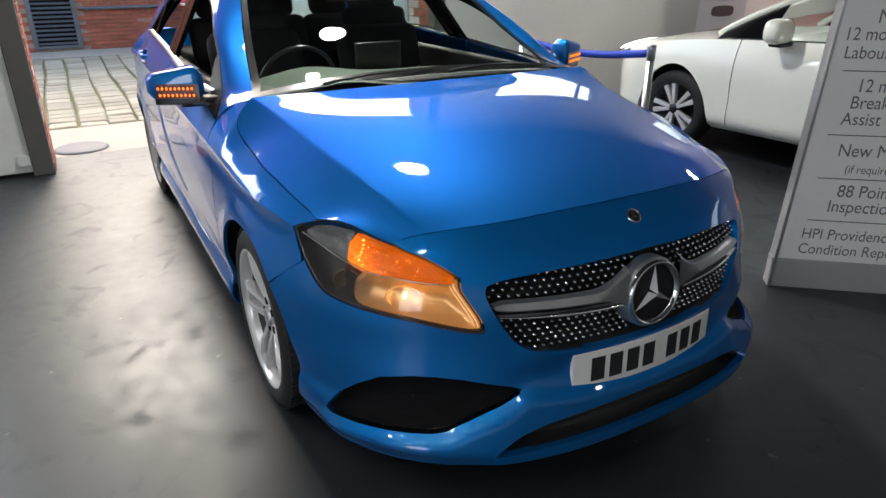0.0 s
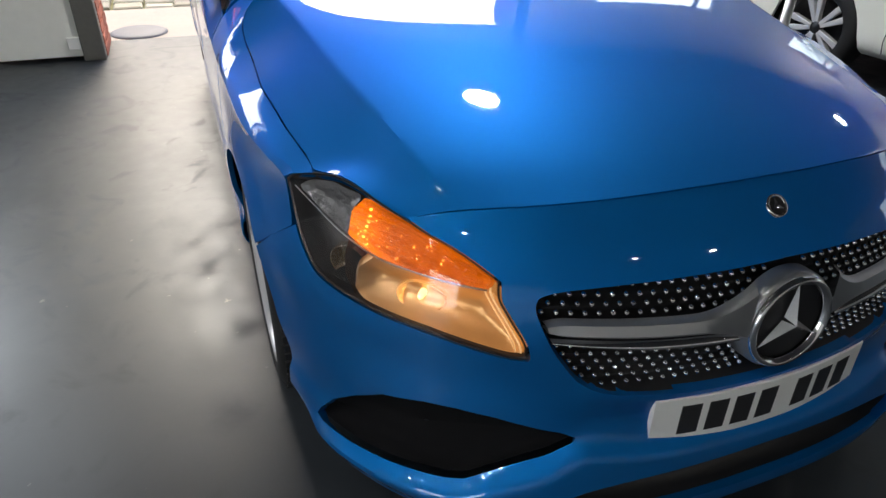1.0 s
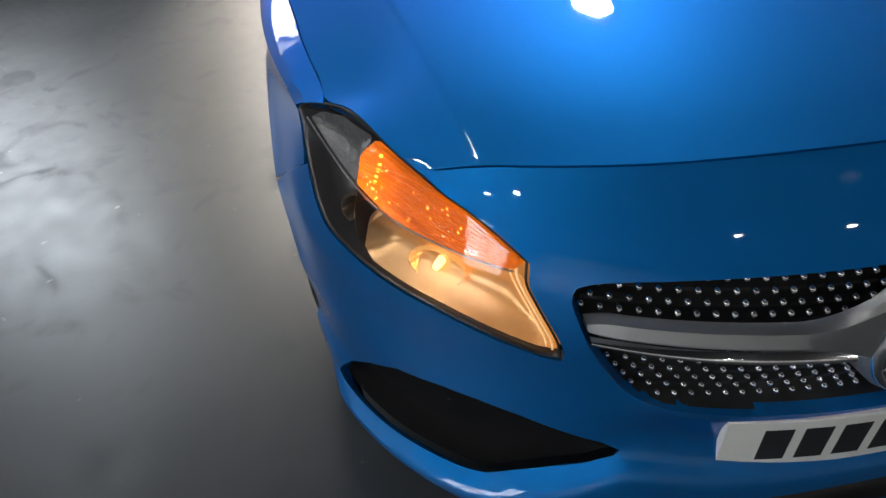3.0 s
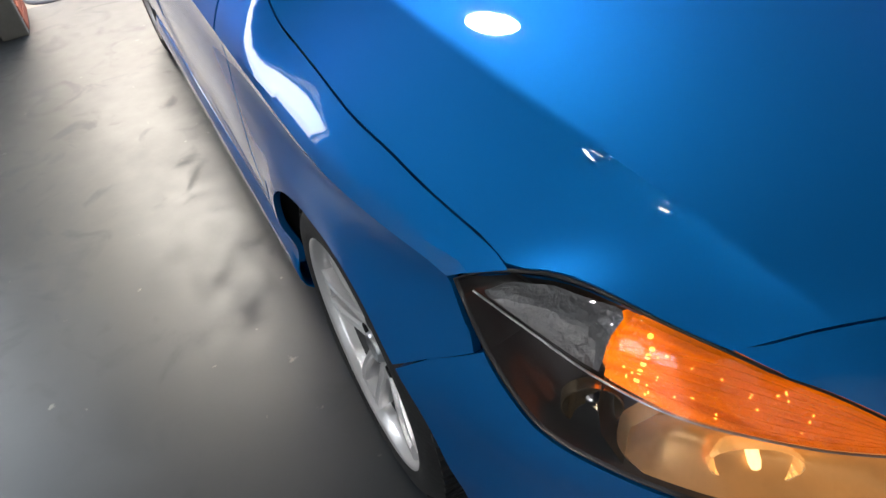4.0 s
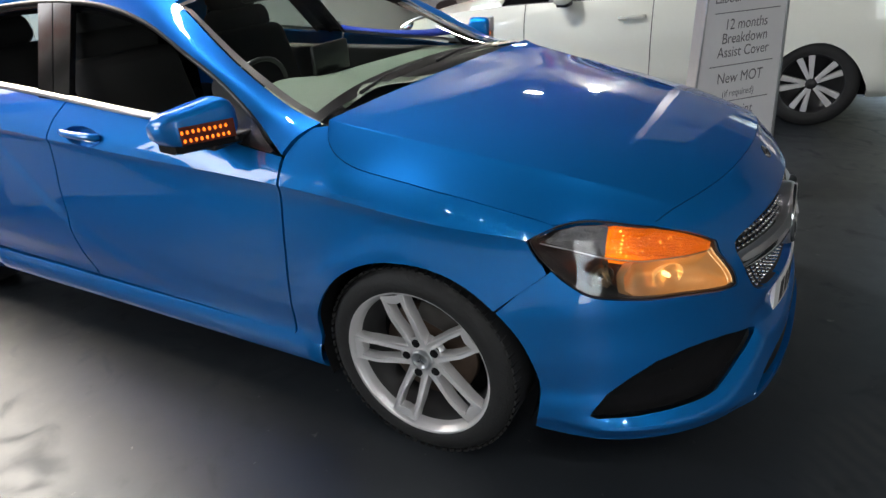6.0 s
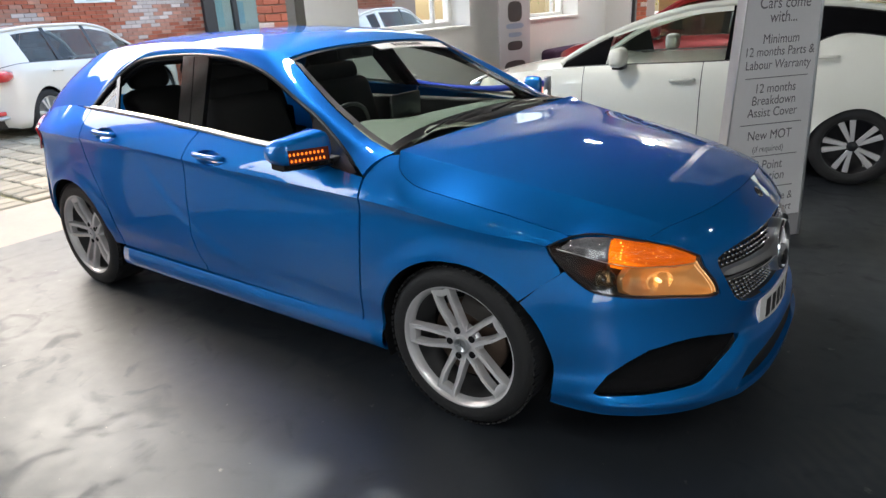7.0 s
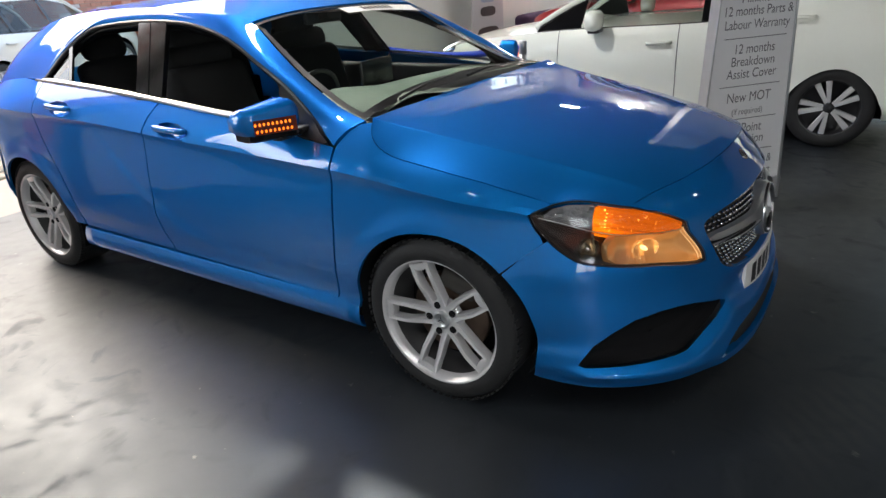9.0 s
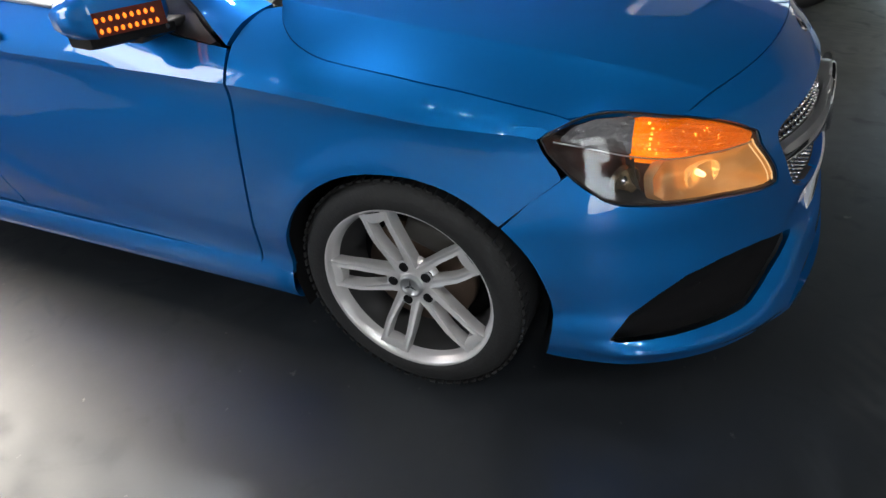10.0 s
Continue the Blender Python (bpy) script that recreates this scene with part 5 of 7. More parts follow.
def scuffed(m):
    """Curved tyre scuffs, chips and trodden patches on the paint."""
    nt = m.node_tree
    b = nt.nodes["Principled BSDF"]
    tc, mp, wv, patch, mul, chip, cr, mx, mx2 = (nt.nodes.new("ShaderNode" + k) for k in (
        "TexCoord", "Mapping", "TexWave", "TexNoise", "Math", "TexNoise", "MapRange", "Mix", "Mix"))
    nt.links.new(tc.outputs["Object"], mp.inputs[0])
    mp.inputs["Location"].default_value = (1.9, 3.2, 0.0)
    wv.wave_type, wv.rings_direction = 'RINGS', 'Z'
    for node, vals in ((wv, (("Scale", 5.5), ("Distortion", 3.2), ("Detail", 4.0), ("Detail Scale", 2.2))), (patch, (("Scale", 1.1), ("Detail", 3.0))), (chip, (("Scale", 15.0), ("Detail", 6.0)))):
        for key, val in vals:
            node.inputs[key].default_value = val
    nt.links.new(mp.outputs[0], wv.inputs["Vector"])
    nt.links.new(tc.outputs["Object"], patch.inputs["Vector"])
    nt.links.new(tc.outputs["Object"], chip.inputs["Vector"])
    pr = nt.nodes.new("ShaderNodeMapRange")
    pr.inputs[1].default_value, pr.inputs[2].default_value = 0.58, 0.70
    nt.links.new(patch.outputs[0], pr.inputs[0])
    mul.operation = 'MULTIPLY'
    nt.links.new(wv.outputs["Fac"], mul.inputs[0])
    nt.links.new(pr.outputs[0], mul.inputs[1])
    old_r = b.inputs["Roughness"].links[0].from_socket
    ra = nt.nodes.new("ShaderNodeMath")
    ra.operation = 'MULTIPLY_ADD'
    ra.inputs[1].default_value = 0.13
    nt.links.new(mul.outputs[0], ra.inputs[0])
    nt.links.new(old_r, ra.inputs[2])
    smear, sr, sa = (nt.nodes.new("ShaderNode" + k) for k in ("TexNoise", "MapRange", "Math"))
    smear.inputs["Scale"].default_value, smear.inputs["Detail"].default_value, smear.inputs["Distortion"].default_value = 4.2, 6.0, 1.4
    nt.links.new(tc.outputs["Object"], smear.inputs["Vector"])
    sr.inputs[1].default_value, sr.inputs[2].default_value, sr.inputs[4].default_value = 0.56, 0.70, 0.16
    nt.links.new(smear.outputs[0], sr.inputs[0])
    sa.operation = 'ADD'
    nt.links.new(ra.outputs[0], sa.inputs[0])
    nt.links.new(sr.outputs[0], sa.inputs[1])
    nt.links.new(sa.outputs[0], b.inputs["Roughness"])
    old_c = b.inputs["Base Color"].links[0].from_socket
    for mix, fac, scale, tone in ((mx, mul.outputs[0], 0.30, (0.10, 0.10, 0.098, 1)), (mx2, chip.outputs[0], 0.5, (0.20, 0.195, 0.185, 1))):
        mix.data_type = 'RGBA'
        f = nt.nodes.new("ShaderNodeMapRange")
        f.inputs[1].default_value, f.inputs[2].default_value = (0.0, 1.0) if mix is mx else (0.70, 0.74)
        f.inputs[4].default_value = scale
        nt.links.new(fac, f.inputs[0])
        nt.links.new(f.outputs[0], mix.inputs["Factor"])
        nt.links.new(old_c, mix.inputs["A"])
        mix.inputs["B"].default_value = tone
        old_c = mix.outputs["Result"]
    nt.links.new(old_c, b.inputs["Base Color"])
    return m


scuffed(FLOORMAT)
FLOORMAT.node_tree.nodes["Principled BSDF"].inputs["Specular Tint"].default_value = (0.84, 0.93, 1.0, 1)
WALLWHITE = material("white_wall_paint", (0.74, 0.74, 0.72), 0.7, vary=0.05, scale=2.0, bump=0.05, bump_scale=90)
CEIL = material("dark_ceiling", (0.05, 0.05, 0.052), 0.8, vary=0.2, scale=2)
CONCRETE = material("pale_concrete", (0.33, 0.29, 0.24), 0.85, vary=0.18, scale=2.5, bump=0.3, bump_scale=60)
STONE = material("worn_cobble", (0.31, 0.275, 0.20), 0.75, vary=0.3, scale=5, bump=0.4, bump_scale=40)
MOSS = material("mossy_joint", (0.16, 0.15, 0.06), 0.95, vary=0.4, scale=9)
BRICK = material("red_brick", (0.36, 0.10, 0.055), 0.85, vary=0.25, scale=3, bump=0.3, bump_scale=50)
PALEBRICK = material("limed_brick", (0.52, 0.43, 0.39), 0.9, vary=0.3, scale=9, bump=0.3, bump_scale=50)
MIDBRICK = material("faded_brick", (0.42, 0.20, 0.14), 0.9, vary=0.35, scale=9, bump=0.3, bump_scale=50)
MORTAR = material("mortar", (0.33, 0.24, 0.19), 0.9, vary=0.2, scale=6)
for pm in (STONE, BRICK, PALEBRICK, MIDBRICK):
    piece_variation(pm, 0.45)
STEEL = material("grey_steel_post", (0.13, 0.125, 0.11), 0.5, 0.3, vary=0.25, scale=6)
FRAMEWHITE = material("white_frame", (0.75, 0.75, 0.73), 0.4, vary=0.05, scale=10)
WALL_X = -3.55


def structure(name, bm, mat, label="", smooth=False):
    ob = part(name, bm, mat, None, smooth=smooth)
    return tagged(ob, label or name.replace("_", " "), kind="structure")


structure("floor", boxed(-4.06, -7.0, -0.12, 8.0, 9.0, 0.0), FLOORMAT, "dark grey painted showroom floor, worn and glossy")
structure("ground", boxed(-60, -60, -0.30, 60, 60, -0.125), CONCRETE, "pale yard ground")
structure("pavement_apron", boxed(-5.2, -9, -0.124, -4.064, 12, -0.004, bevel=0.004), CONCRETE, "pale concrete strip before the doorway")
structure("ceiling", boxed(-3.75, -7.2, 3.6, 8.2, 9.2, 3.8), CEIL, "dark ceiling")
# wall with the wide doorway: plaster inside, brick outside
OUT_X = -4.06
wins = ((2.62, 4.66), (5.95, 7.85))
south_win = (-4.55, -2.80)
bm = bmesh.new()
box(bm, OUT_X + 0.10, -7.2, 0, WALL_X, south_win[0], 3.6)
box(bm, OUT_X + 0.10, south_win[0], 0, WALL_X, south_win[1], 1.21)
box(bm, OUT_X + 0.10, south_win[0], 3.05, WALL_X, south_win[1], 3.6)
box(bm, OUT_X + 0.10, south_win[1], 0, WALL_X, -2.6, 3.6)
box(bm, OUT_X + 0.10, -2.6, 3.3, WALL_X, 1.86, 3.6)
y = 1.86
for a, b in wins:
    box(bm, OUT_X + 0.10, y, 0, WALL_X, a, 3.6)
    box(bm, OUT_X + 0.10, a, 0, WALL_X, b, 1.21)
    box(bm, OUT_X + 0.10, a, 2.6, WALL_X, b, 3.6)
    y = b
box(bm, OUT_X + 0.10, y, 0, WALL_X, 9.2, 3.6)
structure("wall_west", bm, WALLWHITE, "white plastered wall with windows")
for k, (a, b) in enumerate((*wins, south_win)):
    top = 3.05 if a < 0 else 2.6
    win = thing(f"window_{k + 1}", "white-framed window onto the yard", "window", kind="structure")
    x = WALL_X - 0.30
    for nm, bx in (("window_frame", (x - 0.03, a, 1.22, x + 0.03, a + 0.07, top)), ("window_frame", (x - 0.03, b - 0.07, 1.22, x + 0.03, b, top)),
                   ("window_frame", (x - 0.03, a + 0.07, 1.22, x + 0.03, b - 0.07, 1.29)), ("window_frame", (x - 0.03, a + 0.07, top - 0.07, x + 0.03, b - 0.07, top)),
                   ("window_mullion", (x - 0.025, a + (b - a) * 0.8, 1.29, x + 0.025, a + (b - a) * 0.8 + 0.05, top - 0.07)),
                   ("window_sill", (x + 0.03, a, 1.205, WALL_X + 0.03, b, 1.235))):
        part(nm, boxed(*bx, bevel=0.006), FRAMEWHITE, win, smooth=False)
    pane_ob = part("pane", sheet([[Vector((x, yy, zz)) for yy in (a + 0.07, b - 0.07)] for zz in (1.29, top - 0.07)]), WINDOW, win, smooth=False)
    pane_ob.visible_shadow = False
# closing walls
bm = boxed(-3.96, -7.2, 0, 4.3, -7.0, 3.6)
box(bm, 6.5, -7.2, 0, 8.2, -7.0, 3.6)
box(bm, 4.3, -7.2, 0, 6.5, -7.0, 0.25)
box(bm, 4.3, -7.2, 2.7, 6.5, -7.0, 3.6)
structure("wall_south", bm, WALLWHITE, "plain white wall with one glazed opening")
win5 = thing("window_5", "white-framed glazed opening onto the street", "window", kind="structure")
for bx in ((4.3, -7.14, 0.25, 4.38, -7.06, 2.7), (6.42, -7.14, 0.25, 6.5, -7.06, 2.7), (5.36, -7.14, 0.32, 5.44, -7.06, 2.62), (4.38, -7.14, 0.25, 6.42, -7.06, 0.32), (4.38, -7.14, 2.62, 6.42, -7.06, 2.7)):
    part("window_frame", boxed(*bx, bevel=0.006), FRAMEWHITE, win5, smooth=False)
for xa, xb in ((4.38, 5.36), (5.44, 6.42)):
    pane_ob = part("pane", sheet([[Vector((xx, -7.10, zz)) for xx in (xa, xb)] for zz in (0.32, 2.62)]), WINDOW, win5, smooth=False)
    pane_ob.visible_shadow = False
structure("wall_east", boxed(8.0, -7.0, 0, 8.2, 9.0, 3.6), WALLWHITE, "plain white wall")
bm = bmesh.new()
box(bm, -3.55, 9.0, 0, -3.1, 9.2, 3.6)
box(bm, -1.35, 9.0, 0, -0.45, 9.2, 3.6)
box(bm, 3.2, 9.0, 0, 8.2, 9.2, 3.6)
for a, b in ((-3.1, -1.35), (-0.45, 3.2)):
    box(bm, a, 9.0, 2.7, b, 9.2, 3.6)
    box(bm, a, 9.0, 0.0, b, 9.2, 0.25)
structure("wall_north", bm, WALLWHITE, "white end wall with glazing")

# doorway: steel posts, folded white door leaf
leaf = thing("door_1", "white folded door leaf with a grey steel edge", "door", kind="structure")
part("leaf_panel", boxed(WALL_X - 0.06, -2.62, 0.03, WALL_X - 0.01, -1.64, 3.3, bevel=0.004), material("cream_door_paint", (0.76, 0.76, 0.70), 0.5, vary=0.10, scale=2), leaf, smooth=False)
part("leaf_edge", boxed(WALL_X - 0.10, -1.64, 0.0, WALL_X + 0.02, -1.50, 3.3, bevel=0.008), STEEL, leaf, "grey steel edge", smooth=False)
part("leaf_bracket", boxed(WALL_X - 0.01, -1.72, 0.08, WALL_X + 0.012, -1.60, 0.16, bevel=0.004), FRAMEWHITE, leaf, smooth=False)
post = thing("door_post", "dark steel post beside the doorway", "post", kind="structure")
part("post_face", boxed(WALL_X - 0.08, 1.74, 0, WALL_X + 0.04, 1.86, 3.3, bevel=0.006), STEEL, post, smooth=False)

# brick jambs of the doorway
def brick_run(parent, origin, along, up_rows, per_row, face, limed=0.0, seed=1, odd=True):
    """Single bricks in stretcher bond over a flat face, each a part; along: unit vector, face: outward normal."""
    rnd = random.Random(seed)
    me = {}
    for key, mt in (("a", BRICK), ("b", PALEBRICK)):
        for size in (0.215, 0.102):
            q = boxed(-size / 2, -0.025, -0.0325, size / 2, 0.025, 0.0325, bevel=0.004, segs=1)
            m = bpy.data.meshes.new("brick")
            q.to_mesh(m)
            q.free()
            m.materials.append(mt)
            me[key, size] = m
    a, n = Vector(along), Vector(face)
    turn = Matrix((a, -n, Vector((0, 0, 1)))).transposed().to_4x4()
    for r in range(up_rows):
        s = 0.0
        sizes = [0.215] * per_row if r % 2 == 0 else [0.102] + [0.215] * (per_row - 1) + [0.102]
        for size in sizes:
            p = Vector(origin) + a * (s + size / 2) + Vector((0, 0, 0.0375 + 0.075 * r)) - n * (0.018 + rnd.uniform(0, 0.003))
            ob = new("brick", me["b" if rnd.random() < limed else "a", size])
            ob.parent = parent
            ob.matrix_basis = Matrix.Translation(p) @ turn
            s += size + 0.010


jamb_r = structure("trim_jamb", boxed(OUT_X + 0.002, 1.772, 0, WALL_X - 0.09, 2.3, 3.3), MORTAR, "red brick jamb of the doorway")
brick_run(jamb_r, (OUT_X, 1.76, 0), (1, 0, 0), 40, 2, (0, -1, 0), 0.25, 3)
jamb_l = structure("trim_jamb", boxed(OUT_X + 0.002, -2.2, 0, WALL_X - 0.12, -1.512, 3.3), MORTAR, "red brick jamb of the doorway")
brick_run(jamb_l, (OUT_X + 0.44, -1.50, 0), (-1, 0, 0), 40, 2, (0, 1, 0), 0.1, 4)

# sign
sign = thing("display_sign", "grey free-standing sign listing used car benefits", "sign")
SG = Matrix.Translation((0.32, 1.455, 0)) @ Matrix.Rotation(math.atan2(0.495, 0.42), 4, 'Z')
SIGNGREY = material("sign_grey", (0.84, 0.84, 0.86), 0.45, vary=0.05, scale=3)
SIGNBASE = material("sign_base_grey", (0.36, 0.36, 0.38), 0.4, vary=0.08, scale=4)
def taper(bm):
    """The sign narrows a little towards its top."""
    for v in bm.verts:
        v.co.x = 0.32 + (v.co.x - 0.32) * (1 - 0.14 * v.co.z)
    return bm


part("sign_panel", moved(taper(boxed(0.015, 0.0, 0.145, 0.625, 0.06, 2.0, bevel=0.004)), SG), SIGNGREY, sign, smooth=False)
part("sign_base", moved(boxed(0.0, -0.004, 0.0, 0.64, 0.064, 0.145, bevel=0.004), SG), SIGNBASE, sign, smooth=False)
for u in (0.0, 0.622):
    part("sign_edge", moved(taper(boxed(u, -0.008, 0.0, u + 0.016, 0.07, 2.0, bevel=0.003)), SG), SATIN, sign, "bright aluminium edge", smooth=False)


def lettering(name, text, size, m, mat, parent, align='CENTER'):
    cu = bpy.data.curves.new(name, 'FONT')
    cu.body, cu.size, cu.align_x = text, size, align
    tmp = bpy.data.objects.new("tmp_text", cu)
    scene.collection.objects.link(tmp)
    me = bpy.data.meshes.new_from_object(tmp.evaluated_get(bpy.context.evaluated_depsgraph_get()))
    bpy.data.objects.remove(tmp)
    me.transform(m)
    me.materials.append(mat)
    ob = new(name, me)
    ob.parent = parent
    return tagged(ob, kind="stuff")


SIGNINK = material("sign_ink", (0.15, 0.15, 0.17), 0.5, vary=0.1, scale=30)
up = Matrix.Rotation(radians(90), 4, 'X')
for text, z, size in (("Select Used", 1.465, 0.088), ("Cars come", 1.39, 0.088), ("with...", 1.315, 0.088), ("Minimum", 1.20, 0.076), ("12 months Parts &", 1.133, 0.072), ("Labour Warranty", 1.060, 0.072),
                      ("12 months", 0.925, 0.076), ("Breakdown", 0.855, 0.076), ("Assist Cover", 0.785, 0.076), ("New MOT", 0.647, 0.080), ("(if required)", 0.572, 0.052),
                      ("88 Point", 0.462, 0.080), ("Inspection", 0.39, 0.080), ("HPI Providence &", 0.255, 0.072), ("Condition Report", 0.180, 0.072)):
    lettering("lettering", text, size, SG @ Matrix.Translation((0.325, -0.0015, z)) @ Matrix.Diagonal((0.86, 1, 1, 1)) @ up, SIGNINK, sign)
for z in (1.01, 0.74, 0.545, 0.345):
    part("rule", moved(boxed(0.115, -0.002, z - 0.002, 0.535, 0.0005, z + 0.002), SG), SIGNINK, sign, smooth=False)
part("lettering_bar", moved(boxed(0.14, -0.002, 1.545, 0.52, 0.0005, 1.60), SG), SIGNINK, sign, smooth=False)

# stanchions with a blue belt
for k, (x, y) in enumerate(((-1.10, 2.0), (-2.26, 1.83))):
    st = thing("stanchion", "brushed steel barrier post with blue belt head", "stanchion", "barrier posts", at=pose(x, y, 0))
    part("post", lathe([(0.0, 0.86), (0.025, 0.86), (0.025, 0.02)], 24, 'Z'), SATIN, st)
    part("head", lathe([(0.0, 0.95), (0.027, 0.95), (0.029, 0.94), (0.029, 0.86), (0.026, 0.855)], 24, 'Z'), SATIN, st, "steel belt head")
    part("base", lathe([(0.0, 0.035), (0.05, 0.033), (0.15, 0.018), (0.165, 0.0)], 32, 'Z'), SATIN, st)
BELT = material("blue_belt", (0.02, 0.06, 0.50), 0.6, vary=0.1, scale=60)
rows = [[Vector((-1.10 - 1.16 * t, 2.0 - 0.17 * t, z - 0.05 * math.sin(math.pi * t))) for t in np.linspace(0.02, 0.98, 20)] for z in (0.875, 0.925)]
ob = part("barrier_belt", sheet(rows), BELT)
ob.modifiers.new("thickness", 'SOLIDIFY').thickness = 0.003
tagged(ob, "blue webbing belt between the steel posts", "belt")


# ---------------------------------------------------------------- other cars
def plain_car(name, label, paint, at, length, width, wheels, roof, belt, hood, tyre_r=0.32, front=0.95, dark_roof=False, panes=()):
    """A parked car from its side profile: belt and roof are (x, z) lists from nose to tail, x back from the nose."""
    c = thing(name, label, "car", at=at)
    w2 = width / 2
    bz = curve(*belt)
    rz = curve(*roof)
    g0, g1 = roof[0][0], roof[-1][0]

    def plan(x):
        f = min(1, max(0.0, x / 0.75))
        r = min(1, max(0.0, (length - x) / 0.6))
        return (1 - (1 - f) ** 2.4) ** (1 / 2.4) * (1 - (1 - r) ** 2.6) ** (1 / 2.6)

    def section(x, k):
        p = max(plan(x), 0.02)
        zb = bz(x)
        t = [0.0, 0.06, 0.16, 0.34, 0.55, 0.75, 0.90, 1.0][k]
        wv = [0.90, 0.965, 0.99, 0.985, 1.0, 0.99, 0.965, 0.93][k]
        z0 = 0.22 + 0.10 * (1 - min(1, x / 0.3)) + 0.10 * (1 - min(1, (length - x) / 0.3))
        return Vector((-x, w2 * wv * p, z0 + (zb - z0) * t))
    xs = np.r_[0.0, 0.02, 0.06, np.linspace(0.12, length - 0.12, 60), length - 0.06, length - 0.02, length]
    for s in (-1, 1):
        def flank(u, t):
            k = min(6, int(t * 7))
            a, b = section(u, k), section(u, k + 1)
            p = a.lerp(b, t * 7 - k)
            return Vector((p.x, p.y * s, p.z))
        # outline in (x, z); arches cut away
        out = [(x, section(x, 0).z) for x in xs] + [(x, bz(x)) for x in xs[::-1]]
        holes = [[(wx + (tyre_r + 0.045) * math.cos(a), tyre_r + (tyre_r + 0.045) * math.sin(a)) for a in np.linspace(-0.5, math.pi + 0.5, 30)] for wx in wheels]

        def place(x, z):
            z0 = section(x, 0).z
            return flank(min(max(x, 0), length), min(max((z - z0) / (bz(x) - z0), 0), 1))
        bm = trimmed(place, out, holes, 0.045, 0)
        bm.normal_update()
        if sum(f.normal.y * s for f in bm.faces) < 0:
            bmesh.ops.reverse_faces(bm, faces=bm.faces)
        rim(bm, 0.02)
        part("flank", bm, paint, c)
    # top of the body: bonnet and shoulders
    rows = [[Vector((-x, section(x, 7).y * w, bz(x) + 0.05 * (1 - w * w) * (1 if x < g0 + 0.3 else 0.2))) for w in np.linspace(-1, 1, 13)] for x in xs]
    bm = sheet(rows)
    bmesh.ops.recalc_face_normals(bm, faces=bm.faces)
    part("bonnet", bm, paint, c)
    # roof and pillars
    rows = []
    gx = np.linspace(g0, g1, 30)
    for x in gx:
        f = step01(min((x - g0) / 0.5, (g1 - x) / 0.35, 1))
        yr = w2 * (0.80 - 0.16 * f)
        rows.append([Vector((-x, yr * w, rz(x) + 0.03 * (1 - w * w) * f)) for w in np.linspace(-1, 1, 13)])
    i0, i1 = 9, 25
    bm = sheet(rows[i0:i1 + 1])
    bmesh.ops.recalc_face_normals(bm, faces=bm.faces)
    roof_ob = part("roof", bm, paint, c)
    roof_ob.modifiers.new("thickness", 'SOLIDIFY').thickness = 0.03
    fs = part("windscreen", sheet(rows[:i0 + 1]), GLASS, c)
    rs = part("rear_glass", sheet(rows[i1:]), DARKGLASS, c)
    for s in (-1, 1):
        side_rows = []
        for k, x in enumerate(gx):
            top = Vector((-x, rows[k][0 if s < 0 else -1].y, rz(x)))
            bot = Vector((-x, s * section(x, 7).y * 0.985, bz(x)))
            side_rows.append([bot.lerp(top, t) for t in np.linspace(0, 1, 5)])
        def side_at(x, t):
            k = min(28.999, max(0.0, (x - g0) / (g1 - g0) * 29))
            a, b = side_rows[int(k)], side_rows[int(k) + 1]
            bot, top = a[0].lerp(b[0], k % 1), a[-1].lerp(b[-1], k % 1)
            return bot.lerp(top, t)
        edges = [g0 + 0.05] + [e for p in panes for e in p] + [g1 - 0.03]
        for n, (xa, xb) in enumerate(zip(edges, edges[1:])):
            if xb - xa < 0.005:
                continue
            xr = np.linspace(xa, xb, max(2, int((xb - xa) / 0.06)))
            if n % 2:
                part("side_window", sheet([[side_at(x, t) + Vector((0, -s * 0.012, 0)) for t in (0.0, 0.5, 1.0)] for x in xr]), WINDOW if dark_roof and n == 1 else DARKGLASS, c, "clear side window" if dark_roof and n == 1 else "tinted side window")
                part("window_edge", sheet([[side_at(x, t) + Vector((0, -s * 0.004, 0)) for x in xr] for t in (0.86, 1.0)]), paint, c)
            else:
                dark = 0 < n < len(edges) - 2 and xb - xa < 0.14 or n == 0
                part("pillar", sheet([[side_at(x, t) for t in (0.0, 0.33, 0.67, 1.0)] for x in xr]), GLOSSBLACK if dark or (dark_roof and n > 0) else paint, c)
        part("roof_rail", tube([r[-1] for r in side_rows], 0.028, 8), paint, c)
        part("belt_strip", tube([r[0] for r in side_rows[1:-1]], 0.010, 6), TRIM, c)
        mx = panes[0][0] + 0.16
        m = bmesh.new()
        bmesh.ops.create_uvsphere(m, u_segments=16, v_segments=10, radius=1)
        for v in m.verts:
            v.co = Vector([math.copysign(abs(q) ** 0.65, q) for q in v.co])
        moved(m, Matrix.LocRotScale((-mx, s * (w2 + 0.07), bz(mx) + 0.075), None, (0.07, 0.12, 0.085)))
        mi = part("door_mirror", m, paint, c)
        m = boxed(-mx - 0.05, s * (w2 - 0.06), bz(mx) - 0.03, -mx + 0.05, s * (w2 + 0.1), bz(mx) + 0.01, bevel=0.015)
        part("mirror_foot", m, TRIM, mi)
        for hx in ((wheels[0] + wheels[1]) / 2 + 0.05, wheels[1] - 0.28):
            y = section(hx, 5).y
            part("door_handle", tube([(-hx + 0.10, s * y, bz(hx) - 0.14), (-hx + 0.07, s * (y + 0.03), bz(hx) - 0.135), (-hx - 0.07, s * (y + 0.03), bz(hx) - 0.13), (-hx - 0.10, s * y, bz(hx) - 0.13)], 0.014, 6), paint, c)
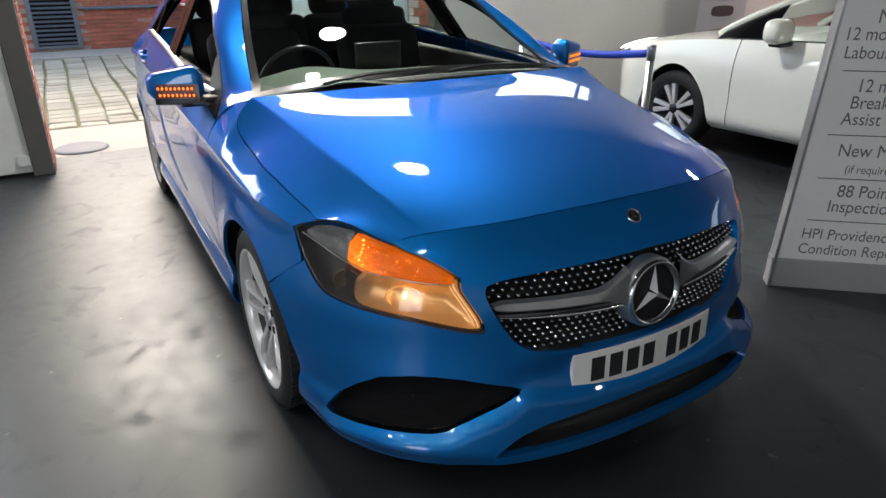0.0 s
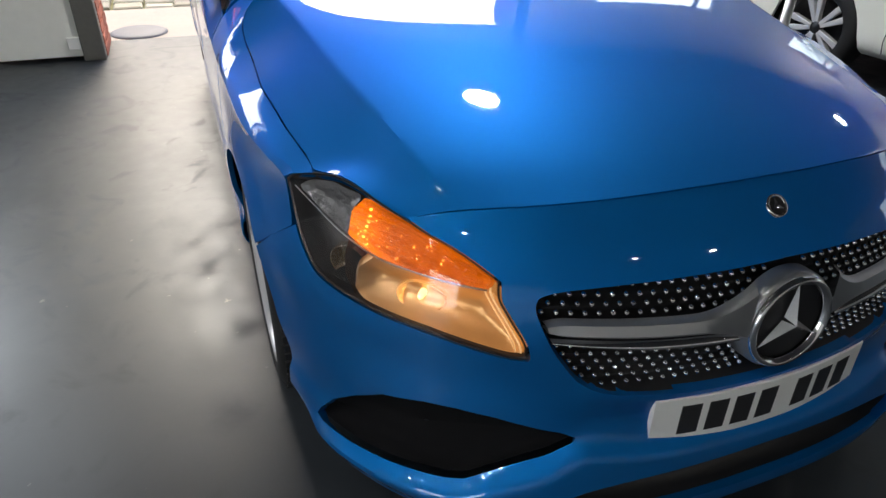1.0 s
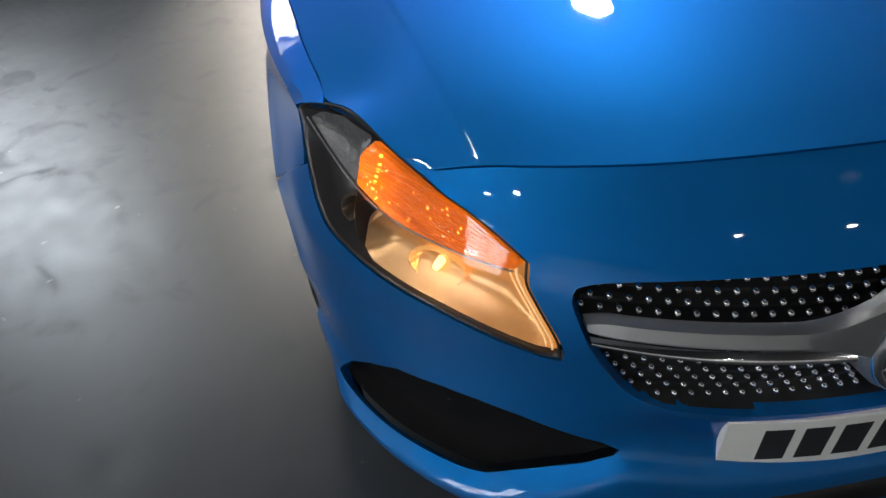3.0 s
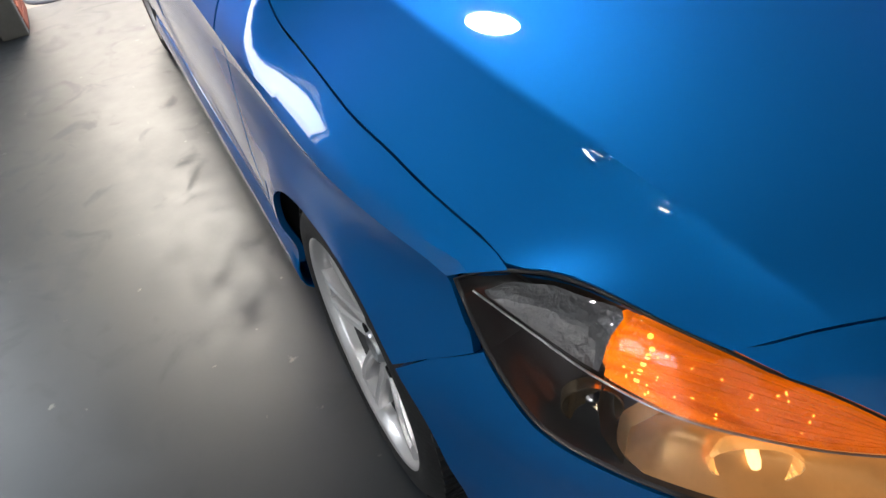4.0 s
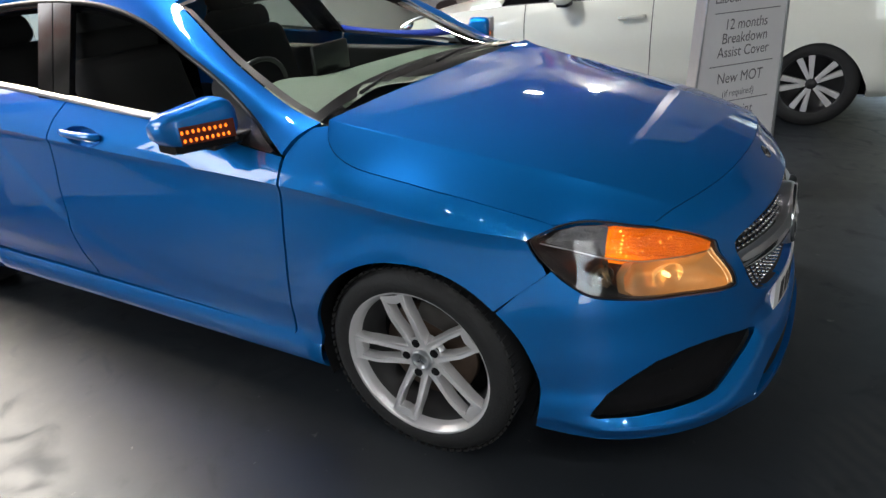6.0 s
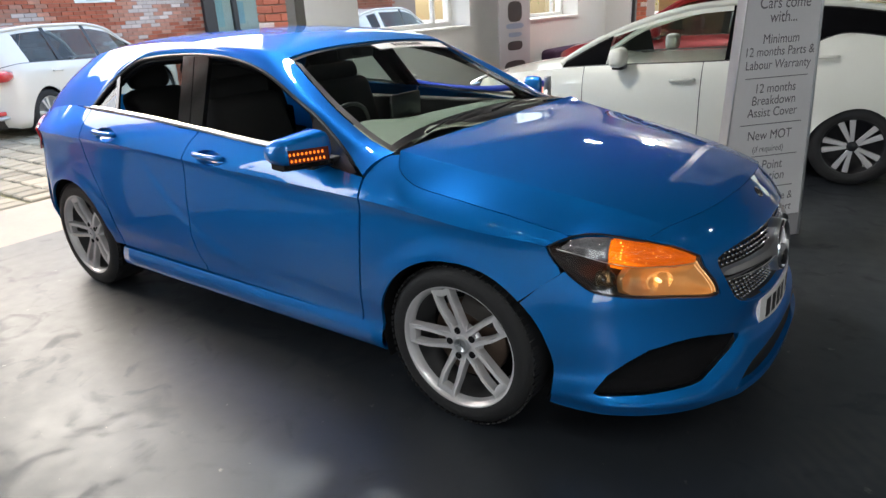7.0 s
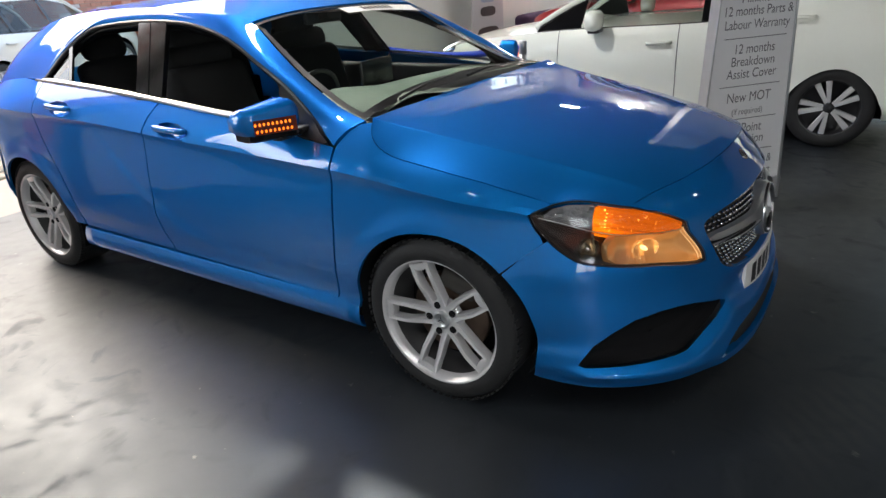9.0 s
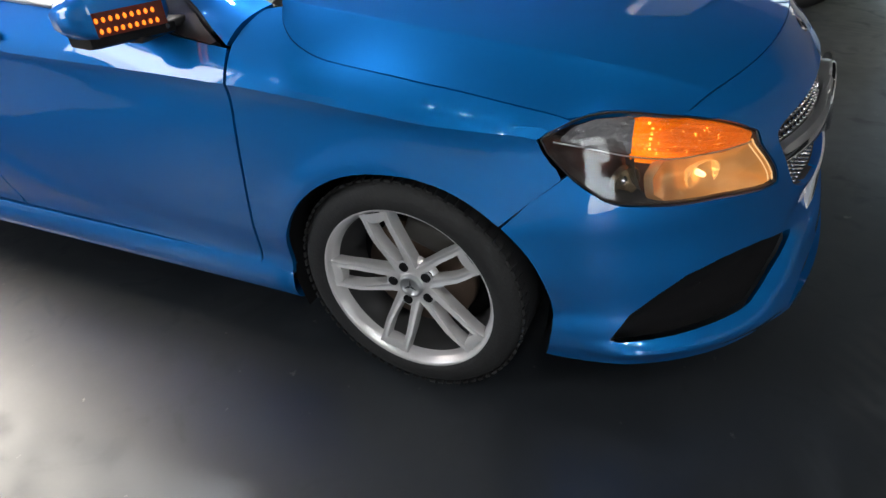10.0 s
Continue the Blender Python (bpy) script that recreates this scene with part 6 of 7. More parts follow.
        for sx in (wheels[0] + 0.52, (wheels[0] + wheels[1]) / 2 + 0.20):
            pts = [section(sx, k) for k in range(1, 8)]
            part("door_seam", tube([(p.x, s * (p.y + 0.001), p.z) for p in pts], 0.003, 4), MATT, c)
        for wx in wheels:
            whl = new("wheel")
            whl.parent = c
            whl.matrix_basis = pose(-wx, s * (w2 - 0.135), tyre_r, 0, 0, 0 if s > 0 else 180)
            part("tyre", lathe([(tyre_r * 0.70, 0.10), (tyre_r * 0.80, 0.115), (tyre_r * 0.95, 0.10), (tyre_r, 0.07), (tyre_r, -0.07), (tyre_r * 0.95, -0.1), (tyre_r * 0.7, -0.1)], 48), RUBBER, whl)
            part("rim", lathe([(0.0, 0.02), (tyre_r * 0.60, 0.02), (tyre_r * 0.66, 0.085), (tyre_r * 0.70, 0.103), (tyre_r * 0.715, 0.100)], 48), SATIN if name == "sport_utility_car" else TRIM, whl)
            for k in range(5):
                for d in (-0.20, 0.20):
                    a = 2 * math.pi * k / 5 + d
                    sp = boxed(tyre_r * 0.12, 0.05, -0.019, tyre_r * 0.69, 0.088, 0.019, bevel=0.006)
                    for v in sp.verts:
                        v.co.z *= 0.55 + 0.95 * v.co.x / tyre_r
                    part("spoke", moved(sp, Matrix.Rotation(-a, 4, 'Y')), ALLOY, whl, smooth=False)
            part("hub_cap", lathe([(0.0, 0.09), (0.035, 0.088), (0.05, 0.07)], 20), TRIM, whl)
    bm = boxed(-length + 0.3, -w2 + 0.2, 0.2, -0.3, w2 - 0.2, 0.75, bevel=0.05)
    part("underbody", bm, MATT, c)
    for wx in wheels:
        part("wheel_well", boxed(-wx - 0.37, -w2 + 0.12, 0.35, -wx + 0.37, w2 - 0.12, 0.70, bevel=0.05), MATT, c)
    return c, section, bz


WHITEPAINT = material("white_car_paint", (0.86, 0.87, 0.79), 0.35, coat=1.0, vary=0.03, scale=4)
PEARL = material("pearl_car_paint", (0.72, 0.69, 0.63), 0.35, 0.1, coat=1.0, vary=0.03, scale=4)
REDPAINT = material("red_car_paint", (0.45, 0.015, 0.02), 0.3, 0.2, coat=1.0, vary=0.05, scale=4)
hatch, lsec, lbz = plain_car("white_hatchback", "white five-door hatchback parked on the showroom floor", WHITEPAINT, pose(-2.84, 3.88, 0, 0, 0, 184), 4.49, 1.79, (0.95, 3.65),
                     [(1.20, 0.92), (1.52, 1.11), (1.78, 1.22), (2.07, 1.31), (2.39, 1.375), (2.71, 1.395), (3.29, 1.365), (3.69, 1.31), (4.10, 1.22), (4.34, 1.02)],
                     [(0.0, 0.60), (0.15, 0.70), (0.6, 0.82), (1.2, 0.885), (1.63, 0.912), (2.1, 0.928), (2.7, 0.952), (3.15, 1.02), (3.5, 1.15), (3.75, 1.12), (4.2, 1.03), (4.49, 0.88)], None, 0.31, dark_roof=True, panes=((1.66, 2.66), (2.74, 3.22)))
estate, esec, ebz = plain_car("sport_utility_car", "pearl white sport utility car parked in the yard", PEARL, pose(-11.80, 5.15, -0.10, 0, 0, 115), 4.70, 1.81, (0.95, 3.88),
                  [(1.15, 1.02), (1.6, 1.32), (2.0, 1.52), (2.6, 1.60), (3.4, 1.60), (4.1, 1.56), (4.50, 1.48), (4.64, 1.10)],
                  [(0.0, 0.75), (0.2, 0.92), (0.9, 1.0), (1.6, 1.03), (3.0, 1.07), (4.2, 1.11), (4.70, 1.02)], None, 0.36, panes=((1.60, 2.48), (2.56, 3.36), (3.44, 4.02)))
redcar, rsec, rbz = plain_car("red_hatchback", "glossy red hatchback parked beyond the white car", REDPAINT, pose(-3.1, 6.6, 0, 0, 0, 180), 4.2, 1.76, (0.9, 3.45),
                  [(1.05, 0.97), (1.5, 1.25), (1.9, 1.44), (2.4, 1.50), (3.0, 1.50), (3.6, 1.42), (3.95, 1.30), (4.1, 1.05)],
                  [(0.0, 0.65), (0.15, 0.78), (0.6, 0.92), (1.1, 0.98), (2.0, 1.0), (3.0, 1.03), (3.7, 1.08), (4.2, 0.95)], None, 0.32, panes=((1.40, 2.30), (2.38, 3.15), (3.30, 3.55)))

# ---------------------------------------------------------------- yard
yard_wall = structure("wall_yard", boxed(-12.85, -14, -0.12, -12.455, 15.0, 4.2), MORTAR, "red brick building across the yard, limed in patches")
structure("wall_yard_roof", boxed(-18, -14.3, 4.2, -12.3, 15.2, 4.45), material("slate_grey", (0.12, 0.12, 0.13), 0.7, vary=0.2, scale=3), "slate roof edge of the brick building")
structure("pavement_wall", boxed(-12.45, -14, -0.124, -11.35, 15.0, 0.0, bevel=0.01), CONCRETE, "narrow pale pavement by the brick wall")

# louvred vent low in the brick wall
vent = thing("wall_vent", "dark grey louvred vent low in the brick wall", "vent")
VENTGREY = material("vent_grey", (0.10, 0.105, 0.12), 0.5, 0.3, vary=0.2, scale=8)
part("vent_backing", boxed(-12.44, -1.66, 0.08, -12.425, -0.95, 1.25), MATT, vent, smooth=False)
for a in ((-1.70, 0.04, -1.62, 1.30), (-0.98, 0.04, -0.90, 1.30), (-1.62, 0.04, -0.98, 0.10), (-1.62, 1.24, -0.98, 1.30)):
    part("vent_frame", boxed(-12.44, a[0], a[1], -12.385, a[2], a[3], bevel=0.005), VENTGREY, vent, smooth=False)
for k in range(15):
    q = boxed(-0.025, -0.32, -0.006, 0.03, 0.32, 0.006)
    part("vent_slat", moved(q, pose(-12.40, -1.30, 0.14 + 0.077 * k, 0, 35, 0)), VENTGREY, vent, smooth=False)
pipe = part("wall_pipe", tube([(-12.38, -0.85, 0.73), (-12.38, 1.0, 0.735), (-12.38, 2.6, 0.74)], 0.03, 8), VENTGREY)
tagged(pipe, "dark pipe along the brick wall", "pipe")
plate_sign = thing("wall_plate", "blank white plate fixed to the brick wall", "sign")
part("plate_face", boxed(-12.43, 4.22, 1.87, -12.40, 5.04, 1.99, bevel=0.01), FRAMEWHITE, plate_sign, smooth=False)
part("plate_mark", boxed(-12.40, 4.45, 1.915, -12.398, 4.80, 1.945), material("faded_grey", (0.45, 0.45, 0.45), 0.6), plate_sign, smooth=False)
# glazed entrance of the building opposite
entr = thing("door_2", "dark-framed glazed entrance in the brick building", "door", kind="structure")
DARKFRAME = material("dark_door_frame", (0.035, 0.03, 0.03), 0.45, vary=0.15, scale=10)
part("entrance_room", boxed(-12.45, 7.2, 0.0, -12.43, 8.9, 2.75), material("pale_interior", (0.55, 0.55, 0.53), 0.7, vary=0.3, scale=2.2), entr, smooth=False)
for a in ((7.06, 0.0, 7.36, 2.8), (7.86, 0.0, 7.98, 2.8), (8.66, 0.0, 8.9, 2.8), (7.36, 1.93, 7.86, 2.03), (7.98, 1.93, 8.66, 2.03), (7.36, 2.7, 8.66, 2.8)):
    part("entrance_frame", boxed(-12.44, a[0], a[1], -12.34, a[2], a[3], bevel=0.006), DARKFRAME, entr, smooth=False)
for a in ((7.36, 0.05, 7.86, 1.93), (7.98, 0.05, 8.66, 1.93), (7.36, 2.03, 7.86, 2.7), (7.98, 2.03, 8.66, 2.7)):
    part("pane", sheet([[Vector((-12.40, yy, zz)) for yy in (a[0], a[2])] for zz in (a[1], a[3])]), GLASS, entr, smooth=False)
for y0, z0, y1, z1, c in ((7.43, 1.25, 7.62, 1.85, (0.35, 0.50, 0.55)), (8.05, 1.3, 8.22, 1.8, (0.3, 0.45, 0.55)), (8.30, 1.22, 8.60, 1.4, (0.6, 0.6, 0.6))):
    part("entrance_poster", boxed(-12.428, y0, z0, -12.42, y1, z1), material("poster_tint", c, 0.6, vary=0.2, scale=9), entr, smooth=False)
lettering("lettering", "SHOWROOM", 0.12, Matrix.Translation((-12.39, 8.32, 2.22)) @ Matrix.Rotation(radians(90), 4, 'Z') @ up, FRAMEWHITE, entr)
disc = part("disc_base", moved(lathe([(0.0, 0.026), (0.06, 0.026), (0.19, 0.018), (0.215, 0.006), (0.215, 0.0)], 40, 'Z'), pose(-4.28, -1.30, -0.003)), material("dark_grey_disc", (0.10, 0.10, 0.11), 0.6, vary=0.2, scale=12))
tagged(disc, "round dark grey disc base lying at the doorway", "base")


def stone_mesh(name, sx, sy, h, mat):
    q = bmesh.new()
    lowv = [q.verts.new((x * sx / 2, y * sy / 2, -h)) for x, y in ((-1, -1), (1, -1), (1, 1), (-1, 1))]
    mid = [q.verts.new((x * sx / 2, y * sy / 2, -0.012)) for x, y in ((-1, -1), (1, -1), (1, 1), (-1, 1))]
    top = [q.verts.new((x * (sx / 2 - 0.014), y * (sy / 2 - 0.014), 0)) for x, y in ((-1, -1), (1, -1), (1, 1), (-1, 1))]
    for a, b in ((lowv, mid), (mid, top)):
        for k in range(4):
            q.faces.new((a[k], a[(k + 1) % 4], b[(k + 1) % 4], b[k]))
    q.faces.new(top)
    m = bpy.data.meshes.new(name)
    q.to_mesh(m)
    q.free()
    m.materials.append(mat)
    return m


setts = structure("pavement_setts", boxed(-11.345, -5, -0.122, -5.21, 8, -0.045), MOSS, "yard of worn pale stone setts with mossy joints")
stones = [stone_mesh("stone", 0.160 + 0.028 * k, 0.250 + 0.010 * (k % 2), 0.06, STONE) for k in range(4)]
rnd = random.Random(7)
far_v, far_f = [], []
count = 0
for i in range(44):
    y = -4.7 + 0.285 * i + rnd.uniform(-0.008, 0.008)
    x = -5.27 - rnd.uniform(0, 0.12)
    while x > -11.2:
        k = rnd.randrange(4)
        w = 0.160 + 0.028 * k
        p = (x - w / 2, y + 0.13 + 0.012 * math.sin(x * 1.7 + i), -0.008 + rnd.uniform(-0.006, 0.004))
        m = pose(*p, rnd.uniform(-1.2, 1.2), rnd.uniform(-1.2, 1.2), rnd.uniform(-2.5, 2.5))
        if x > -7.6 and -2.6 < y < 3.0 and count < 300:
            ob = new("stone", stones[k])
            ob.parent = setts
            ob.matrix_basis = m
            count += 1
        else:
            base = len(far_v)
            far_v += [tuple(m @ v.co) for v in stones[k].vertices]
            far_f += [tuple(base + q for q in f.vertices) for f in stones[k].polygons]
        x -= w + 0.022
me = bpy.data.meshes.new("stone_rest")
me.from_pydata(far_v, [], far_f)
me.materials.append(STONE)
rest = new("stone_rest", me)
rest.parent = setts
tagged(rest, kind="stuff")

# single bricks of the building opposite
brick_a, brick_b = (boxed(-0.012, -0.1075, -0.0325, 0.012, 0.1075, 0.0325) for _ in range(2))
brick_me = []
brick_c = boxed(-0.012, -0.1075, -0.0325, 0.012, 0.1075, 0.0325)
for q, mt in ((brick_a, BRICK), (brick_b, PALEBRICK), (brick_c, MIDBRICK)):
    m = bpy.data.meshes.new("brick")
    q.to_mesh(m)
    q.free()
    m.materials.append(mt)
    brick_me.append(m)
rest_v, rest_f, rest_i = [], [], []
count = 0
for r in range(38):
    z = 0.04 + 0.075 * r
    for k in range(-20, 62):
        y = 0.225 * k + (0.1125 if r % 2 else 0)
        if 7.06 < y < 8.9 or (-1.72 < y < -0.88 and z < 1.32):
            continue
        patch = noise.noise((y * 0.55 + 3.3, z * 0.5, 2.0)) + 0.35 * noise.noise((y * 3, z * 5, 7.0)) + 0.55 * math.exp(-((y - 3.6 - 0.3 * (z - 1.9)) / 0.42) ** 2) + 0.6 * math.exp(-((y - 6.75) / 0.40) ** 2) * (z > 0.9) - 0.35 * (y < 2.2)
        patch += rnd.uniform(-0.13, 0.13)
        tone = 1 if patch > 0.46 else 2 if patch > 0.24 else 0
        p = (-12.445 + rnd.uniform(-0.003, 0.004), y, z)
        if 2.6 < y < 6.6 and z > 0.85 and count < 300:
            ob = new("brick", brick_me[tone])
            ob.parent = yard_wall
            ob.matrix_basis = Matrix.Translation(p)
            count += 1
        else:
            base = len(rest_v)
            rest_v += [tuple(Vector(p) + v.co) for v in brick_me[0].vertices]
            rest_f += [tuple(base + q for q in f.vertices) for f in brick_me[0].polygons]
            rest_i += [tone] * 6
me = bpy.data.meshes.new("brick_rest")
me.from_pydata(rest_v, [], rest_f)
me.materials.append(BRICK), me.materials.append(PALEBRICK), me.materials.append(MIDBRICK)
me.polygons.foreach_set("material_index", rest_i)
ob = new("brick_rest", me)
ob.parent = yard_wall
tagged(ob, kind="stuff")

# ---------------------------------------------------------------- lamps and rooflight
def glow(name, power, colour=(1.0, 0.97, 0.90)):
    return material(name, (1, 1, 1), 0.5, emit=colour, power=power)


SPOT = glow("spotlight_glow", 70.0, (1.0, 0.98, 0.95))
STRONG = glow("floodlight_glow", 40.0)
MAIN = glow("main_lamp_glow", 95.0, (1.0, 0.98, 0.94))
DOWN = glow("downlight_glow", 12.0)
# Lamps at x 4.6 and 4.4: unseen fill, added for sign and white hatchback.
for x, y, r, mt in ((-2.0, 0.55, 0.17, MAIN), (-2.30, 6.9, 0.17, STRONG), (-1.75, 8.75, 0.14, STRONG), (-0.1, -2.45, 0.06, DOWN), (0.4, -2.45, 0.05, DOWN), (4.6, 0.6, 0.07, STRONG), (4.4, 2.5, 0.09, STRONG)) + tuple((x, y, 0.06, SPOT) for x in (1.3, 2.3) for y in (-2.5, -3.3, -4.1, -4.9)):
    lamp = thing("ceiling_lamp", "round bright ceiling lamp", "lamp", "ceiling lamps", at=pose(x, y, 3.6))
    part("diffuser", lathe([(0.0, -0.055), (0.9 * r, -0.055), (0.97 * r, -0.045), (r, 0.0)], 32, 'Z'), mt, lamp)
    part("ring", lathe([(0.97 * r, -0.06), (1.1 * r, -0.055), (1.13 * r, 0.0)], 32, 'Z'), TRIM, lamp)
# daylight of the window beside the doorway
day = bpy.data.lights.new("window_daylight", 'AREA')
day.shape, day.size, day.size_y, day.energy, day.color = 'RECTANGLE', 1.6, 1.7, 15, (0.95, 0.98, 1.0)
new("window_daylight", day).matrix_world = look((-3.80, -3.675, 2.13), (0, -3.675, 1.9))

day2 = bpy.data.lights.new("street_daylight", 'AREA')
day2.shape, day2.size, day2.size_y, day2.energy, day2.color = 'RECTANGLE', 2.0, 2.3, 22, (0.93, 0.97, 1.0)
new("street_daylight", day2).matrix_world = look((5.4, -7.20, 1.47), (5.0, 0.0, 1.40))

# ---------------------------------------------------------------- showroom furnishings
banner = thing("roll_up_banner", "pale roll-up banner printed with dark car shapes", "banner")
BM = pose(-3.36, 5.05, 0, 0, 0, 84)
BANNERWHITE = material("banner_white", (0.60, 0.60, 0.64), 0.5, vary=0.06, scale=5)
part("banner_sheet", moved(boxed(0.0, 0.0, 0.10, 0.70, 0.006, 2.05), BM), BANNERWHITE, banner, smooth=False)
part("banner_case", moved(boxed(-0.02, -0.06, 0.0, 0.72, 0.06, 0.10, bevel=0.02), BM), SATIN, banner, smooth=False)
PRINT = material("banner_print", (0.06, 0.055, 0.06), 0.5, vary=0.4, scale=12)
PRINTBLUE = material("banner_print_blue", (0.35, 0.42, 0.58), 0.5, vary=0.2, scale=12)
for z, w, h, mt in ((0.62, 0.50, 0.24, PRINT), (0.93, 0.34, 0.12, PRINT), (1.07, 0.30, 0.06, PRINTBLUE), (1.18, 0.40, 0.07, PRINTBLUE), (1.36, 0.32, 0.26, PRINT), (1.62, 0.26, 0.10, PRINTBLUE)):
    q = bmesh.new()
    bmesh.ops.create_circle(q, cap_ends=True, segments=14, radius=1)
    for v in q.verts:
        v.co = Vector((0.35 + math.copysign(abs(v.co.x) ** 0.6, v.co.x) * w / 2, -0.003, z + math.copysign(abs(v.co.y) ** 0.6, v.co.y) * h / 2))
    part("banner_print", moved(q, BM), mt, banner, smooth=False)
sofa = thing("sofa", "low dark purple upholstered sofa by the wall", "sofa")
PURPLE = material("purple_fabric", (0.06, 0.03, 0.075), 0.85, vary=0.2, scale=40, bump=0.2, bump_scale=200)
part("sofa_seat", boxed(-3.25, 6.35, 0.12, -2.6, 8.35, 0.45, bevel=0.06, segs=3), PURPLE, sofa)
part("sofa_back", boxed(-3.45, 6.35, 0.30, -3.22, 8.35, 0.80, bevel=0.07, segs=3), PURPLE, sofa)
for yy in (6.25, 8.33):
    part("sofa_arm", boxed(-3.40, yy, 0.12, -2.62, yy + 0.16, 0.60, bevel=0.05, segs=3), PURPLE, sofa)
for xx, yy in ((-3.2, 6.45), (-2.7, 6.45), (-3.2, 8.2), (-2.7, 8.2)):
    part("sofa_foot", boxed(xx, yy, 0.0, xx + 0.06, yy + 0.06, 0.13), TRIM, sofa, smooth=False)
board = thing("wood_panel", "pale honey-coloured wooden partition board", "panel")
WOODMAT = material("honey_wood", (0.42, 0.24, 0.09), 0.45, vary=0.2, scale=3)
for k in range(3):
    part("board", boxed(-2.58 + 0.365 * k, 8.90, 0.0, -2.225 + 0.365 * k, 8.95, 2.6, bevel=0.004), WOODMAT, board, smooth=False)
win3 = thing("window_4", "dark-framed glazing in the end wall", "window", kind="structure")
for a in (-3.1, -2.45, -0.5, 0.8, 2.0, 3.15):
    part("window_frame", boxed(a, 9.06, 0.25, a + 0.06, 9.14, 2.7), FRAMEWHITE if a > -3 else DARKFRAME, win3, smooth=False)
# yard beyond the end wall: brick pier, cars and autumn trees
pier = structure("wall_pier", boxed(-3.44, 9.512, -0.12, -3.00, 9.95, 3.4), MORTAR, "red brick pier outside the end wall")
brick_run(pier, (-3.44, 9.50, 0.0), (1, 0, 0), 40, 2, (0, -1, 0), 0.05, 9)


def tree(x, y, h, seed, base):
    r = random.Random(seed)
    t = thing("tree", "autumn tree with yellow-green leaves beyond the yard", "tree", "yard trees", at=pose(x, y, -0.12))
    pts = [(0, 0, 0), (r.uniform(-0.1, 0.1), r.uniform(-0.1, 0.1), h * 0.3), (r.uniform(-0.3, 0.3), r.uniform(-0.3, 0.3), h * 0.62), (r.uniform(-0.4, 0.4), r.uniform(-0.4, 0.4), h * 0.9)]
    part("trunk", tube(pts, [0.20, 0.16, 0.10, 0.03], 8), BARK, t)
    tips = []
    for k in range(9):
        a, z = r.uniform(0, 6.28), h * r.uniform(0.30, 0.75)
        ln = h * r.uniform(0.2, 0.36)
        e = (ln * math.cos(a), ln * math.sin(a), z + ln * 0.6)
        part("limb", tube([(0, 0, z), (e[0] * 0.5, e[1] * 0.5, z + ln * 0.22), e], [0.07, 0.05, 0.02], 6), BARK, t)
        tips += [e, (e[0] * 0.6, e[1] * 0.6, z + ln * 0.4)]
    tips.append((0, 0, h * 0.9))
    v, f = [], []
    for k in range(5200):
        c = Vector(r.choice(tips)) + Vector((r.gauss(0, 0.10), r.gauss(0, 0.10), r.gauss(0, 0.09))) * h * 0.9
        s = r.uniform(0.05, 0.11)
        m = Euler((r.uniform(0, 6), r.uniform(0, 6), r.uniform(0, 6))).to_matrix()
        b = len(v)
        v += [tuple(c + m @ Vector(q)) for q in ((-s, 0, 0), (0, -s * 0.6, 0), (s, 0, 0), (0, s * 0.6, 0))]
        f.append((b, b + 1, b + 2, b + 3))
    me = bpy.data.meshes.new("crown")
    me.from_pydata(v, [], f)
    me.materials.append(base)
    ob = new("crown", me)
    ob.parent = t
    tagged(ob, kind="stuff")


BARK = material("bark", (0.09, 0.07, 0.05), 0.9, vary=0.3, scale=6, bump=0.5, bump_scale=20)
LEAFMAT = piece_variation(material("autumn_leaf", (0.24, 0.20, 0.035), 0.7, vary=0.3, scale=2), 0.5)
LEAFGREEN = piece_variation(material("green_leaf", (0.10, 0.13, 0.03), 0.7, vary=0.3, scale=2), 0.5)
for k, (x, y, h, mt) in enumerate(((-15.0, 26.5, 6.5, LEAFGREEN), (-11.6, 27.5, 6.0, LEAFMAT), (-8.2, 24.5, 6.0, LEAFMAT), (-5.6, 22.0, 5.5, LEAFMAT), (-2.6, 23.0, 6.2, LEAFGREEN), (0.8, 22.0, 5.6, LEAFMAT))):
    tree(x, y, h, 30 + k, mt)
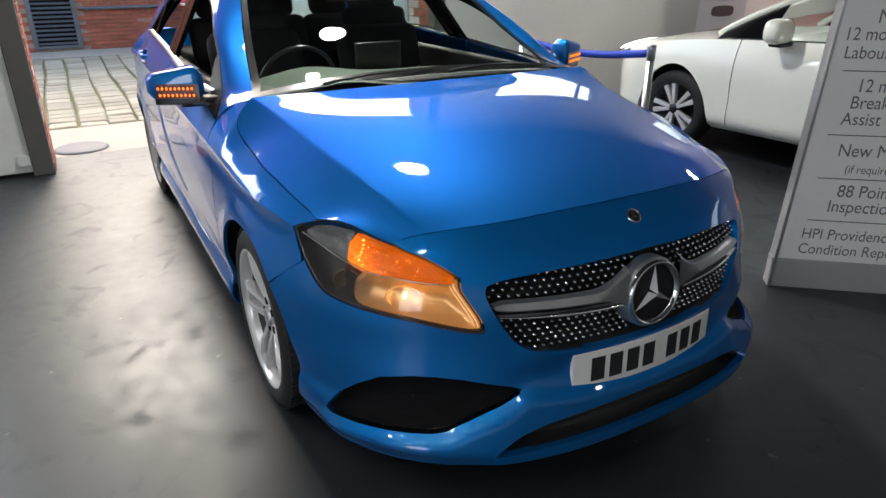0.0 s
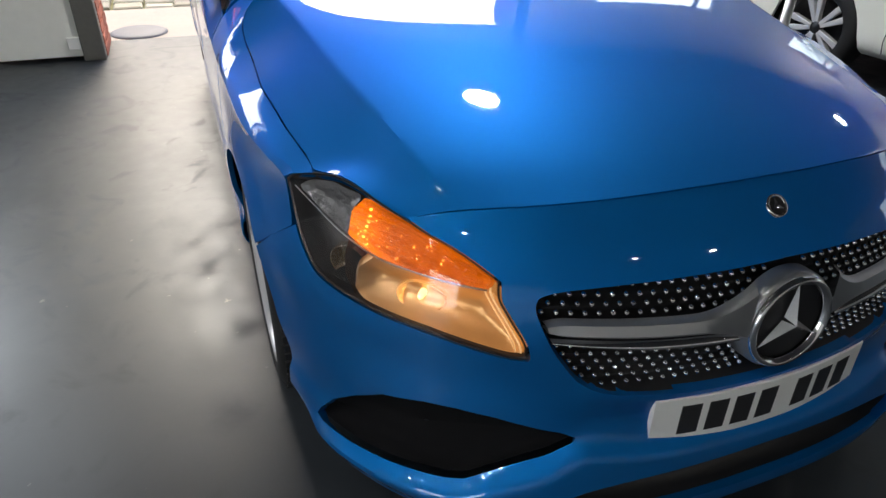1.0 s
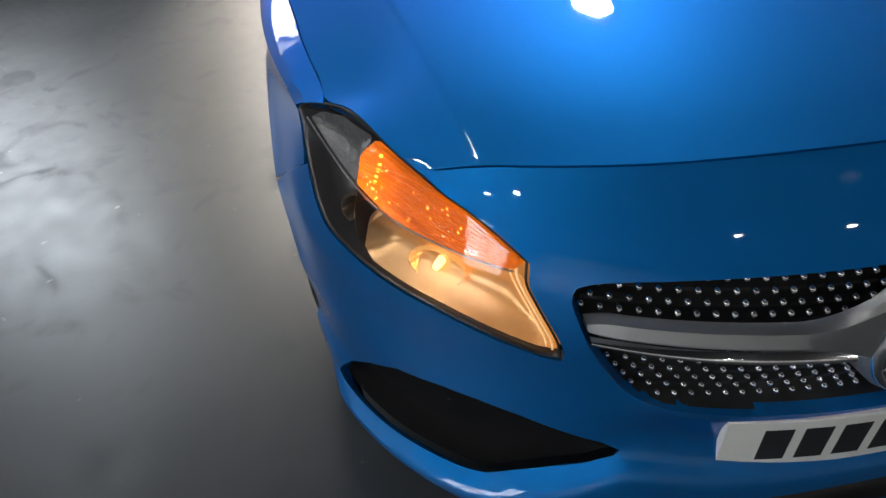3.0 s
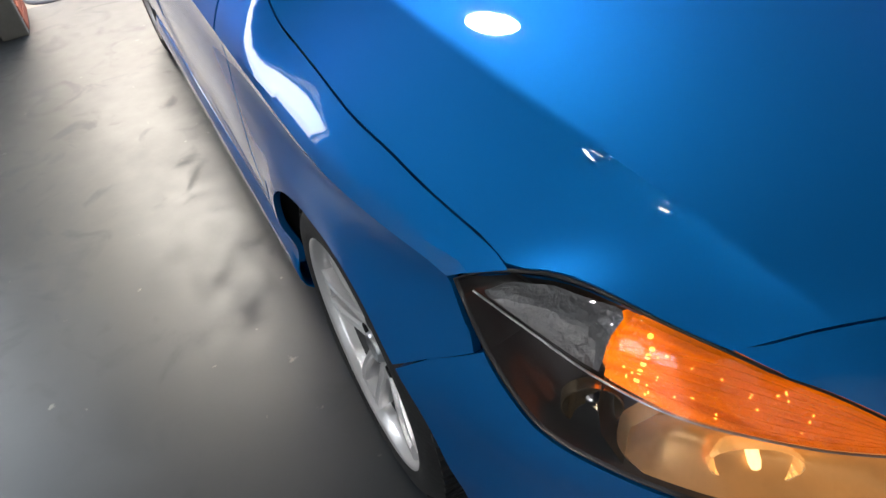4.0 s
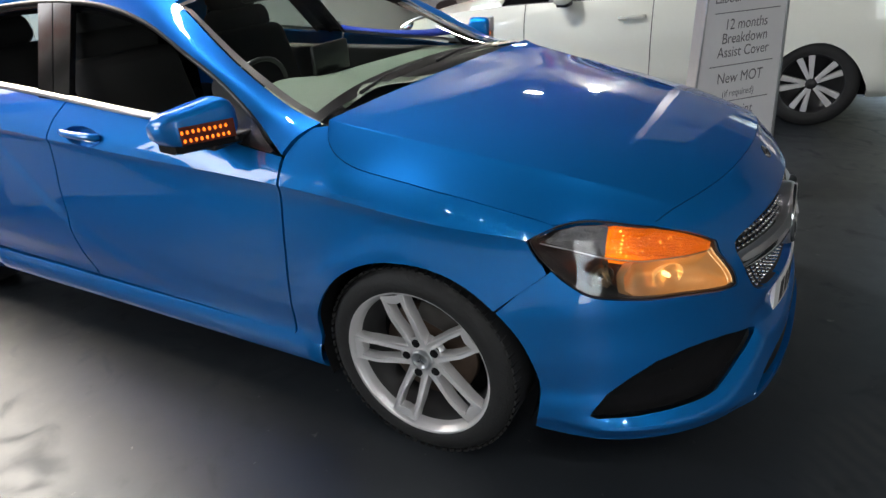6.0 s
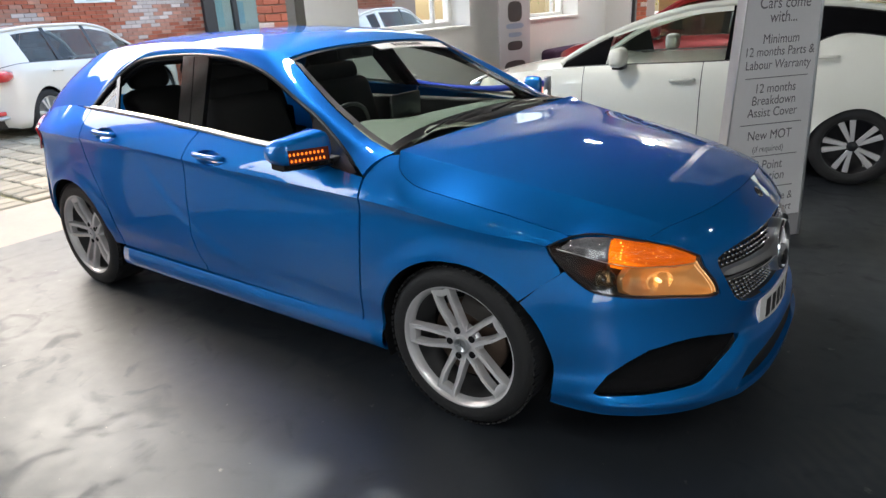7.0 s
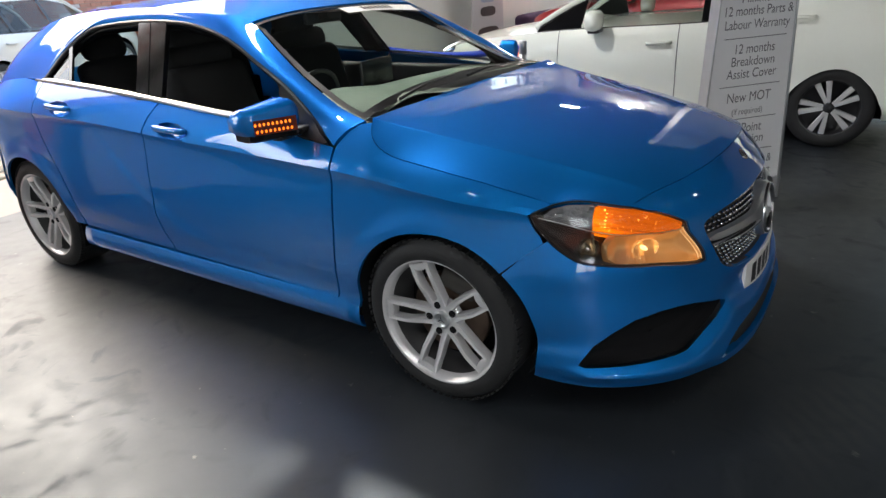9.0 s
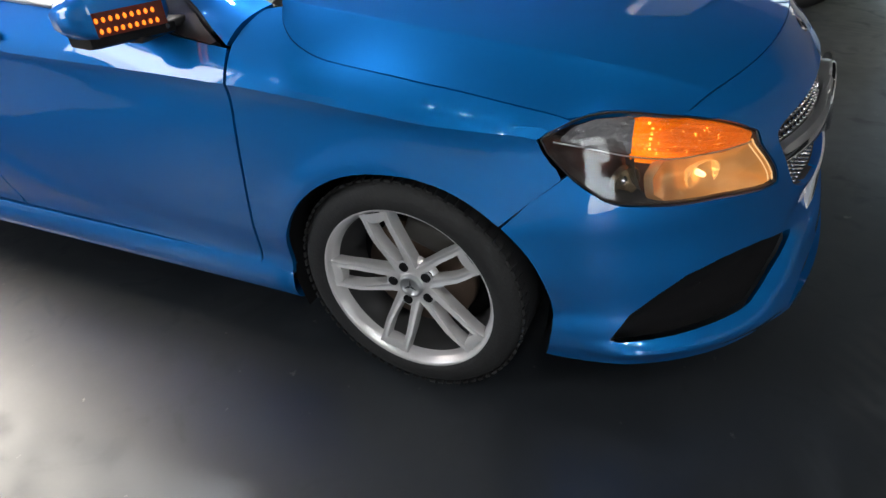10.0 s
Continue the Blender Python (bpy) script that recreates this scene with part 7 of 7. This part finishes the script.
van, vsec, vbz = plain_car("parked_car", "white car parked outside by the brick wall", PEARL, pose(-10.6, 13.2, -0.12, 0, 0, 95), 4.4, 1.78, (0.9, 3.5),
                  [(1.05, 1.0), (1.5, 1.3), (1.9, 1.5), (2.4, 1.58), (3.2, 1.58), (3.8, 1.5), (4.2, 1.35), (4.35, 1.05)],
                  [(0.0, 0.7), (0.15, 0.82), (0.6, 0.95), (1.1, 1.0), (2.0, 1.02), (3.0, 1.04), (3.7, 1.06), (4.4, 0.98)], None, 0.32, panes=((1.40, 2.30), (2.38, 3.25), (3.40, 3.75)))
for s in (-1, 1):
    q = bmesh.new()
    bmesh.ops.create_uvsphere(q, u_segments=20, v_segments=10, radius=1)
    for v in q.verts:
        v.co = Vector([math.copysign(abs(k) ** 0.6, k) for k in v.co])
        v.co.z *= 1 - 0.35 * max(0, v.co.x)
    moved(q, Matrix.LocRotScale((-4.46, s * 0.685, 0.965), Euler((0, 0, radians(-28 * s))), (0.27, 0.17, 0.085)))
    lampr = part("tail_lamp", q, REDLAMP, estate, "red tail lamp")
    part("reversing_lens", boxed(-4.735, s * 0.50 - 0.09, 0.93, -4.63, s * 0.50 + 0.09, 0.965, bevel=0.01), PLATEWHITE, lampr)
    part("rear_reflector", boxed(-4.72, s * 0.66 - 0.09, 0.44, -4.58, s * 0.66 + 0.07, 0.50, bevel=0.015), REDLAMP, estate)
    part("bumper_trim", boxed(-4.74, s * 0.62 - 0.16, 0.385, -4.56, s * 0.62 + 0.12, 0.43, bevel=0.015), SATIN, estate, "silver bumper trim")
part("rear_apron", boxed(-4.66, -0.66, 0.24, -4.45, 0.66, 0.42, bevel=0.04), BLACK, estate)
for s in (-1, 1):
    q = bmesh.new()
    bmesh.ops.create_uvsphere(q, u_segments=14, v_segments=8, radius=1)
    moved(q, Matrix.LocRotScale((-4.28, s * 0.80, 0.98), Euler((0, 0, radians(-20 * s))), (0.22, 0.10, 0.055)))
    part("tail_lamp", q, material("dark_red_lamp", (0.09, 0.01, 0.012), 0.1, coat=1.0), hatch, "dark red tail lamp")
    q = bmesh.new()
    bmesh.ops.create_uvsphere(q, u_segments=14, v_segments=8, radius=1)
    moved(q, Matrix.LocRotScale((-0.42, s * 0.66, 0.76), Euler((0, radians(14), radians(24 * s))), (0.26, 0.09, 0.06)))
    part("headlamp", q, CHROME, hatch, "clear headlamp")
